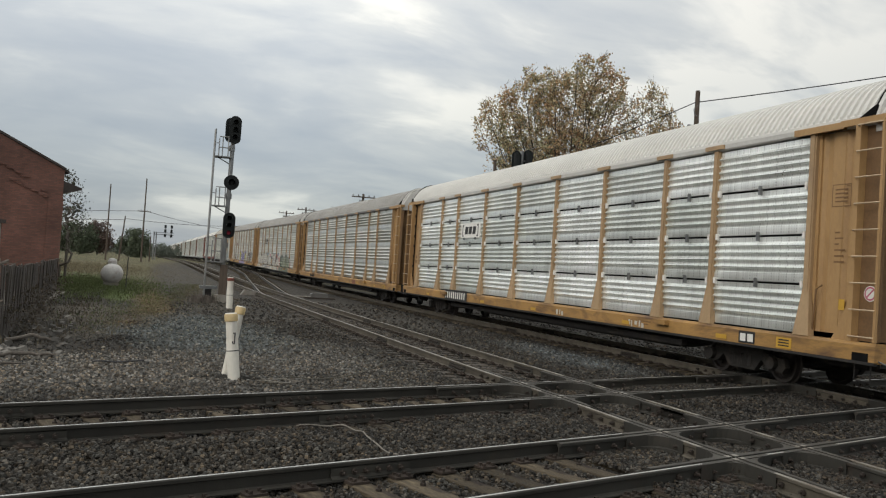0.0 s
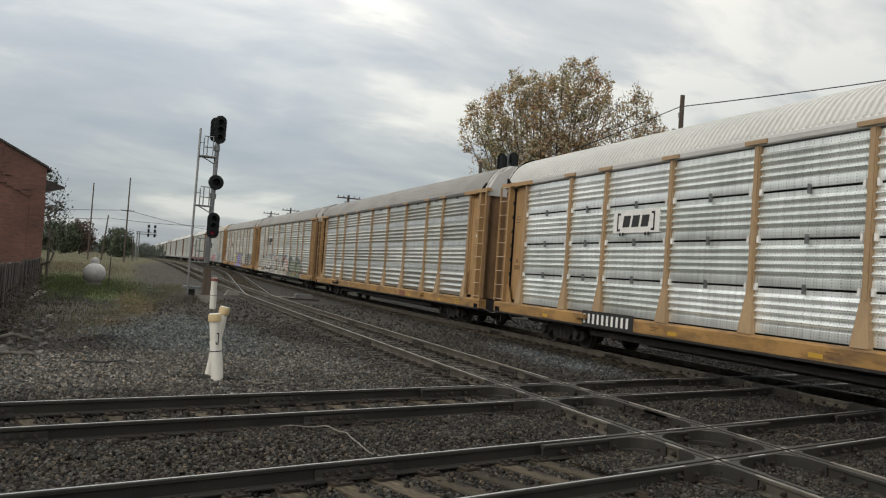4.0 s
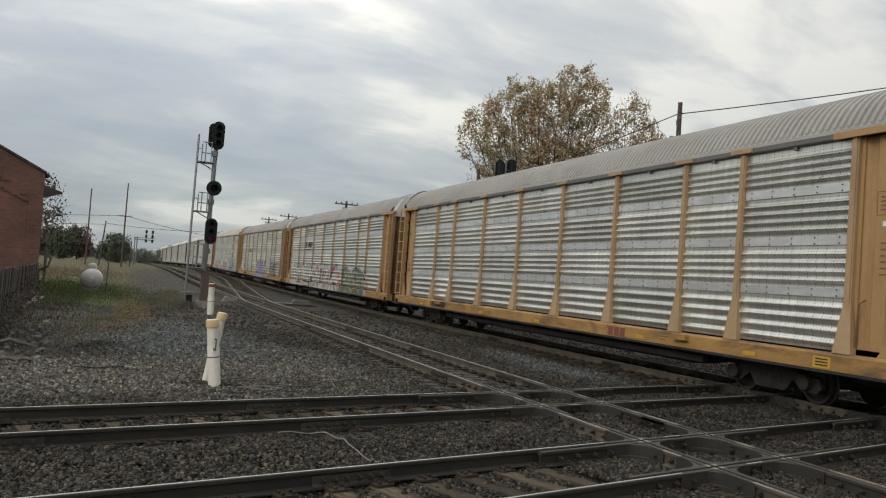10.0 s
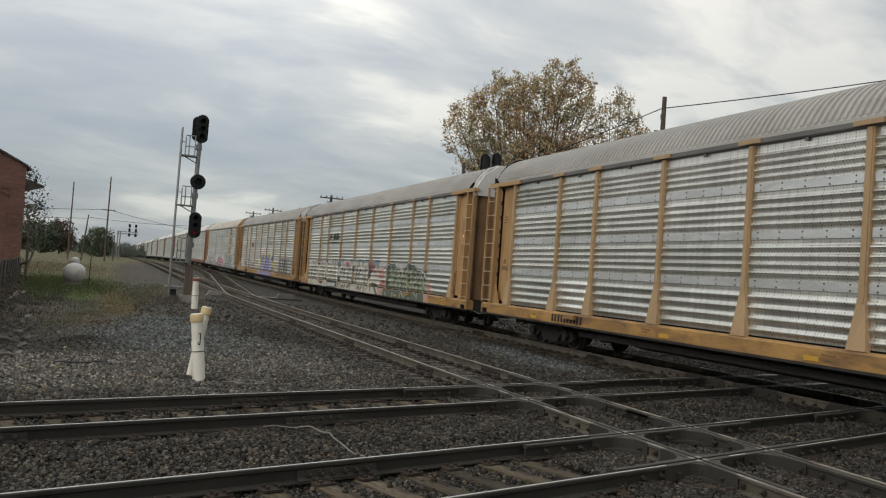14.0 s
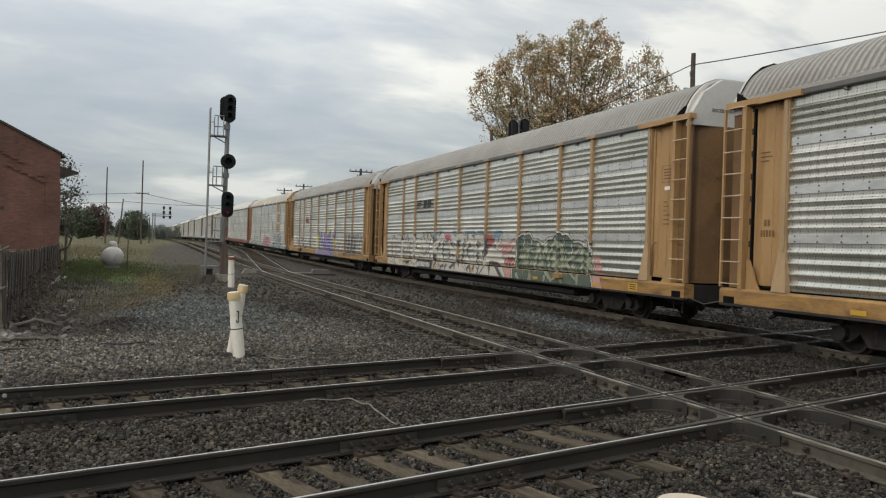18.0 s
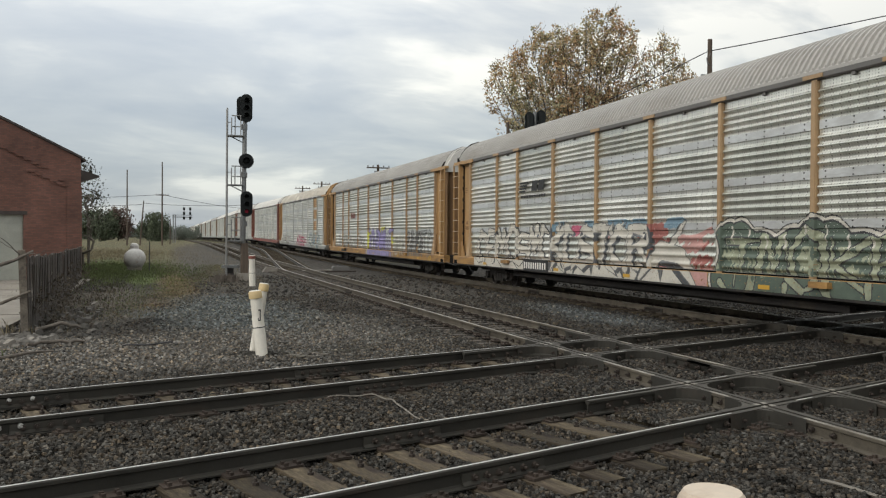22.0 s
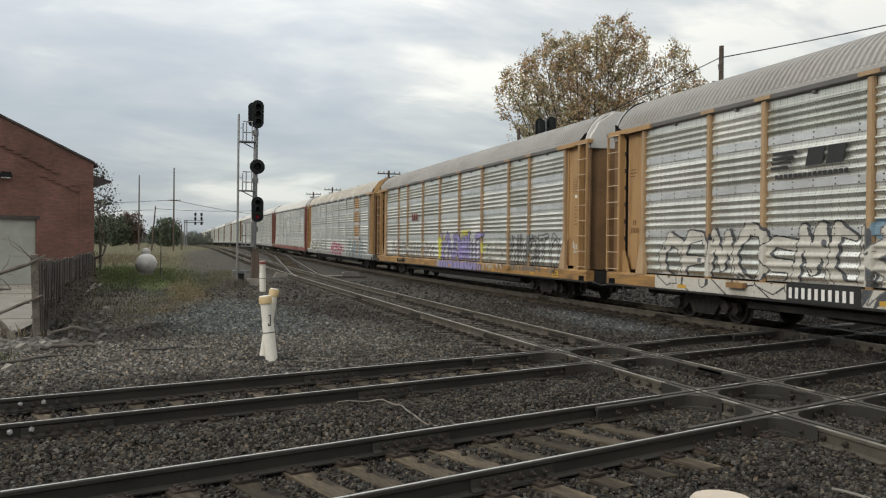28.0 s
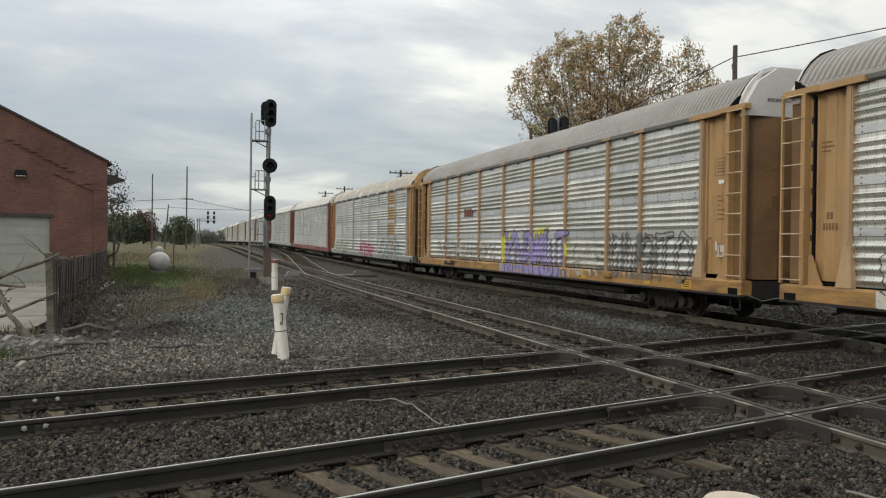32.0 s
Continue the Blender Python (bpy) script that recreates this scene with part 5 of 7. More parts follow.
def make_signal():
    s = thing("signal_mast", (3.62, 41.0, -0.24 + 0.02), "tall galvanised railway signal mast with three black heads", "railway signal")
    z = 0.22
    part("foundation", Shape().box(-0.35, 0.35, -0.35, 0.35, -0.05, 0.35, 0, 0.04), M_concrete, s)
    part("mast_base", Shape().box(-0.17, 0.17, -0.17, 0.17, 0.30, 1.75, 0, 0.03), M_pole, s, "rusty brown mast base")
    part("mast", Shape().tube([(-0.06, 0, 1.1), (-0.04, 0, 3.0), (0.02, 0, 8.2 + z)], [0.115, 0.11, 0.10], 14), M_galv, s, smooth=True)
    for h in (2.45, 4.75, 7.0):
        part("mast_collar", Shape().tube([(-0.02, 0, h + z - 0.12), (-0.02, 0, h + z + 0.12)], 0.15, 12), M_galv, s)

    def oval(cz, half, wide, deep, y):
        pts = [(wide * math.cos(t), cz + (half - wide) * (1 if math.sin(t) >= 0 else -1) + wide * math.sin(t)) for t in (2 * math.pi * k / 28 for k in range(28))]
        return Shape().prism(pts, y, y + deep, "y")

    def visor(x, cz, y, r=0.12, deep=0.26):
        v, f, n = [], [], 14
        for d in (0, deep):
            for rr in (r, r - 0.01):
                for k in range(n + 1):
                    t = radians(-35 + 250 * k / n)
                    v.append((x + rr * math.cos(t), y - d * (1 - 0.25 * (d > 0) * (math.sin(t) < 0)), cz + rr * math.sin(t)))
        m = n + 1
        for k in range(n):
            f += [(k, k + 1, 2 * m + k + 1, 2 * m + k), (m + k + 1, m + k, 3 * m + k, 3 * m + k + 1), (2 * m + k, 2 * m + k + 1, 3 * m + k + 1, 3 * m + k)]
        return Shape().add(v, f)

    def lens(x, cz, y, mat, parent):
        part("lens", Shape().lathe([(0.085, 0.0), (0.075, -0.015), (0.045, -0.028), (0.005, -0.032)][::-1], (x, y, cz), "y", 18), mat, parent)

    for cz, half, wide, lit in ((7.86, 0.66, 0.28, None), (3.38, 0.60, 0.28, 0)):
        back = part("signal_head", oval(cz + z, half, wide, 0.05, -0.22), M_black, s, "black oval signal head")
        back.location = (0.06 if cz > 5 else 0.08, 0, 0)
        part("housing", Shape().box(-0.16, 0.16, -0.17, 0.16, cz + z - half + 0.14, cz + z + half - 0.14, 0, 0.04), M_black, back)
        if cz > 5:
            part("side_housing", oval(cz + z + 0.02, half - 0.08, 0.24, 0.05, 0.12), M_black, back).location = (-0.18, 0, 0)
        for k in range(3):
            h = cz + z - 0.35 + 0.35 * k
            part("visor", visor(0, h, -0.22), M_black, back)
            lens(0, h, -0.225, M_red_lamp if (lit == k) else M_black, back)
    disc = part("signal_head", Shape().lathe([(0.33, -0.22), (0.35, -0.20), (0.35, -0.17), (0.2, -0.1), (0.2, 0.1)], (0.06, 0, 5.39 + z), "y", 28), M_black, s, "round black signal head")
    part("visor", visor(0.06, 5.39 + z, -0.22, 0.17, 0.22), M_black, disc)
    part("lens", Shape().lathe([(0.005, -0.255), (0.08, -0.245), (0.145, -0.225)], (0.06, 0, 5.39 + z), "y", 18), M_black, disc)
    part("marker_plate", Shape().box(-0.17, 0.0, -0.05, -0.03, 2.35 + z, 2.55 + z), M_galv, s)
    ladder = part("ladder", Shape().tube([(-0.82, -0.18, 0.0), (-0.80, -0.18, 8.05)], 0.042, 6), M_galv, s, "galvanised ladder standing beside the mast")
    part("stile", Shape().tube([(-0.82, 0.18, 0.0), (-0.80, 0.18, 8.05)], 0.042, 6), M_galv, ladder)
    for k in range(25):
        part("rung", Shape().tube([(-0.81, -0.18, 0.4 + 0.3 * k), (-0.81, 0.18, 0.4 + 0.3 * k)], 0.012, 5), M_galv, ladder)
    for h, tall in ((6.53, 1.05), (4.23, 1.0), (1.62, 1.25)):
        h += z
        plat = part("platform", Shape().box(-0.80, -0.06, -0.3, 0.3, h, h + 0.05), M_galv, s)
        part("brace", Shape().tube([(-0.62, 0, h), (-0.06, 0, h - 0.28)], 0.025, 6), M_galv, plat)
        for x in (-0.62, -0.46, -0.20):
            part("rail_post", Shape().tube([(x, -0.28, h), (x, -0.28, h + tall * (0.9 if x > -0.5 else 0.82))], 0.028, 6), M_galv, plat)
        for f in (0.42, 0.9):
            part("hand_rail", Shape().tube([(-0.62, -0.28, h + tall * f), (-0.18, -0.28, h + tall * f)], 0.028, 6), M_galv, plat)
        part("tie_bar", Shape().tube([(-0.82, 0, h + tall * 0.62), (-0.60, -0.2, h + tall * 0.62)], 0.018, 6), M_galv, plat)
    box = thing("relay_cabinet", (3.05, 41.3, -0.24), "small grey metal cabinet at the foot of the signal", "cabinet")
    part("leg", Shape().box(-0.2, 0.1, -0.1, 0.1, 0, 0.62), M_dark, box)
    part("body", Shape().box(-0.45, 0.35, -0.2, 0.2, 0.60, 0.74, 0, 0.02), M_galv, box)


make_signal()


def back_signal(x, y, top, label):
    s = thing("signal_mast", (x, y, -0.24), label, "railway signal")
    part("mast", Shape().tube([(0, 0, 0), (0, 0, top - 0.1)], 0.08, 10), M_galv, s)
    for dx, dz in ((-0.3, -0.12), (0.32, 0.0)):
        t = top + dz
        head = part("signal_head", Shape().prism([(0.24 * math.cos(a), t - 0.45 + (0.2 if math.sin(a) >= 0 else -0.35) + 0.24 * math.sin(a)) for a in (2 * math.pi * k / 20 for k in range(20))], -0.03, 0.03, "y"), M_black, s)
        head.location = (dx, 0, 0)
        head.rotation_euler = (0, 0, radians(-12))
        part("housing", Shape().box(-0.13, 0.16, -0.30, 0.0, t - 1.0, t - 0.15, 0, 0.05), M_black, head)
    part("bracket", Shape().tube([(-0.3, 0, top - 0.6), (0.32, 0, top - 0.6)], 0.04, 8), M_galv, s)


back_signal(17.35, 38.4, 8.42, "signal mast with two black heads seen from behind, beyond the train")


# ---- the brick building ----
def brick_material():
    mat = bpy.data.materials.new("red brick wall")
    mat.use_nodes = True
    n = Nodes(mat.node_tree)
    at = n.add("ShaderNodeTexCoord").outputs["Object"]
    x, y, z = n.split(at)
    flat = n.add("ShaderNodeCombineXYZ", X=n.math("ADD", x, y), Y=z, Z=0.0).outputs[0]
    brick = n.add("ShaderNodeTexBrick", Vector=flat, Scale=1.0)
    for k, v in (("Brick Width", 0.215), ("Row Height", 0.075), ("Mortar Size", 0.006), ("Bias", -0.1)):
        brick.inputs[k].default_value = v
    brick.inputs["Color1"].default_value = (0.185, 0.088, 0.066, 1)
    brick.inputs["Color2"].default_value = (0.125, 0.064, 0.052, 1)
    brick.inputs["Mortar"].default_value = (0.10, 0.072, 0.060, 1)
    patch = n.ramp(n.noise(at, 0.45, 6.0, 0.65), (0.38, (0.68, 0.66, 0.64)), (0.62, (1.12, 1.08, 1.05)))
    colour = n.mix(1.0, brick.outputs["Color"], patch, "MULTIPLY")
    pale = n.ramp(n.noise(n.scaled(at, 1, 1, 2.0), 0.7, 6.0, 0.7), (0.60, 0.0), (0.72, 0.55))
    colour = n.mix(pale, colour, (0.15, 0.095, 0.068))
    bump = n.add("ShaderNodeBump", Strength=0.5, Distance=0.01, Height=brick.outputs["Fac"]).outputs[0]
    bsdf = n.add("ShaderNodeBsdfPrincipled", Base_Color=colour, Roughness=0.9, Normal=bump)
    n.add("ShaderNodeOutputMaterial", Surface=bsdf.outputs[0])
    return mat


M_brick = brick_material()


def make_building():
    b = thing("brick_warehouse", pose(-3.66, 43.0, -0.25, 0, 0, math.degrees(TH)), "old red brick warehouse with a gable end and a pale shutter", "building")
    W, RIDGE, EAVE, DEEP, SL = 18.6, 9.3, 5.68, 24.0, 0.468
    # gable wall with the door opening left free
    dl, dr, dt = -6.1, -2.44, 3.02
    top = lambda x: EAVE + SL * (-x if x > -RIDGE else W + x)
    g = Shape()
    g.prism([(-W, 0), (dl, 0), (dl, top(dl)), (-RIDGE, top(-RIDGE)), (-W, EAVE)], 0, 0.35, "y")
    g.prism([(dl, dt), (dr, dt), (dr, top(dr)), (dl, top(dl))], 0, 0.35, "y")
    g.prism([(dr, 0), (0, 0), (0, EAVE), (dr, top(dr))], 0, 0.35, "y")
    part("gable_wall", g, M_brick, b)
    part("side_wall", Shape().box(-0.35, 0.0, 0.35, DEEP, 0, EAVE - 0.02), M_brick, b)
    part("side_wall", Shape().box(-W, -W + 0.35, 0.35, DEEP, 0, EAVE - 0.02), M_brick, b)
    part("back_wall", Shape().prism([(-W + .35, 0), (-.35, 0), (-.35, EAVE), (-RIDGE, top(-RIDGE) - 0.1), (-W + .35, EAVE)], DEEP - 0.35, DEEP, "y"), M_brick, b)
    part("pilaster", Shape().box(-0.62, 0.03, -0.05, -0.002, 0, 4.35), M_brick, b)
    part("roof", Shape().prism([(0.25, EAVE - 0.13), (0.25, EAVE - 0.02), (-RIDGE, top(-RIDGE) + 0.14), (-W - 0.25, EAVE - 0.02), (-W - 0.25, EAVE - 0.13), (-RIDGE, top(-RIDGE) + 0.03)], 0.1, DEEP + 0.2, "y"), M_roofing, b)
    part("coping", Shape().prism([(0.06, EAVE), (0.06, EAVE + 0.1), (-RIDGE, top(-RIDGE) + 0.12), (-RIDGE, top(-RIDGE) + 0.0)], -0.06, 0.40, "y"), M_roofing, b, "dark coping along the gable")
    # stepped brick corbels under the slope
    for (x0, z0), (x1, z1), n in (((-4.35, 6.5), (-1.5, 5.12), 9), ((-2.3, 5.06), (-0.75, 4.40), 5)):
        for k in range(n):
            x, z = x0 + (x1 - x0) * k / n, z0 + (z1 - z0) * k / n
            part("corbel", Shape().box(x, x + (x1 - x0) / n + 0.06, -0.06, -0.002, z - 0.10, z + 0.02), M_brick, b)
    part("corbel", Shape().box(-0.85, -0.05, -0.06, -0.052, 4.36, 4.46), M_brick, b)
    part("corbel", Shape().box(-0.95, -0.70, -0.05, -0.002, 4.62, 4.74), M_brick, b)
    door = part("shutter_door", Shape().box(dl, dr, 0.16, 0.22, 0.05, dt), M_shutter, b, "pale grey roller shutter")
    for k in range(7):
        part("slat", Shape().box(dl + 0.02, dr - 0.02, 0.145, 0.16, 0.10 + 0.42 * k, 0.10 + 0.42 * k + 0.395), M_shutter, door)
    part("lintel", Shape().box(dl - 0.15, dr + 0.15, -0.02, -0.002, dt, dt + 0.16), M_roofing, b)
    lamp = part("wall_lamp", Shape().prism([(-3.98, 4.86), (-3.46, 4.86), (-3.52, 5.1), (-3.92, 5.1)], -0.22, -0.004, "y"), M_black, b)
    part("lamp_glass", Shape().box(-3.9, -3.54, -0.20, -0.05, 4.82, 4.86), M_latch, lamp)
    # canopy along the side
    part("canopy", Shape().prism([(0.004, 5.55), (1.5, 5.1), (1.5, 5.0), (0.004, 4.60)], 2.6, DEEP - 2, "y"), M_roofing, b, "dark sagging canopy on the side wall")
    return b


make_building()


def make_fence():
    f = thing("board_fence", (0, 0, 0), "leaning grey weathered board fence in front of the warehouse", "fence")
    p, q = Vector((-2.72, 20.1)), Vector((-3.60, 42.4))
    n = 92
    rs = random.Random(8)
    d = (q - p).normalized()
    h = math.degrees(math.atan2(d.y, d.x))
    for k in range(n):
        c = p + (q - p) * (k + 0.5) / n
        w, t = (q - p).length / n * rs.uniform(0.96, 1.02), (1.46 if k < 12 else 1.40) + rs.uniform(-.03, .03)
        base = ground_z(c.x, c.y) - 0.02
        b = Shape()
        b.prism([(-w / 2, 0), (w / 2, 0), (w / 2 + rs.uniform(-.01, .01), t + 0.17), (0, t + 0.175 + rs.uniform(-.02, .02)), (-w / 2 + rs.uniform(-.01, .01), t + 0.17)], -0.014, 0.014, "y")
        o = part("board", b, M_board, f)
        o.matrix_basis = pose(c.x, c.y, base, rs.uniform(-2, 2), 0, h)
    for z in (0.45, 1.2):
        a, e = Vector((*p, z)), Vector((*q, z))
        s = Vector((d.y, -d.x, 0)) * -0.045
        part("fence_rail", Shape().tube([a + s, e + s], 0.035, 4), M_board, f)
    post = part("end_post", Shape().box(-0.07, 0.07, -0.07, 0.07, -0.05, 1.75), M_deadwood, f)
    post.matrix_basis = pose(p.x - 0.06, p.y - 0.1, -0.22, 2, -2, 10)


make_fence()


def branch(points, radii, label, mat=M_deadwood, twigs=0, seed=0):
    rs = random.Random(seed)
    pts = [Vector(p) for p in points]
    ext, rad = [], []
    for i in range(len(pts) - 1):
        for k in range(4):
            t = k / 4
            ext.append(pts[i].lerp(pts[i + 1], t) + Vector([rs.uniform(-1, 1) * 0.018 for _ in range(3)]))
            rad.append((radii[i] * (1 - t) + radii[i + 1] * t) * rs.uniform(0.85, 1.15))
    ext.append(pts[-1]), rad.append(radii[-1])
    t = thing("fallen_branch", ext[0], label, "branch", "fallen branches")
    local = [p - ext[0] for p in ext]
    part("limb", Shape().tube(local, rad, 8), mat, t, smooth=True)
    for _ in range(twigs):
        k = rs.randrange(1, len(local))
        p = local[k]
        run = [p]
        w = Vector((rs.uniform(-1, 1), rs.uniform(-.5, .5), rs.uniform(0.0, 1))).normalized()
        for _ in range(5):
            w = (w + Vector([rs.uniform(-.5, .5) for _ in range(3)])).normalized()
            run.append(run[-1] + w * rs.uniform(0.08, 0.2))
        part("twig", Shape().tube(run, [0.010, 0.009, 0.008, 0.006, 0.004, 0.002], 5), M_bark, t)


branch([(-3.95, 19.4, 1.1), (-3.67, 19.5, 0.67), (-3.46, 19.5, 0.2), (-3.16, 19.5, -0.24)], [0.05, 0.055, 0.06, 0.07], "bleached broken limb leaning on the rubble", twigs=4, seed=1)
branch([(-4.2, 19.6, 0.05), (-3.62, 19.5, 0.22), (-2.65, 19.9, 0.66)], [0.035, 0.04, 0.028], "bare grey pole propped across the rubble", M_deadwood, 1, 2)
branch([(-4.4, 19.4, 0.75), (-3.68, 19.5, 1.02), (-3.04, 19.7, 1.28), (-2.62, 20.0, 1.50)], [0.045, 0.042, 0.036, 0.03], "dark fallen branch resting on the fence", M_bark, 9, 3)
branch([(-4.1, 19.5, 0.9), (-3.67, 19.5, 0.84), (-3.2, 19.5, 0.81)], [0.03, 0.03, 0.02], "short dark broken branch", M_bark, 3, 4)
branch([(-2.35, 17.2, -0.16), (-1.95, 17.5, -0.15), (-1.4, 17.6, -0.18)], [0.03, 0.035, 0.02], "dark stick lying on the gravel", M_bark, 0, 5)
branch([(-2.7, 15.4, -0.18), (-2.2, 15.9, -0.17), (-1.8, 16.3, -0.18)], [0.03, 0.03, 0.015], "dark stick lying on the gravel", M_bark, 0, 6)
branch([(-2.5, 19.6, -0.12), (-2.1, 20.1, -0.06), (-1.7, 20.2, -0.16)], [0.04, 0.05, 0.03], "dark broken log below the fence", M_bark, 0, 7)


def make_apron():
    a = thing("concrete_apron", (0, 0, 0), "cracked pale concrete apron before the warehouse shutter", "pavement", kind="structure")
    rs = random.Random(4)
    for j in range(6):
        for i in range(3):
            y0, y1 = 20.2 + 3.75 * j, 20.2 + 3.75 * j + 3.70
            x0, x1 = -13.2 + 3.35 * i, -13.2 + 3.35 * i + 3.30
            z = -0.18 + 0.02 * rs.random()
            o = part("slab", Shape().prism([(x0 + rs.uniform(0, .08), y0 + rs.uniform(0, .1)), (x1 - rs.uniform(0, .08), y0 + rs.uniform(0, .15)), (x1, y1), (x0, y1 - rs.uniform(0, .06))], -0.4, z, "z"), M_concrete, a)


make_apron()


def make_tank():
    t = thing("propane_tank", (-1.62, 53.4, -0.25 + rise(53.4)), "white rounded propane tank standing in green grass", "tank")
    prof = [(0.02, -1.0), (0.28, -0.96), (0.46, -0.84), (0.57, -0.66), (0.60, -0.48), (0.60, 0.7), (0.56, 0.9), (0.38, 1.1), (0.02, 1.16)]
    body = part("tank_body", Shape().lathe(prof, (0, 0, 0.70), "y", 28), M_tank, t, smooth=True)
    body.rotation_euler = (0, 0, radians(-1))
    part("dome", Shape().lathe([(0.25, 1.20), (0.25, 1.46), (0.19, 1.58), (0.04, 1.63)], (-0.02, 0, 0), "z", 16), M_tank, t)
    for y in (-0.7, 0.8):
        part("saddle", Shape().box(-0.4, 0.4, y - 0.08, y + 0.08, 0, 0.26), M_concrete, t)
    p = thing("iron_post", (-0.78, 51.5, -0.25 + rise(51)), "thin dark iron post beside the tank", "post")
    part("shaft", Shape().tube([(0, 0, 0), (0.02, 0, 1.75)], 0.03, 6), M_wire, p)


make_tank()


# ---- poles, wires and the far signal bridge ----
def pole(x, y, top, r=0.14, arms=(), lean=0.0, label="weathered wooden utility pole", kind="utility_pole"):
    z = -0.25 + rise(y)
    p = thing(kind, (x, y, z), label, "utility pole", "utility poles")
    h = top - z
    part("shaft", Shape().tube([(0, 0, 0), (lean * 0.5, 0, h * 0.5), (lean, 0, h)], [r, r * 0.85, r * 0.66], 10), M_pole, p, smooth=True)
    for down, half in arms:
        arm = part("crossarm", Shape().box(-half + lean, half + lean, -0.06 - r, -r * 0.55, h - down - 0.05, h - down + 0.05), M_pole, p)
        for k in (-0.9, -0.45, 0.45, 0.9):
            part("insulator", Shape().lathe([(0.05, h - down + 0.07), (0.06, h - down + 0.14), (0.03, h - down + 0.22)], (lean + k * half, -r, 0), "z", 8), M_galv, arm)
    return p


pole(-0.27, 130.1, 12.6, 0.13, ((4.8, 0.9),), label="tall wooden utility pole with a single crossarm")
pole(-5.05, 130, 11.35, 0.12)
pole(-3.3, 130, 6.95, 0.12, lean=0.5, label="short leaning wooden utility pole")
pole(0.9, 140, 4.6, 0.10, label="slender far pole beside the road")
pole(17.9, 72.9, 8.25, 0.15, ((0.28, 1.05), (0.75, 0.35)), label="wooden line pole with crossarms beyond the train")
pole(19.2, 108.4, 9.0, 0.15, ((0.35, 1.1), (0.85, 0.5)), label="wooden line pole with crossarms beyond the train")
pole(19.1, 123.6, 9.25, 0.15, ((0.35, 1.1), (0.85, 0.5)), label="wooden line pole with crossarms beyond the train")
pole(16.9, 81.2, 7.5, 0.05, label="thin metal mast beyond the train")
pole(23.0, 55.5, 10.0, 0.16, label="dark bare pole stump in front of the tree")
right_pole = pole(32.0, 44.85, 14.2, 0.22, label="thick dark utility pole rising beyond the train")
part("service_box", Shape().box(-0.75, -0.35, -0.3, -0.1, 11.95, 12.2, 0, 0.04).tube([(-0.4, -0.2, 12.1), (0.05, 0, 12.3)], 0.05, 6).tube([(-0.1, -0.25, 13.5), (-0.4, -0.25, 13.2), (-0.35, -0.25, 12.9), (-0.1, -0.2, 12.8)], 0.03, 6), M_galv, right_pole)


def wire(name, a, b, sag, r, label, n=16):
    a, b = Vector(a), Vector(b)
    pts = [a.lerp(b, k / n) - Vector((0, 0, sag * 4 * (k / n) * (1 - k / n))) for k in range(n + 1)]
    solid(name, Shape().tube(pts, r, 5), M_wire, label, "wire")


wire("overhead_wire", (31.85, 44.85, 13.45), (62.0, 20.0, 20.5), 0.6, 0.035, "black overhead cable rising from the pole")
wire("overhead_wire", (31.85, 44.85, 13.45), (27.5, 74.0, 9.0), 0.15, 0.03, "black overhead cable falling behind the tree")
wire("overhead_wire", (-2.9, 130, 6.6), (16, 128, 6.9), 0.4, 0.03, "far overhead wire above the track")
wire("overhead_wire", (-0.2, 130, 7.9), (24, 136, 5.9), 0.8, 0.03, "far overhead wire above the track")
wire("overhead_wire", (-60, 128, 7.5), (-0.2, 130, 7.9), 1.2, 0.03, "far overhead wire above the hedge")
wire("overhead_wire", (-60, 128, 6.2), (-3.0, 130, 6.4), 1.0, 0.03, "far overhead wire above the hedge")


def make_gantry():
    g = thing("signal_bridge", (1.95, 170, -0.25 + rise(170)), "far cantilever signal bridge with black signal heads", "signal bridge")
    part("column", Shape().tube([(-0.3, 0, 0), (-0.3, 0, 5.4)], 0.10, 8), M_galv, g)
    part("column", Shape().tube([(0.1, 0, 0), (0.1, 0, 5.4)], 0.10, 8), M_galv, g)
    part("beam", Shape().box(-0.5, 3.2, -0.15, 0.15, 4.85, 5.0).box(-0.5, 3.2, -0.15, 0.15, 5.25, 5.35), M_galv, g)
    for x in (1.65, 2.78):
        part("mast", Shape().tube([(x, 0, 4.9), (x, 0, 6.6)], 0.07, 6), M_galv, g)
        for z in (4.75, 5.65, 6.5):
            part("signal_head", Shape().box(x - 0.2, x + 0.2, -0.3, 0.1, z - 0.28, z + 0.28, 0, 0.08), M_black, g)


make_gantry()


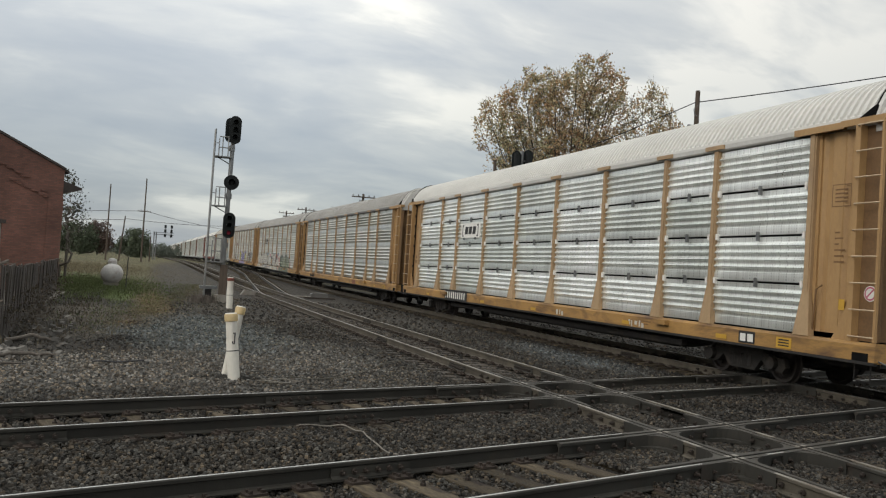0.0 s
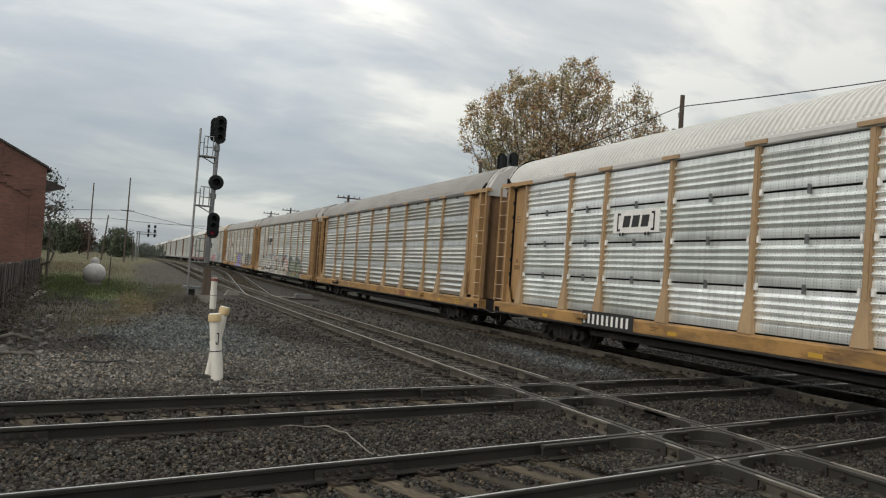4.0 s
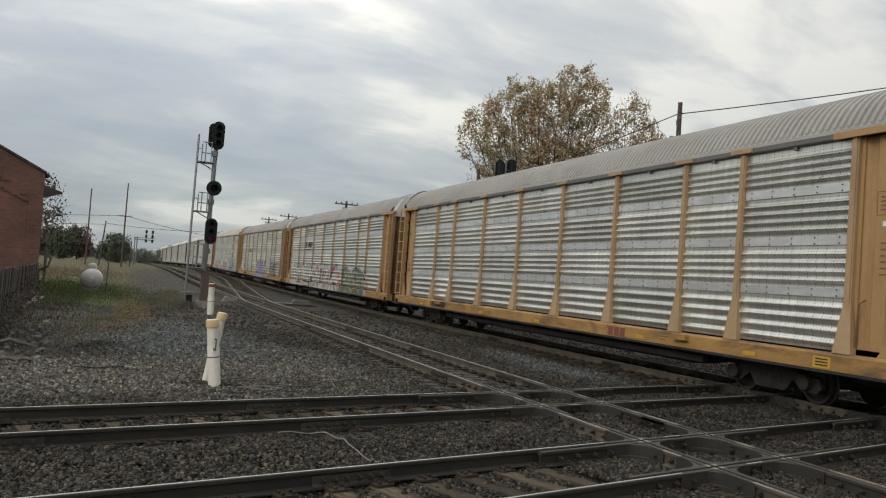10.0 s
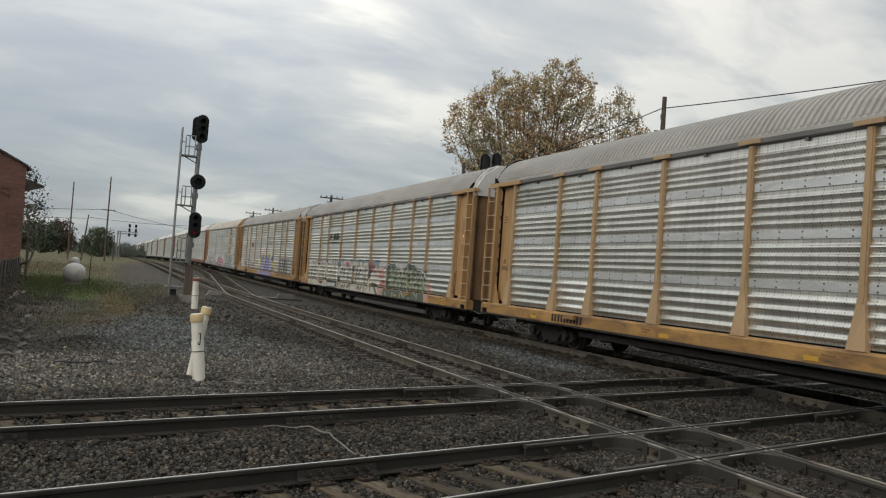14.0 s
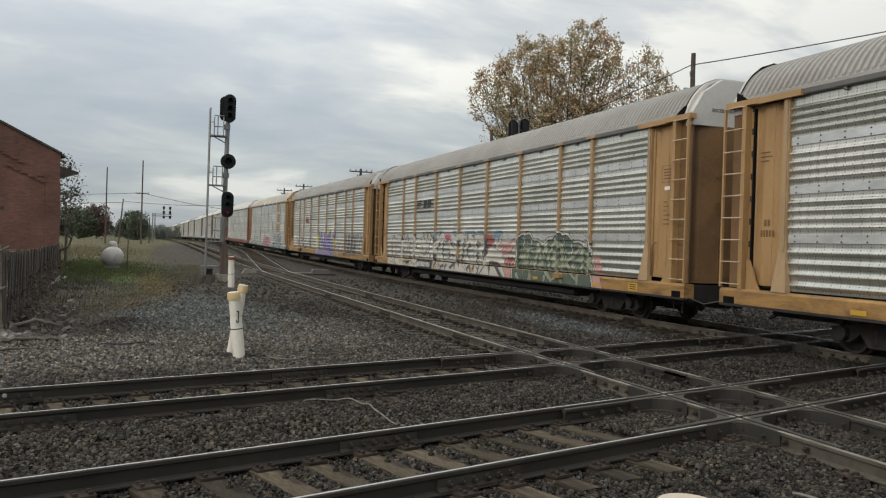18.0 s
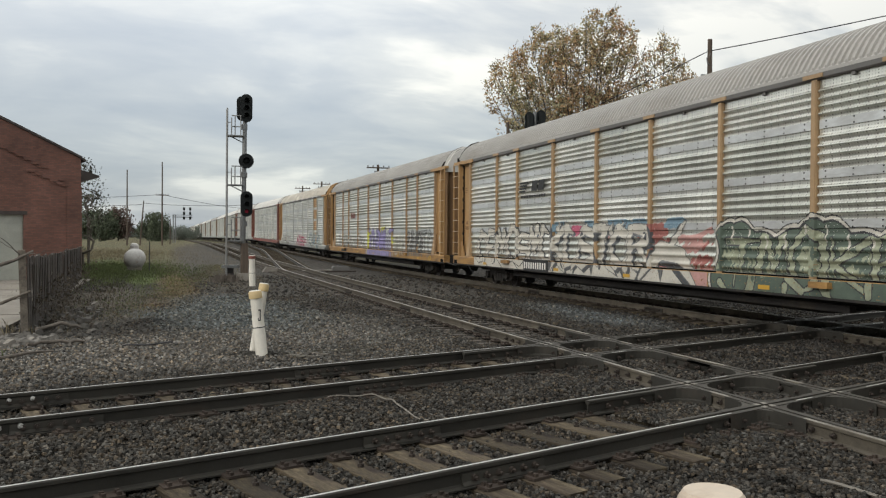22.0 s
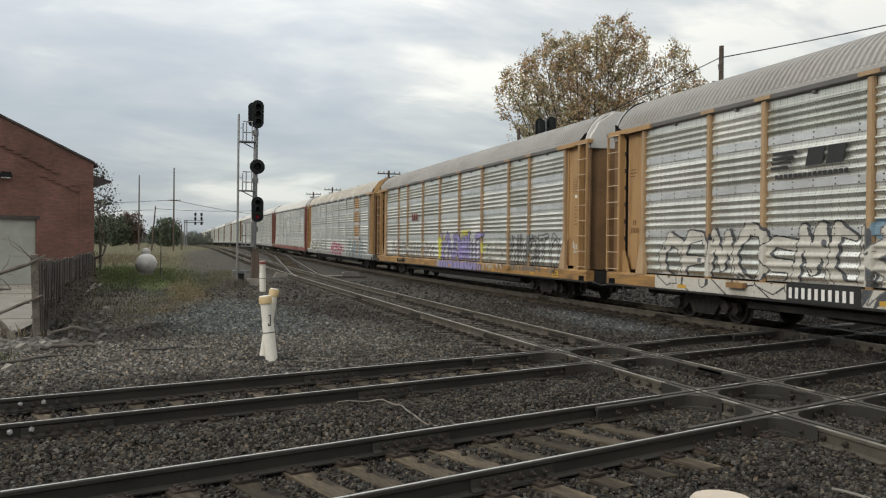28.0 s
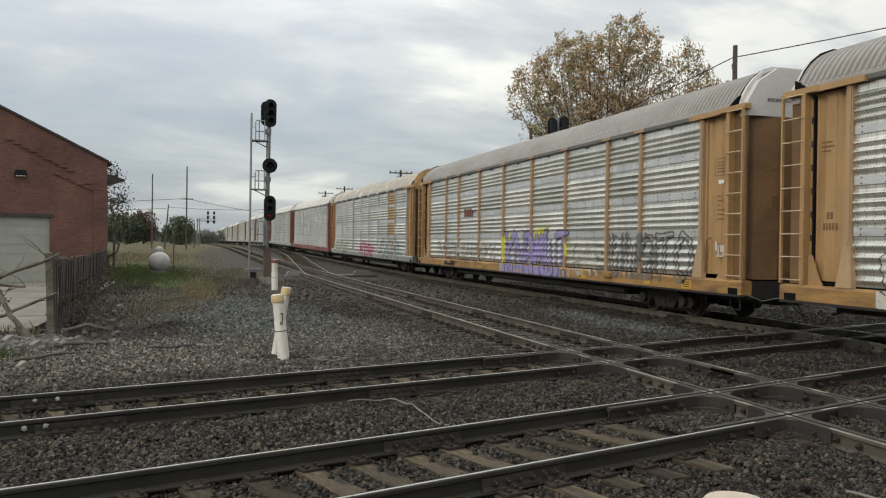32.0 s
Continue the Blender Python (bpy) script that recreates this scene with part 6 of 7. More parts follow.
# ---- trees and weeds ----
def grown_tree(name, at, targets, base_r, leaf_mat, leaves, leaf_size, label, spread=0.45, category="tree", stems=((0, 0),), bark=M_bark, keep=1.0):
    """Limbs grow towards points of the crown, each from the nearest limb below it; leaves hang round the twig ends."""
    rs = random.Random(int(at[0] * 31 + at[1] * 7))
    t = thing(name, at, label, category, "trees")
    nodes, parent = [], []
    for x, y in stems:
        nodes.append(Vector((x, y, 0))), parent.append(-1)
        tall = min(p.z for p in targets) * 0.9 + 0.3
        for k in range(1, 5):
            nodes.append(Vector((x * (1 + 0.3 * k), y * (1 + 0.3 * k), tall * k / 4))), parent.append(len(nodes) - 2)
    order = sorted(targets, key=lambda p: p.z + 0.35 * Vector((p.x, p.y, 0)).length)
    for p in order:
        best, score = 0, 1e9
        for i, q in enumerate(nodes):
            d = p - q
            s = d.length + (2.0 if d.z < 0 else 0) + 0.5 * max(0.0, 0.5 * math.hypot(d.x, d.y) - d.z)
            if s < score and i >= 2:
                best, score = i, s
        last = best
        d = p - nodes[best]
        n = max(1, int(d.length / 0.7))
        for k in range(1, n + 1):
            q = nodes[best] + d * (k / n) + Vector((0, 0, -0.10 * d.length * math.sin(math.pi * k / n))) + Vector([rs.uniform(-.05, .05) for _ in range(3)])
            nodes.append(q), parent.append(last)
            last = len(nodes) - 1
    load = [0] * len(nodes)
    has = set(parent)
    for i in range(len(nodes) - 1, -1, -1):
        if i not in has:
            load[i] += 1
        if parent[i] >= 0:
            load[parent[i]] += load[i]
    total = max(load)
    trunk, limbs = Shape(), Shape()
    for i, p in enumerate(parent):
        if p < 0:
            continue
        r0 = base_r * max(0.045, (load[p] / total) ** 0.60)
        r1 = base_r * max(0.03, (load[i] / total) ** 0.60)
        (trunk if load[i] > total * 0.18 else limbs).tube([nodes[p], nodes[i]], [min(r0, r1 * 1.6), r1], 6 if load[i] > total * 0.05 else 4, 0, False)
    if trunk.verts:
        part("trunk", trunk, bark, t, smooth=True)
    part("branchwork", limbs, bark, t)["kind"] = "stuff"
    tips = [nodes[i] for i in range(len(nodes)) if i not in has]
    tips += [nodes[i] for i in range(len(nodes)) if i in has and load[i] < 3]
    v, f = [], []
    for p in tips:
        if rs.random() > keep:
            continue
        for _ in range(leaves):
            c = p + Vector((rs.gauss(0, spread), rs.gauss(0, spread), rs.gauss(0, spread * 0.8)))
            a = Vector([rs.gauss(0, 1) for _ in range(3)]).normalized()
            b = a.cross(Vector([rs.gauss(0, 1) for _ in range(3)])).normalized()
            s = leaf_size * rs.uniform(0.5, 1.25)
            k = len(v)
            fold = a.cross(b) * s * 0.25
            v += [tuple(c - a * s * 0.55), tuple(c + b * s * 0.36 + fold), tuple(c + a * s * 0.6), tuple(c - b * s * 0.36 + fold)]
            f += [(k, k + 1, k + 2), (k, k + 2, k + 3)]
    part("crown", Shape().add(v, f), leaf_mat, t, "thin crown of small leaves")["kind"] = "stuff"
    return t


def blob_points(lobes, count, seed, low=0.0):
    rs = random.Random(seed)
    out = []
    while len(out) < count:
        cx, cy, cz, rx, ry, rz = rs.choice(lobes)
        d = Vector([rs.gauss(0, 1) for _ in range(3)]).normalized() * rs.uniform(0.25, 1.0) ** 0.6
        p = Vector((cx + d.x * rx, cy + d.y * ry, cz + d.z * rz))
        if p.z > low:
            out.append(p)
    return out


def autumn_leaf_material():
    """Leaves between olive, tan and rust, in drifts through the crown."""
    mat = bpy.data.materials.new("turning leaf")
    mat.use_nodes = True
    n = Nodes(mat.node_tree)
    at = n.add("ShaderNodeTexCoord").outputs["Object"]
    info = n.add("ShaderNodeNewGeometry").outputs["Random Per Island"]
    drift = n.noise(at, 0.42, 3.0, 0.5)
    mix = n.math("ADD", n.math("MULTIPLY", drift, 1.1), n.math("MULTIPLY", n.math("SUBTRACT", info, 0.5), 0.45))
    colour = n.ramp(mix, (0.34, (0.34, 0.335, 0.20)), (0.5, (0.46, 0.39, 0.225)), (0.64, (0.48, 0.355, 0.20)), (0.80, (0.45, 0.275, 0.15)))
    colour = n.mix(1.0, colour, n.ramp(n.math("FRACT", n.math("MULTIPLY", info, 53.0)), (0.0, 0.6), (1.0, 1.4)), "MULTIPLY")
    leaf = n.add("ShaderNodeBsdfPrincipled", Base_Color=colour, Roughness=0.7)
    thin = n.add("ShaderNodeBsdfTranslucent", Color=colour)
    both = n.add("ShaderNodeMixShader", i0=0.4, i1=leaf.outputs[0], i2=thin.outputs[0])
    n.add("ShaderNodeOutputMaterial", Surface=both.outputs[0])
    return mat


M_leaf_tan = autumn_leaf_material()


def fan_tree(at, top, lo, hi, deep, limbs, base_r, tips, leaves, leaf_size, label, seed, low=4.0, bare=0.0):
    """A tree whose limbs fan upwards from one foot. top(s): crown height at s metres to the side, between lo and hi."""
    rs = random.Random(seed)
    side, away = Vector((0.889, -0.455, 0)), Vector((0.455, 0.889, 0))
    put = lambda q: side * q.x + away * q.y + Vector((0, 0, q.z))
    t = thing("broadleaf_tree", at, label, "tree", "trees")
    trunk, work, v, f = Shape(), Shape(), [], []

    def inside(q):
        if not lo < q.x < hi or q.z < low * 0.8:
            return False
        k = (q.x - (lo + hi) / 2) / ((hi - lo) / 2)
        return q.z < top(q.x) and abs(q.y) < deep * math.sqrt(max(0.05, 1 - 0.8 * k * k))

    def leaf(c):
        a = Vector([rs.gauss(0, 1) for _ in range(3)]).normalized()
        b = a.cross(Vector([rs.gauss(0, 1) for _ in range(3)])).normalized()
        z = leaf_size * rs.uniform(0.6, 1.3)
        k, fold = len(v), a.cross(b) * z * 0.2
        v.extend([tuple(c - a * z * 0.5), tuple(c + b * z * 0.4 + fold), tuple(c + a * z * 0.55), tuple(c - b * z * 0.4 + fold)])
        f.extend([(k, k + 1, k + 2), (k, k + 2, k + 3)])

    def twig(q, d, long):
        end = q + d * long
        work.tube([put(q), put(end)], [0.012, 0.005], 3, 0, False)
        if rs.random() < bare:
            return
        for _ in range(leaves):
            c = end + Vector([rs.gauss(0, 0.17) for _ in range(3)]) - d * rs.uniform(0, long * 0.6)
            if inside(c):
                leaf(put(c))

    def shoot(q, d, long, r, depth):
        n = max(3, int(long / 0.55))
        run = [q]
        for k in range(n):
            d = (d + Vector((rs.uniform(-.16, .16), rs.uniform(-.16, .16), 0.07))).normalized()
            e = run[-1] + d * long / n
            if not inside(e):
                break
            run.append(e)
        if len(run) < 2:
            return
        work.tube([put(e) for e in run], [r * (1 - 0.75 * k / (len(run) - 1)) for k in range(len(run))], 4, 0, False)
        for k, e in enumerate(run[1:]):
            for _ in range(tips):
                w = (d + Vector((rs.gauss(0, 0.8), rs.gauss(0, 0.8), rs.gauss(0.1, 0.6)))).normalized()
                if depth and rs.random() < 0.3:
                    shoot(e, w, long * 0.45, r * 0.5, depth - 1)
                else:
                    twig(e, w, rs.uniform(0.25, 0.6))

    for i in range(limbs):
        g = (i + 0.5) / limbs
        x1 = lo + (hi - lo) * (g + rs.uniform(-.25, .25) / limbs)
        x1 = min(hi - 0.3, max(lo + 0.3, x1))
        y1, z1 = rs.uniform(-0.7, 0.7) * deep, top(x1) * rs.uniform(0.93, 0.985)
        x0 = 0.16 * x1
        n = 14
        bend = rs.uniform(1.0, 1.35)
        run = [Vector((x0 + (x1 - x0) * (k / n) ** bend, y1 * (k / n) ** 1.2, z1 * k / n)) + Vector((rs.uniform(-.07, .07), rs.uniform(-.07, .07), 0)) * min(1, k) for k in range(n + 1)]
        rad = [base_r * (1 - k / n) ** 0.9 + 0.012 for k in range(n + 1)]
        trunk.tube([put(q) for q in run[:7]], rad[:7], 7, 0, False)
        work.tube([put(q) for q in run[6:]], rad[6:], 5, 0, False)
        for k in range(3, n):
            for _ in range(3):
                q = run[k].lerp(run[k + 1], rs.random())
                if q.z < low:
                    continue
                along = (run[k + 1] - run[k]).normalized()
                out = Vector((rs.gauss(0, 1), rs.gauss(0, 1), 0)).normalized()
                shoot(q, (along * 0.75 + out * 0.8).normalized(), (2.6 - 1.6 * k / n) * rs.uniform(0.6, 1.15), rad[k] * 0.4 + 0.008, 1)
    part("trunk", trunk, M_bark, t, smooth=True)
    part("branchwork", work, M_bark, t)["kind"] = "stuff"
    part("crown", Shape().add(v, f), M_leaf_tan, t, "thin crown of turning leaves")["kind"] = "stuff"
    return t


def crown_line(knots):
    """Height of the crown's edge between (side, height) knots, with small scallops."""
    def top(x):
        for (a, p), (b, q) in zip(knots, knots[1:]):
            if a <= x <= b:
                k = (x - a) / (b - a)
                return p + (q - p) * k * k * (3 - 2 * k) + 0.15 * math.sin(4.1 * x) * math.sin(1.7 * x + 1)
        return 0.0
    return top


fan_tree((29.6, 57.8, -0.2), crown_line(((-7.2, 13.6), (-6.3, 15.4), (-4.6, 16.6), (-2.9, 17.9), (-1.3, 17.7), (0.7, 18.5), (3.0, 18.9), (4.2, 18.0), (4.9, 14.8))), -7.1, 4.8, 3.6, 21, 0.10, 2, 3, 0.19, "tall autumn tree with thin browning leaves", 3)
fan_tree((35.1, 55.0, -0.2), crown_line(((-2.2, 13.6), (-1.0, 16.9), (-0.2, 17.5), (1.0, 16.5), (2.5, 14.0))), -2.2, 2.5, 2.0, 7, 0.07, 2, 3, 0.18, "half bare autumn tree with few leaves", 5, bare=0.3)
dead = [(0, 0, 3.4, 1.2, 1.0, 3.0)]
grown_tree("leaning_shrub", (-5.0, 60.0, -0.1), blob_points(dead, 70, 6, 0.6), 0.08, M_leaf_green, 5, 0.16, "scraggly shrub growing beside the warehouse", 0.3)
eave = [(0.0, 0, 5.2, 1.0, 1.2, 1.9), (-0.5, 0, 6.2, 1.1, 1.0, 1.1), (0.2, 0, 3.9, 0.9, 1.0, 1.2)]
grown_tree("ragged_tree", (-4.9, 63.0, -0.1), blob_points(eave, 110, 7, 2.6), 0.10, M_leaf_eave, 9, 0.16, "ragged dark tree behind the warehouse corner", 0.26)


def hedge_tree(x, y, tall, wide, mat, label, seed):
    lobes = [(0, 0, tall * 0.58, wide, wide, tall * 0.42), (wide * 0.35, 0, tall * 0.33, wide * 0.95, wide * 0.7, tall * 0.3), (-wide * 0.35, 0, tall * 0.33, wide * 0.95, wide * 0.7, tall * 0.32)]
    k = max(1.0, tall / 4.5)
    grown_tree("small_tree", (x, y, -0.25 + rise(y)), blob_points(lobes, 120, seed, tall * 0.04), 0.10 * k, mat, 56, 0.25 * k, label, 0.32 * k)


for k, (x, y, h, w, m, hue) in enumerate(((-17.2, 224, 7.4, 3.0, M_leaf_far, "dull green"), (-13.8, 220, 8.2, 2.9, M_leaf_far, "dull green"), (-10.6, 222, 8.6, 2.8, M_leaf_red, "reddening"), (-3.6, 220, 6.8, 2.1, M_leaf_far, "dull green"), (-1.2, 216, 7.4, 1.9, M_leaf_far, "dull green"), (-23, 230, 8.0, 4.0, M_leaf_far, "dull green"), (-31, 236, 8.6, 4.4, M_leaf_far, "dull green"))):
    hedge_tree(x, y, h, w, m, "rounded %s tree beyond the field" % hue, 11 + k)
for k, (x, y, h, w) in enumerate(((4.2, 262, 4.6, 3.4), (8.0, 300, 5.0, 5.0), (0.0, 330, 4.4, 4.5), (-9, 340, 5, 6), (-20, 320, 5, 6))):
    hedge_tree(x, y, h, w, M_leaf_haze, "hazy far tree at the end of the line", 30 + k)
for k, (x, y, h) in enumerate(((-2.35, 21.2, 0.9), (-2.55, 24.5, 1.1), (-2.75, 28.0, 1.0), (-2.9, 33.0, 1.2), (-4.4, 21.0, 1.3))):
    grown_tree("scrub_bush", (x, y, -0.24), blob_points([(0, 0, h * 0.55, 0.5, 0.9, h * 0.5)], 60, 60 + k, 0.05), 0.03, M_scrub, 4, 0.08, "tangled brown scrub along the fence", 0.14, "bush")
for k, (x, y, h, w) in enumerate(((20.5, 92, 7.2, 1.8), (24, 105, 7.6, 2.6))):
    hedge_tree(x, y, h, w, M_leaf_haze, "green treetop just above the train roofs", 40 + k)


def blades(name, spots, tall, mat, label):
    rs = random.Random(len(spots))
    v, f = [], []
    for x, y in spots:
        z, k = ground_z(x, y), len(v)
        h, a, w = tall * rs.uniform(0.4, 1.3), rs.uniform(0, 6.28), 0.012 + 0.014 * rs.random()
        dx, dy = math.cos(a), math.sin(a)
        b = rs.uniform(0.05, 0.5) * h
        v += [(x - dx * w, y - dy * w, z - 0.02), (x + dx * w, y + dy * w, z - 0.02), (x + dx * w * 0.6 - dy * b * 0.4, y + dy * w * 0.6 + dx * b * 0.4, z + h * 0.6), (x - dy * b, y + dx * b, z + h)]
        f += [(k, k + 1, k + 2), (k, k + 2, k + 3)]
    solid(name, Shape().add(v, f), mat, label, "grass", kind="stuff")


rs = random.Random(21)
blades("grass", [(rs.gauss(-3.0, 1.9), rs.gauss(53, 7.0)) for _ in range(20000)], 0.11, M_grass, "short green grass round the tank")
path = [(y, -0.83 + 0.128 * (y - 21.3)) for y in (rs.uniform(23, 62) for _ in range(9000))]
blades("dry_weeds", [(x + rs.gauss(-0.35, 0.55), y) for y, x in path[:6000]], 0.045, M_weed, "thin trampled dry grass along the dirt path")
blades("grass", [(x + rs.gauss(-1.0, 0.7), y) for y, x in path[6000:]], 0.05, M_grass, "sparse short grass beside the dirt path")
blades("grass", [(rs.gauss(-3.6, 0.35), rs.gauss(16.2, 0.4)) for _ in range(1500)], 0.12, M_grass, "tuft of green grass beside the rubble")
blades("dry_weeds", [(rs.gauss(-6.5, 4.0), rs.gauss(86, 12)) for _ in range(14000)], 0.13, M_weed, "dry brown weeds across the field")
blades("dry_weeds", [(rs.gauss(-2.1, 0.4), rs.uniform(20.5, 40)) for _ in range(700)], 0.11, M_scrub, "dry weeds growing along the board fence")
blades("dry_weeds", [(rs.gauss(2.75, 0.25), rs.gauss(40.4, 0.4)) for _ in range(900)], 0.30, M_bark, "dark weeds at the foot of the signal ladder")
blades("dry_weeds", [(rs.gauss(-4.3, 0.9), rs.gauss(20.2, 0.5)) for _ in range(350)], 0.18, M_weed, "dry weeds poking through the broken apron")

# ---- lettering, labels and spray paint on the cars ----


def side_x(y, z):
    """How far out the near side of a sheet-sided car stands at (y, z), in the car's own space."""
    if z < SILL1 + 0.02:
        return -1.575
    for p in POSTS[1:-1]:
        if abs(y - p) < 0.085:
            return -1.492
    step = (TOP - SILL1 - 0.02) / 4
    r = int(max(0.0, z - SILL1 - 0.02) / step)
    h = z - SILL1 - 0.02 - r * step
    flat, top = 0.20 if r else 0.0, 0.14 if r == 3 else 0.07
    if h < flat + 0.015:
        return -1.436 if flat and h < flat - 0.01 else -1.405
    f = (h - flat - 0.015) / ((step - 0.03 - flat - top) / 4)
    if f >= 4:
        return -1.405
    f %= 1.0
    for (f0, d0), (f1, d1) in zip(RIDGE, RIDGE[1:]):
        if f <= f1:
            return -1.405 - d0 - (d1 - d0) * (f - f0) / (f1 - f0)
    return -1.405


def paint_layer(car, y0, y1, z0, z1, colours, mats, label):
    """A coat of spray paint that follows the corrugated side. colours: from arrays of y and z to material numbers, -1 for bare metal."""
    dy, dz = 0.020, 0.0165
    ys, zs = np.arange(y0, y1, dy), np.arange(z0, z1, dz)
    yy, zz = np.meshgrid(ys[:-1] + dy / 2, zs[:-1] + dz / 2)
    pick = colours(yy, zz)
    pick[(zz > SILL1 + 0.003) & (zz < SILL1 + 0.04)] = -1
    # let single cells flake away so that edges look sprayed
    rs = np.random.RandomState(3)
    pick[(rs.rand(*pick.shape) < 0.02)] = -1
    w = len(ys)
    used = {}
    s = Shape()

    def vert(i, j):
        key = j * w + i
        if key not in used:
            used[key] = len(s.verts)
            s.verts.append((side_x(ys[i], zs[j]) - 0.007, ys[i], zs[j]))
        return used[key]

    for j in range(pick.shape[0]):
        for i in range(pick.shape[1]):
            if pick[j, i] >= 0:
                s.faces.append((vert(i, j), vert(i, j + 1), vert(i + 1, j + 1), vert(i + 1, j)))
                s.mats.append(int(pick[j, i]))
    return part("graffiti", s, mats, car, label)


def near_strokes(u, z, strokes):
    """How far the points (u, z) lie outside a set of tapered strokes: ((a, b), (c, d), width at start, width at end)."""
    best = np.full(u.shape, 9.0)
    for (a, b), (c, d), w0, w1 in strokes:
        ex, ez = c - a, d - b
        t = np.clip(((u - a) * ex + (z - b) * ez) / (ex * ex + ez * ez + 1e-9), 0, 1)
        best = np.minimum(best, np.hypot(u - a - t * ex, z - b - t * ez) - w0 - (w1 - w0) * t)
    return best


FORMS = {
    "arch": [[(0, 0), (0.05, 0.8), (0.3, 1), (0.7, 1), (0.95, 0.8), (1, 0)], [(0.05, 0.45), (0.95, 0.5)]],
    "zig": [[(0, 0), (0.05, 1), (0.95, 0.05), (1, 1)]],
    "peak": [[(0, 0), (0.25, 1), (0.5, 0.35), (0.75, 1), (1, 0)]],
    "bowl": [[(0.05, 0), (0.05, 1), (0.8, 0.95), (0.9, 0.7), (0.1, 0.5)], [(0.45, 0.5), (1, 0)]],
    "ring": [[(0.5, 0), (0.1, 0.2), (0, 0.6), (0.4, 1), (0.85, 0.85), (1, 0.4), (0.75, 0.05), (0.5, 0)]],
    "snake": [[(1, 0.9), (0.4, 1), (0.05, 0.75), (0.3, 0.5), (0.8, 0.45), (0.95, 0.2), (0.5, 0), (0, 0.1)]],
    "kick": [[(0.05, 0), (0.05, 1)], [(0.95, 1), (0.1, 0.5), (1, 0)]],
    "trident": [[(0, 1), (0.05, 0.1), (0.5, 0), (0.95, 0.1), (1, 1)], [(0.5, 0), (0.5, 0.8)]],
    "hook": [[(0.1, 1), (0.0, 0.35), (0.35, 0), (0.9, 0.1), (1, 0.5)], [(0.1, 1), (0.55, 0.85)]],
    "bar": [[(0, 0.95), (1, 1)], [(0.5, 0.95), (0.45, 0)]],
}


def letter(rs, form, u0, wide, z0, tall, body, spikes):
    """The tapered strokes of one bulging letter form that spells nothing."""
    slant = rs.uniform(-0.1, 0.35)
    out = []
    place = lambda p, r: (u0 + wide * (p + slant * r * 0.3) + rs.uniform(-.02, .02), z0 + tall * r + rs.uniform(-.02, .02))
    for run in FORMS[form]:
        q = [place(p, r) for p, r in run]
        w = [body * rs.uniform(0.7, 1.25) for _ in q]
        w[-1] *= 0.35
        out += [(a, b, x, y) for a, b, x, y in zip(q, q[1:], w, w[1:])]
    for _ in range(spikes):
        a = place(rs.choice((0.0, 0.5, 1.0)), rs.choice((0.05, 0.95)))
        down = a[1] < z0 + tall / 2
        out.append((a, (a[0] + rs.uniform(-.35, .45), a[1] + (-1 if down else 1) * rs.uniform(0.15, 0.38)), body * 0.9, 0.0))
    return out


def piece(seed, y_left, width, z0, tall, forms, fill, edge, shade, body=0.12, rim=0.03, shadow=(0.09, -0.05), accents=(), overlap=1.0, spikes=0, streak=0.9):
    """A run of painted letter forms, each laid over the one before: drop shadow, outline and fill, on drifts of other colours."""
    rs = random.Random(seed)
    names = [rs.choice(list(FORMS)) for _ in range(forms)] if isinstance(forms, int) else list(forms)
    w = width / len(names)
    forms = [letter(rs, name, k * w + w * 0.12, w * overlap * rs.uniform(0.8, 1.0), z0 + 0.14 + rs.uniform(-.05, .05), (tall - 0.26) * rs.uniform(0.85, 1.08), body, spikes) for k, name in enumerate(names)]
    clouds = [(rs.uniform(0, width), z0 + rs.uniform(0.55, 1.05) * tall, rs.uniform(0.15, 0.42), a) for a in accents for _ in range(3)]

    def colours(y, z):
        u = y_left - y
        out = np.full(u.shape, -1)
        for a, b, r, m in clouds:
            ragged = np.hypot((u - a) * 0.7, (z - b) * 1.3) + 0.08 * np.sin(9 * u + 5 * z) * np.cos(13 * z)
            out[ragged < r] = m
        for strokes in forms:
            d = near_strokes(u, z, strokes) + 0.012 * np.sin(6 * u + 4 * z)
            if shade >= 0:
                out[near_strokes(u - shadow[0], z - shadow[1], strokes) < rim * 0.6] = shade
            out[d < rim] = edge
            out[d < 0] = fill
            inner = (d < -body * 0.3) & (np.sin(4.3 * u + 2.2 * z) * np.cos(5.1 * z + u) > streak)
            out[inner] = shade
        return out

    return colours


WHITE, BLACK, PINK, TEAL, GREEN, LILAC, LIME, RED, GREY, PALE, SLATE, RUSTY = range(12)
M_paint_grey = surface("grey spray paint", (0.15, 0.15, 0.145), 0.55, 0.2, 0.2)
M_paint_slate = surface("slate spray paint", (0.075, 0.08, 0.085), 0.55, 0.1, 0.2)
M_paint_rust = surface("faded red spray paint", (0.27, 0.10, 0.085), 0.6, 0, 0.25, 1.5, 12)
M_paint_pale = surface("pale sage spray paint", (0.27, 0.29, 0.205), 0.6, 0.1, 0.2, 1.5, 12)
PAINTS = [M_paint_white, M_paint_black, M_paint_pink, M_paint_teal, M_paint_green, M_paint_lilac, M_paint_lime, M_paint_red, M_paint_grey, M_paint_pale, M_paint_slate, M_paint_rust]


def drift(y, z, a, b, c):
    """Ragged strength of a sprayed haze, about 0 on average."""
    return np.sin(a * y + 2 * z) * np.cos(b * z - y) + 0.6 * np.sin(c * z + 3.1 * y) + 0.4 * np.sin(23 * y + 17 * z)


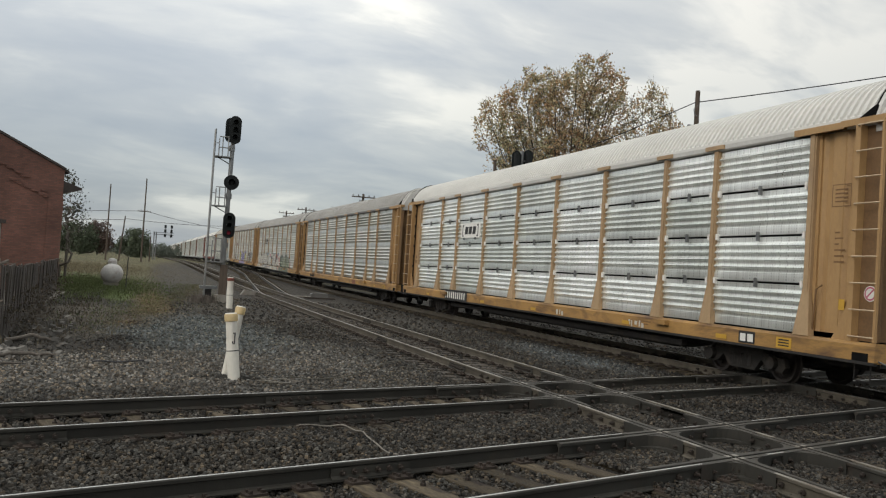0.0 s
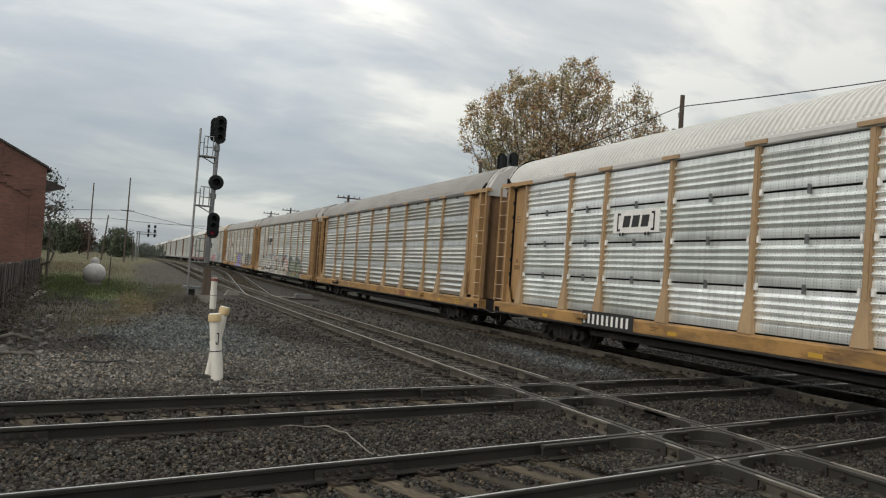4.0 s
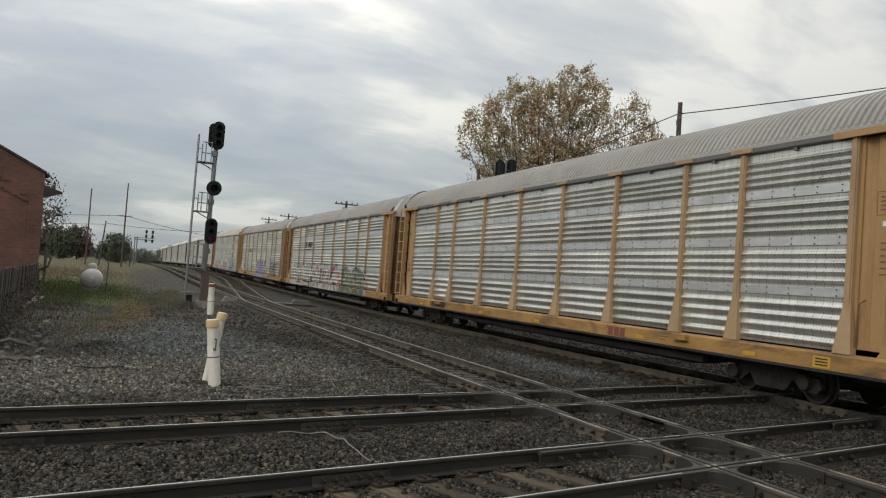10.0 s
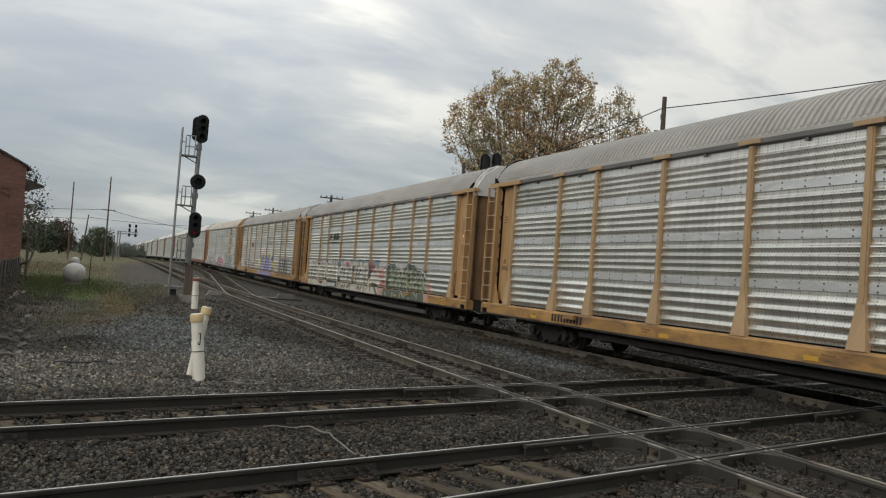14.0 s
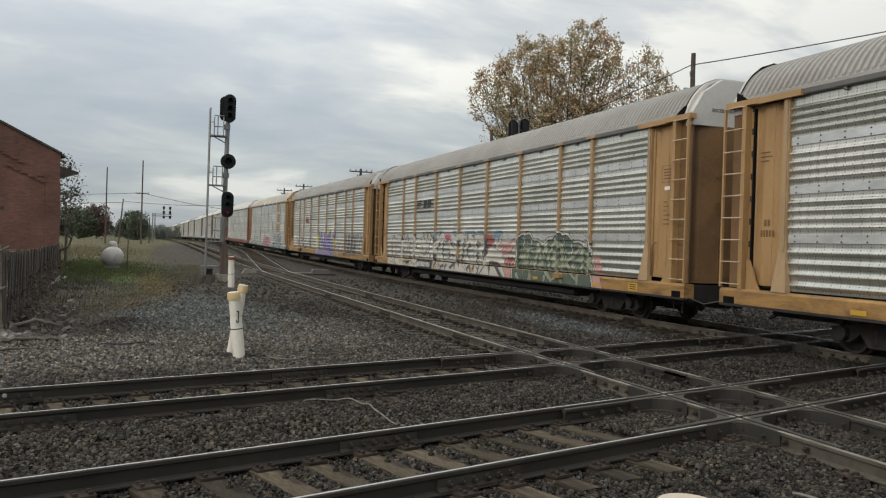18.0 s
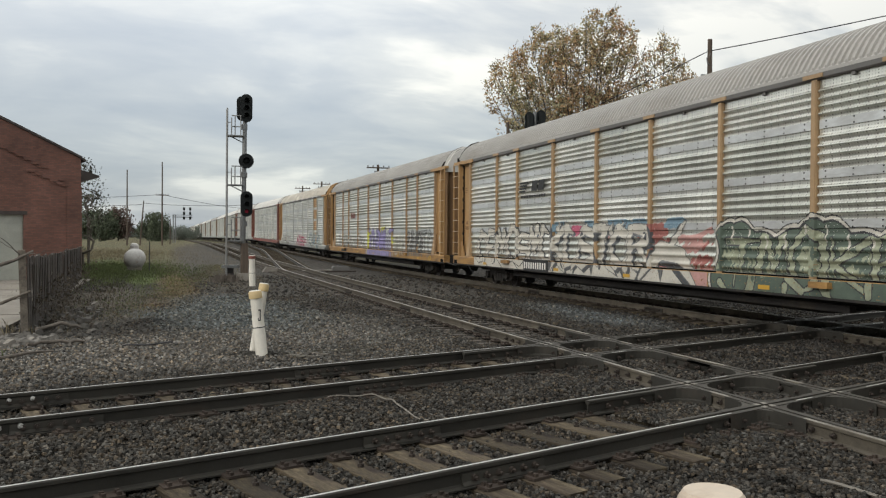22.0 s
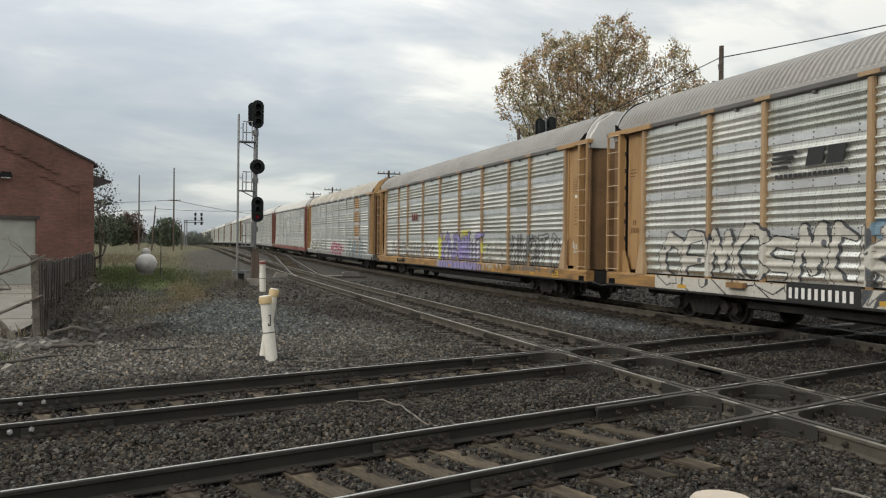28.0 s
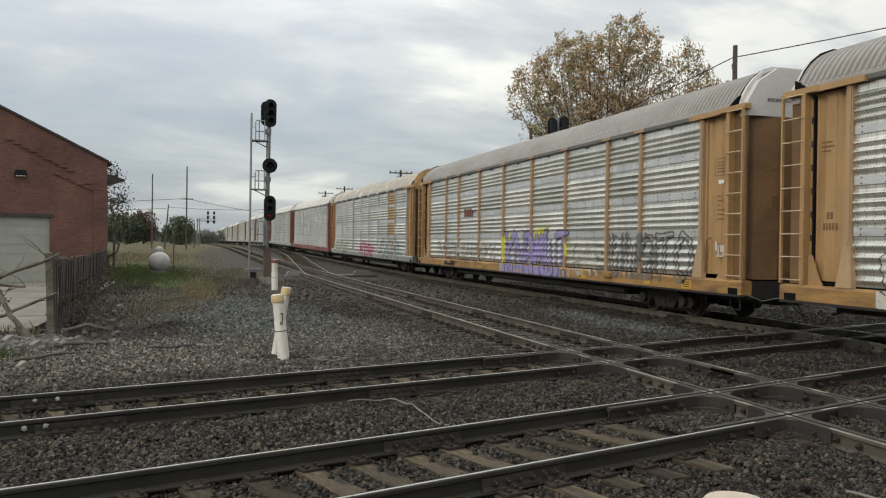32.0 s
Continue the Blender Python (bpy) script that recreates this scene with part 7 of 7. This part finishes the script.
def white_piece():
    outline = piece(4, 25.7, 7.0, 0.86, 1.42, ("ring", "arch", "peak", "ring", "snake", "peak", "hook"), WHITE, BLACK, SLATE, 0.125, 0.026, (0.08, 0.02), (), 1.22, 0, 0.93)
    bold = piece(6, 18.9, 6.0, 0.92, 1.40, ("kick", "hook", "snake", "bar", "ring", "bowl"), WHITE, GREY, SLATE, 0.135, 0.03, (0.14, -0.07), (), 1.18, 2, 0.86)

    def colours(y, z):
        u = 25.9 - y
        out = np.full(y.shape, -1)
        sill = (z < SILL1) & (u > 0.25) & (u < 15.0)
        out[sill] = WHITE
        # dark spikes reach down over the white sill
        tooth = np.abs(((u * 0.62 + 0.22 * np.sin(1.3 * u)) % 1.0) - 0.5)
        out[sill & (u > 7.2) & (tooth < 0.11 * (z - 0.72) / 0.36)] = SLATE
        out[sill & (u > 7.2) & (tooth < 0.06 * (z - 0.78) / 0.36)] = GREY
        out[sill & (u < 7.4) & (np.abs(np.sin(2.1 * u + 3.5 * z)) < 0.07)] = BLACK
        # coloured auras above the bolder letters
        for a, b, r, m in ((7.9, 2.22, 0.34, TEAL), (9.0, 2.12, 0.26, RED), (9.9, 2.3, 0.22, TEAL), (11.6, 2.25, 0.42, TEAL), (12.7, 2.2, 0.3, TEAL), (13.3, 2.0, 0.45, RUSTY), (11.0, 2.05, 0.3, PINK), (14.4, 2.25, 0.25, TEAL)):
            near = np.hypot((u - a) * 0.62, (z - b) * 1.5) + 0.06 * drift(y, z, 5, 7, 11)
            out[near < r] = m
        for layer in (outline(y, z), bold(y, z)):
            out = np.where(layer >= 0, layer, out)
        # one long arrow sweeping up at the end of the letters
        sweep = [((12.9, 0.80), (13.7, 1.55), 0.05, 0.24), ((13.7, 1.55), (14.6, 1.45), 0.24, 0.20), ((14.6, 1.45), (15.4, 0.72), 0.20, 0.06), ((14.1, 1.6), (14.75, 2.25), 0.10, 0.05)]
        d = near_strokes(u, z, sweep)
        out[near_strokes(u + 0.12, z + 0.10, sweep) < 0.05] = SLATE
        out[d < 0.03] = GREY
        out[d < 0] = WHITE
        haze = (out < 0) & (u > 13.0) & (z < 2.1 + 0.15 * np.sin(2 * u)) & (drift(y, z, 3.0, 4.0, 19) > -0.15)
        out[haze] = np.where(drift(y, z, 1.2, 2.2, 5)[haze] > 0.35, RUSTY, PINK)
        return out
    return colours


def green_piece():
    base = piece(9, 9.65, 5.3, 0.70, 1.42, ("bar", "peak", "ring", "kick", "bowl"), PALE, BLACK, GREEN, 0.085, 0.03, (0.12, -0.06), (), 1.15, 1)

    def colours(y, z):
        u = 9.9 - y
        top = 2.05 + 0.16 * np.sin(2.4 * u) + 0.10 * np.abs(np.sin(4.6 * u)) - 0.25 * np.clip(0.6 - u, 0, 1)
        inner = np.minimum(np.minimum(u - 0.12 - 0.10 * np.sin(5 * z), 5.6 - 0.35 * (z - 0.6) - u), top - z)
        out = np.full(u.shape, -1)
        out[inner > -0.10] = BLACK
        out[inner > -0.075] = WHITE
        out[inner > -0.005] = BLACK
        inside = inner > 0.035
        out[inside] = GREEN
        faded = inside & (z > 1.12 + 0.1 * np.sin(3 * u)) & (z < 1.72) & (np.sin(6.1 * u + 2 * z) + np.sin(17 * z + 3 * u) + 0.7 * np.sin(43 * u) > -0.5)
        out[faded] = PALE
        b = base(y, z)
        out = np.where(inside & (b >= 0), b, out)
        drip = inside & (np.sin(11 * u + 1) > 0.95) & (z > top - 0.34 + 0.1 * np.sin(7 * u)) & (z < top - 0.08)
        out[drip] = WHITE
        tail = (u > 5.3) & (u < 6.2 - 0.5 * (z - 0.6)) & (z < 1.6) & (z > 0.66)
        out[tail & (out < 0)] = PINK
        return out
    return colours


def lilac_piece():
    base = piece(15, 15.4, 5.8, 0.66, 1.75, ("kick", "zig", "arch", "peak", "trident", "bar"), LILAC, BLACK, SLATE, 0.12, 0.03, (0.07, -0.04), (LIME,), 1.0, 1, 0.92)

    def colours(y, z):
        out = base(y, z)
        u = 15.9 - y
        lime = (out < 0) & (u > 0) & (u < 6.3) & (z < 1.9 + 0.15 * np.sin(3 * u)) & (np.sin(2.1 * u + 0.4 * z) > 0.93)
        out[lime] = LIME
        low = (out < 0) & (z < 1.05) & (u > 0.2) & (u < 6.1)
        out[low] = LILAC
        out[low & (np.abs(np.sin(3.7 * u + 2 * z)) < 0.09)] = BLACK
        return out
    return colours


def grey_piece():
    base = piece(23, 6.6, 4.4, 0.8, 1.5, 5, -1, GREY, BLACK, 0.05, 0.06, (0.04, -0.05))

    def colours(y, z):
        out = base(y, z)
        out[(out == -1) & (z < 2.2) & (y < 6.6) & (y > 3.9) & (np.sin(23 * y) > -0.2) & (np.sin(7 * y + 3 * z) > -0.3)] = GREY
        return out
    return colours


paint_layer(train[2], 10.0, 25.9, 0.745, 2.4, white_piece(), PAINTS, "white and black graffiti letters")
paint_layer(train[2], 3.6, 9.98, 0.745, 2.45, green_piece(), PAINTS, "dark green graffiti with a white edge")
paint_layer(train[3], 9.3, 16.0, 0.745, 2.45, lilac_piece(), PAINTS, "lilac and lime graffiti letters")
paint_layer(train[3], 6.95, 9.28, 0.75, 2.05, piece(31, 9.2, 2.1, 0.78, 1.2, 4, -1, WHITE, BLACK, 0.02, 0.035, (0.03, -0.04)), PAINTS, "thin white graffiti letters")
paint_layer(train[3], 2.0, 6.7, 0.9, 2.4, grey_piece(), PAINTS, "dark grey graffiti letters")
paint_layer(train[3], 16.2, 25.5, 1.1, 2.0, piece(37, 25.3, 8.8, 1.12, 0.8, 14, WHITE, GREY, -1, 0.035, 0.03, (0, 0), (WHITE,)), PAINTS, "faint white scribbles")
paint_layer(train[4], 3.2, 9.0, 0.75, 2.4, piece(41, 8.8, 5.4, 0.72, 1.4, 8, TEAL, WHITE, GREEN, 0.05, 0.04), PAINTS, "faded teal and white graffiti")
paint_layer(train[4], 10.5, 15.8, 0.75, 2.0, piece(43, 15.6, 4.8, 0.75, 1.1, 7, RED, RED, -1, 0.05, 0.02), PAINTS, "faded magenta graffiti")
paint_layer(train[4], 20.5, 26.8, 0.75, 2.0, piece(47, 26.5, 5.8, 0.75, 1.1, 6, WHITE, GREY, -1, 0.06, 0.03), PAINTS, "pale faded graffiti")


def decal(car, name, boxes, mat, x, label=""):
    """Thin painted marks on the near side: rows of y (towards the rear), z, width, height; they run towards the front."""
    for y, z, w, h in boxes:
        part(name, Shape().box(x - 0.004, x, y - w, y, z, z + h), mat, car, label)


def slanted(car, name, y, z, w, h, lean, mat, x):
    part(name, Shape().prism([(y, z), (y - w, z), (y - w - lean, z + h), (y - lean, z + h)], x - 0.004, x, "x"), mat, car)


def numbers(car, y, z, count, mat, size=0.17, gap=0.055, back=None):
    """A car's running number, kept as plain bars."""
    wide = count * (size * 0.62 + gap)
    if back:
        part("number_board", Shape().box(-1.590, -1.577, y - wide - 0.08, y + 0.08, z - 0.07, z + size + 0.11), back, car)
    for k in range(count):
        a = y - k * (size * 0.62 + gap)
        part("number_bar", Shape().box(-1.595, -1.577, a - size * 0.44, a, z, z + size * 1.1), mat, car)


SIDE = -1.479
for k, car in enumerate(train[:4]):
    # stencilled data panel, label and white card on the front corner screen
    x = -1.3685
    for r in range(4):
        decal(car, "stencil_line", [(1.28, 3.86 - 0.075 * r, 0.30, 0.028)], M_decal_brown, x)
    part("stencil_frame", Shape().box(x - 0.003, x, 0.90, 1.36, 3.96, 3.975).box(x - 0.003, x, 0.90, 1.36, 3.55, 3.565).box(x - 0.003, x, 0.90, 0.912, 3.565, 3.96).box(x - 0.003, x, 1.348, 1.36, 3.565, 3.96), M_decal_brown, car)
    if k:
        decal(car, "card", [(1.22, 3.36, 0.22, 0.09)], M_decal_white, x)
    for r, w in enumerate((0.12, 0.2, 0.1, 0.26, 0.22, 0.24)):
        decal(car, "stencil_line", [(1.24, 3.05 - 0.11 * r, w, 0.03)], M_decal_brown, x)
    label = part("warning_label", Shape().box(-1.582, -1.577, 2.0, 2.42, 0.78, 0.99), M_decal_yellow, car, "yellow warning label")
    for r in range(3):
        part("label_line", Shape().box(-1.585, -1.582, 2.06, 2.36, 0.82 + 0.055 * r, 0.845 + 0.055 * r), M_decal_black, label)
    for y in (7.2, 13.4, 18.9):
        for r, w in enumerate((0.34, 0.22)):
            decal(car, "stencil_line", [(y, 0.92 - 0.07 * r, w, 0.03)], M_decal_brown, -1.577)
    # reflective strips
    for y in (4.3, 8.2, 13.8, 18.2, 24.6):
        decal(car, "reflector", [(y, 0.80, 0.36, 0.09)], M_decal_yellow, -1.586)
    for end in (0, 1):
        yc = CAR - 1.1 if end else 0
        if end:
            for r, w in enumerate((0.3, 0.36, 0.26)):
                decal(car, "stencil_line", [(CAR - 0.95, 3.95 - 0.09 * r, w, 0.03)], M_decal_brown, x)
            for r, (w, n) in enumerate(((0.2, 2), (0.42, 5))):
                for q in range(n):
                    a = CAR - 1.02 - q * w / n - (0.1 if r == 0 else 0)
                    part("number_bar", Shape().box(x - 0.004, x, a - w / n * 0.7, a, 2.42 - 0.22 * r, 2.56 - 0.22 * r), M_decal_brown, car)

# bright-panelled car: number board, round label, white panel with a black mark
first = train[0]
numbers(first, 22.1, 0.80, 10, M_decal_white, 0.24, 0.088, M_decal_black)
X = -1.460
part("mark_board", Shape().box(-1.459, -1.41, 18.98, 21.08, 3.27, 3.86, 0, 0.004), M_decal_white, first, "white painted field behind the mark")
for y in (20.85, 19.20):
    d = -1 if y > 20 else 1
    part("mark_bracket", Shape().box(X - 0.004, X, y - 0.03, y + 0.03, 3.32, 3.80).box(X - 0.004, X, min(y, y + d * 0.12), max(y, y + d * 0.12), 3.74, 3.80).box(X - 0.004, X, min(y, y + d * 0.12), max(y, y + d * 0.12), 3.32, 3.38), M_decal_black, first)
for q in range(3):
    a = 20.62 - 0.42 * q
    slanted(first, "mark_block", a, 3.42, 0.32, 0.30, 0.06, M_decal_black, X)
for a in (20.72, 20.58, 19.55, 19.42):
    part("mark_dot", Shape().lathe([(0.05, X - 0.004), (0.05, X)], (0, a, 3.24), "x", 10), M_decal_black, first)
part("symbol_board", Shape().box(-1.582, -1.577, 3.05, 3.55, 0.77, 1.02), M_decal_black, first, "black and white symbol board")
for a in (3.10, 3.33):
    part("symbol", Shape().box(-1.586, -1.582, a, a + 0.17, 0.81, 0.97), M_decal_white, first)
round_label = part("round_label", Shape().lathe([(0.14, -1.405), (0.14, -1.40)], (0, 0.32, 1.95), "x", 18), M_decal_white, first, "round warning label")
part("ban_ring", Shape().lathe([(0.125, -1.409), (0.125, -1.4055)], (0, 0.32, 1.95), "x", 18), M_paint_red, round_label, "red ring")
part("ban_field", Shape().lathe([(0.095, -1.413), (0.095, -1.4095)], (0, 0.32, 1.95), "x", 18), M_decal_white, round_label)
part("ban_bar", Shape().prism([(0.24, 2.01), (0.26, 2.03), (0.40, 1.89), (0.38, 1.87)], -1.417, -1.4135, "x"), M_paint_red, round_label)
decal(first, "label_plate", [(1.30, 1.62, 0.36, 0.20)], M_decal_yellow, -1.362)
decal(first, "spray_tag", [(7.9, 0.80, 0.09, 0.14), (7.76, 0.76, 0.05, 0.16), (7.6, 0.82, 0.12, 0.10), (7.4, 0.78, 0.06, 0.16), (7.28, 0.76, 0.10, 0.12), (12.0, 0.78, 0.1, 0.16), (11.8, 0.80, 0.06, 0.14), (11.66, 0.78, 0.1, 0.12)], M_paint_white, -1.577)
# dull-sheeted car: number and red blocks of the owner's mark
numbers(train[1], 23.3, 0.80, 10, M_decal_black, 0.19, 0.055)
for q in range(3):
    slanted(train[1], "mark_block", 9.5 - 0.28 * q, 0.78, 0.22, 0.22, 0.02, M_red_paint, -1.577)
# graffiti car: number board over the paint, black striped mark higher up
numbers(train[2], 20.55, 0.80, 10, M_decal_white, 0.20, 0.06, M_decal_black)
for q in range(4):
    slanted(train[2], "mark_stripe", 21.2 + 0.02 * q, 3.77 - 0.10 * q, 0.72 - 0.06 * q, 0.065, -0.05, M_decal_black, SIDE)
for q in range(2):
    slanted(train[2], "mark_block", 20.25 - 0.56 * q, 3.48, 0.46, 0.36, 0.09, M_decal_black, SIDE)
for q in range(15):
    part("mark_bar", Shape().box(SIDE - 0.004, SIDE, 21.15 - 0.14 * q - 0.10, 21.15 - 0.14 * q, 3.27, 3.36), M_decal_black, train[2])
for q in range(3):
    slanted(train[3], "mark_block", 20.6 - 0.40 * q, 3.05, 0.30, 0.36, 0.02, M_red_paint, SIDE)
numbers(train[3], 23.3, 0.80, 10, M_decal_black, 0.19, 0.055)
decal(train[3], "spray_tag", [(1.25, 1.75, 0.07, 0.22), (1.15, 1.62, 0.05, 0.26), (1.05, 1.72, 0.09, 0.16), (0.95, 1.64, 0.05, 0.24), (1.2, 1.6, 0.28, 0.04)], M_paint_white, -1.414)


def words(car, text, y_off, z, size, rear=False):
    """Lettering on the end cap, facing forwards."""
    curve = bpy.data.curves.new("lettering", "FONT")
    curve.body, curve.size, curve.extrude, curve.align_x = text, size, 0.002, "CENTER"
    tmp = new("lettering", curve)
    mesh = bpy.data.meshes.new_from_object(tmp.evaluated_get(bpy.context.evaluated_depsgraph_get()))
    bpy.data.objects.remove(tmp)
    mesh.materials.clear()
    mesh.materials.append(M_decal_black)
    ob = new("lettering", mesh)
    ob.parent = car
    ob.matrix_basis = pose(-0.35, y_off, z, 90, 0, 0)
    return ob


for car in train[:5]:
    words(car, "EXCESS HEIGHT CAR", 0.074, 5.20, 0.115)
    for r, w in enumerate((0.6, 0.5, 0.55)):
        part("stencil_line", Shape().box(-0.75, -0.75 + w, 0.054, 0.058, 3.0 - 0.1 * r, 3.03 - 0.1 * r), M_decal_brown, car)
    part("stencil_line", Shape().box(-0.75, 0.1, 0.054, 0.058, 3.62, 3.66), M_decal_brown, car)
# the rear end's door edge shows dark folding hinges
for car in train[:4]:
    part("door_edge", Shape().box(-1.38, -1.34, CAR - 0.78, CAR - 0.64, SILL1 + 0.1, TOP - 0.05), M_gap, car, "dark rubber door edge")
    for k in range(8):
        part("door_hinge", Shape().box(-1.41, -1.38, CAR - 0.745, CAR - 0.69, SILL1 + 0.42 + 0.48 * k, SILL1 + 0.55 + 0.48 * k, 0, 0.01), M_dark, car)
    part("door_rod", Shape().tube([(-1.45, 1.62, SILL1 + 0.12), (-1.45, 1.56, SILL1 + 0.9), (-1.42, 1.45, SILL1 + 0.98)], 0.018, 6), M_brown_end_shaded, car)
# bright zinc bolts on the crossing rails
for c, us in ((CROSS[0] - GAUGE, (0.55, 0.75, 1.55, 1.75)), (CROSS[0], (1.9, 2.15, -2.6))):
    for u in us:
        line = LINES[0]
        v = c - (CROSS[0] - GAUGE / 2)
        b = part("bolt", BOLT, M_bolt_new, tracks[0])
        b.matrix_basis = Matrix.Translation(line.at(u, v - 0.014, -0.075)) @ Matrix.Rotation(line.heading + math.pi, 4, "Z")

# ---- motion ----
TRAVEL = [0.0, 3.22, 6.42, 9.59, 12.72, 15.83, 18.92, 22.0, 25.07, 28.11, 31.11, 34.07, 36.98, 39.86, 42.7, 45.49, 48.26, 50.98, 53.66, 56.27, 58.83, 61.31, 63.72, 66.07, 68.30, 70.45, 72.55, 74.63, 76.67, 78.51, 80.28, 82.0, 83.7]


def travelled(t):
    """Metres that the train has rolled by t seconds: a smooth curve through one value a second."""
    i = min(int(t), len(TRAVEL) - 2)
    f = t - i
    p1, p2 = TRAVEL[i], TRAVEL[i + 1]
    p0 = TRAVEL[i - 1] if i else 2 * p1 - p2
    p3 = TRAVEL[i + 2] if i + 2 < len(TRAVEL) else 2 * p2 - p1
    return p1 + 0.5 * f * (p2 - p0 + f * (2 * p0 - 5 * p1 + 4 * p2 - p3 + f * (3 * (p1 - p2) + p3 - p0)))


def motions():
    for k, car in enumerate(train):
        rows = []
        for i in range(65 if k < 5 else 33):
            t = i * (0.5 if k < 5 else 1.0)
            y = FIRST + PITCH * k - travelled(t)
            z0, z1 = rise(y + 4), rise(y + CAR - 4)
            rows.append((t, pose(TRACK_X, y, (z0 + z1) / 2 - (z1 - z0) * 0.5 * CAR / (CAR - 8), math.degrees(math.atan2(z1 - z0, CAR - 8)), 0, 0)))
        walk(car, rows)
    for wheel in axles:
        at = wheel.location.copy()
        walk(wheel, [(i * 0.16, pose(at.x, at.y, at.z, math.degrees(travelled(i * 0.16) / 0.40), 0, 0)) for i in range(201)])


motions()
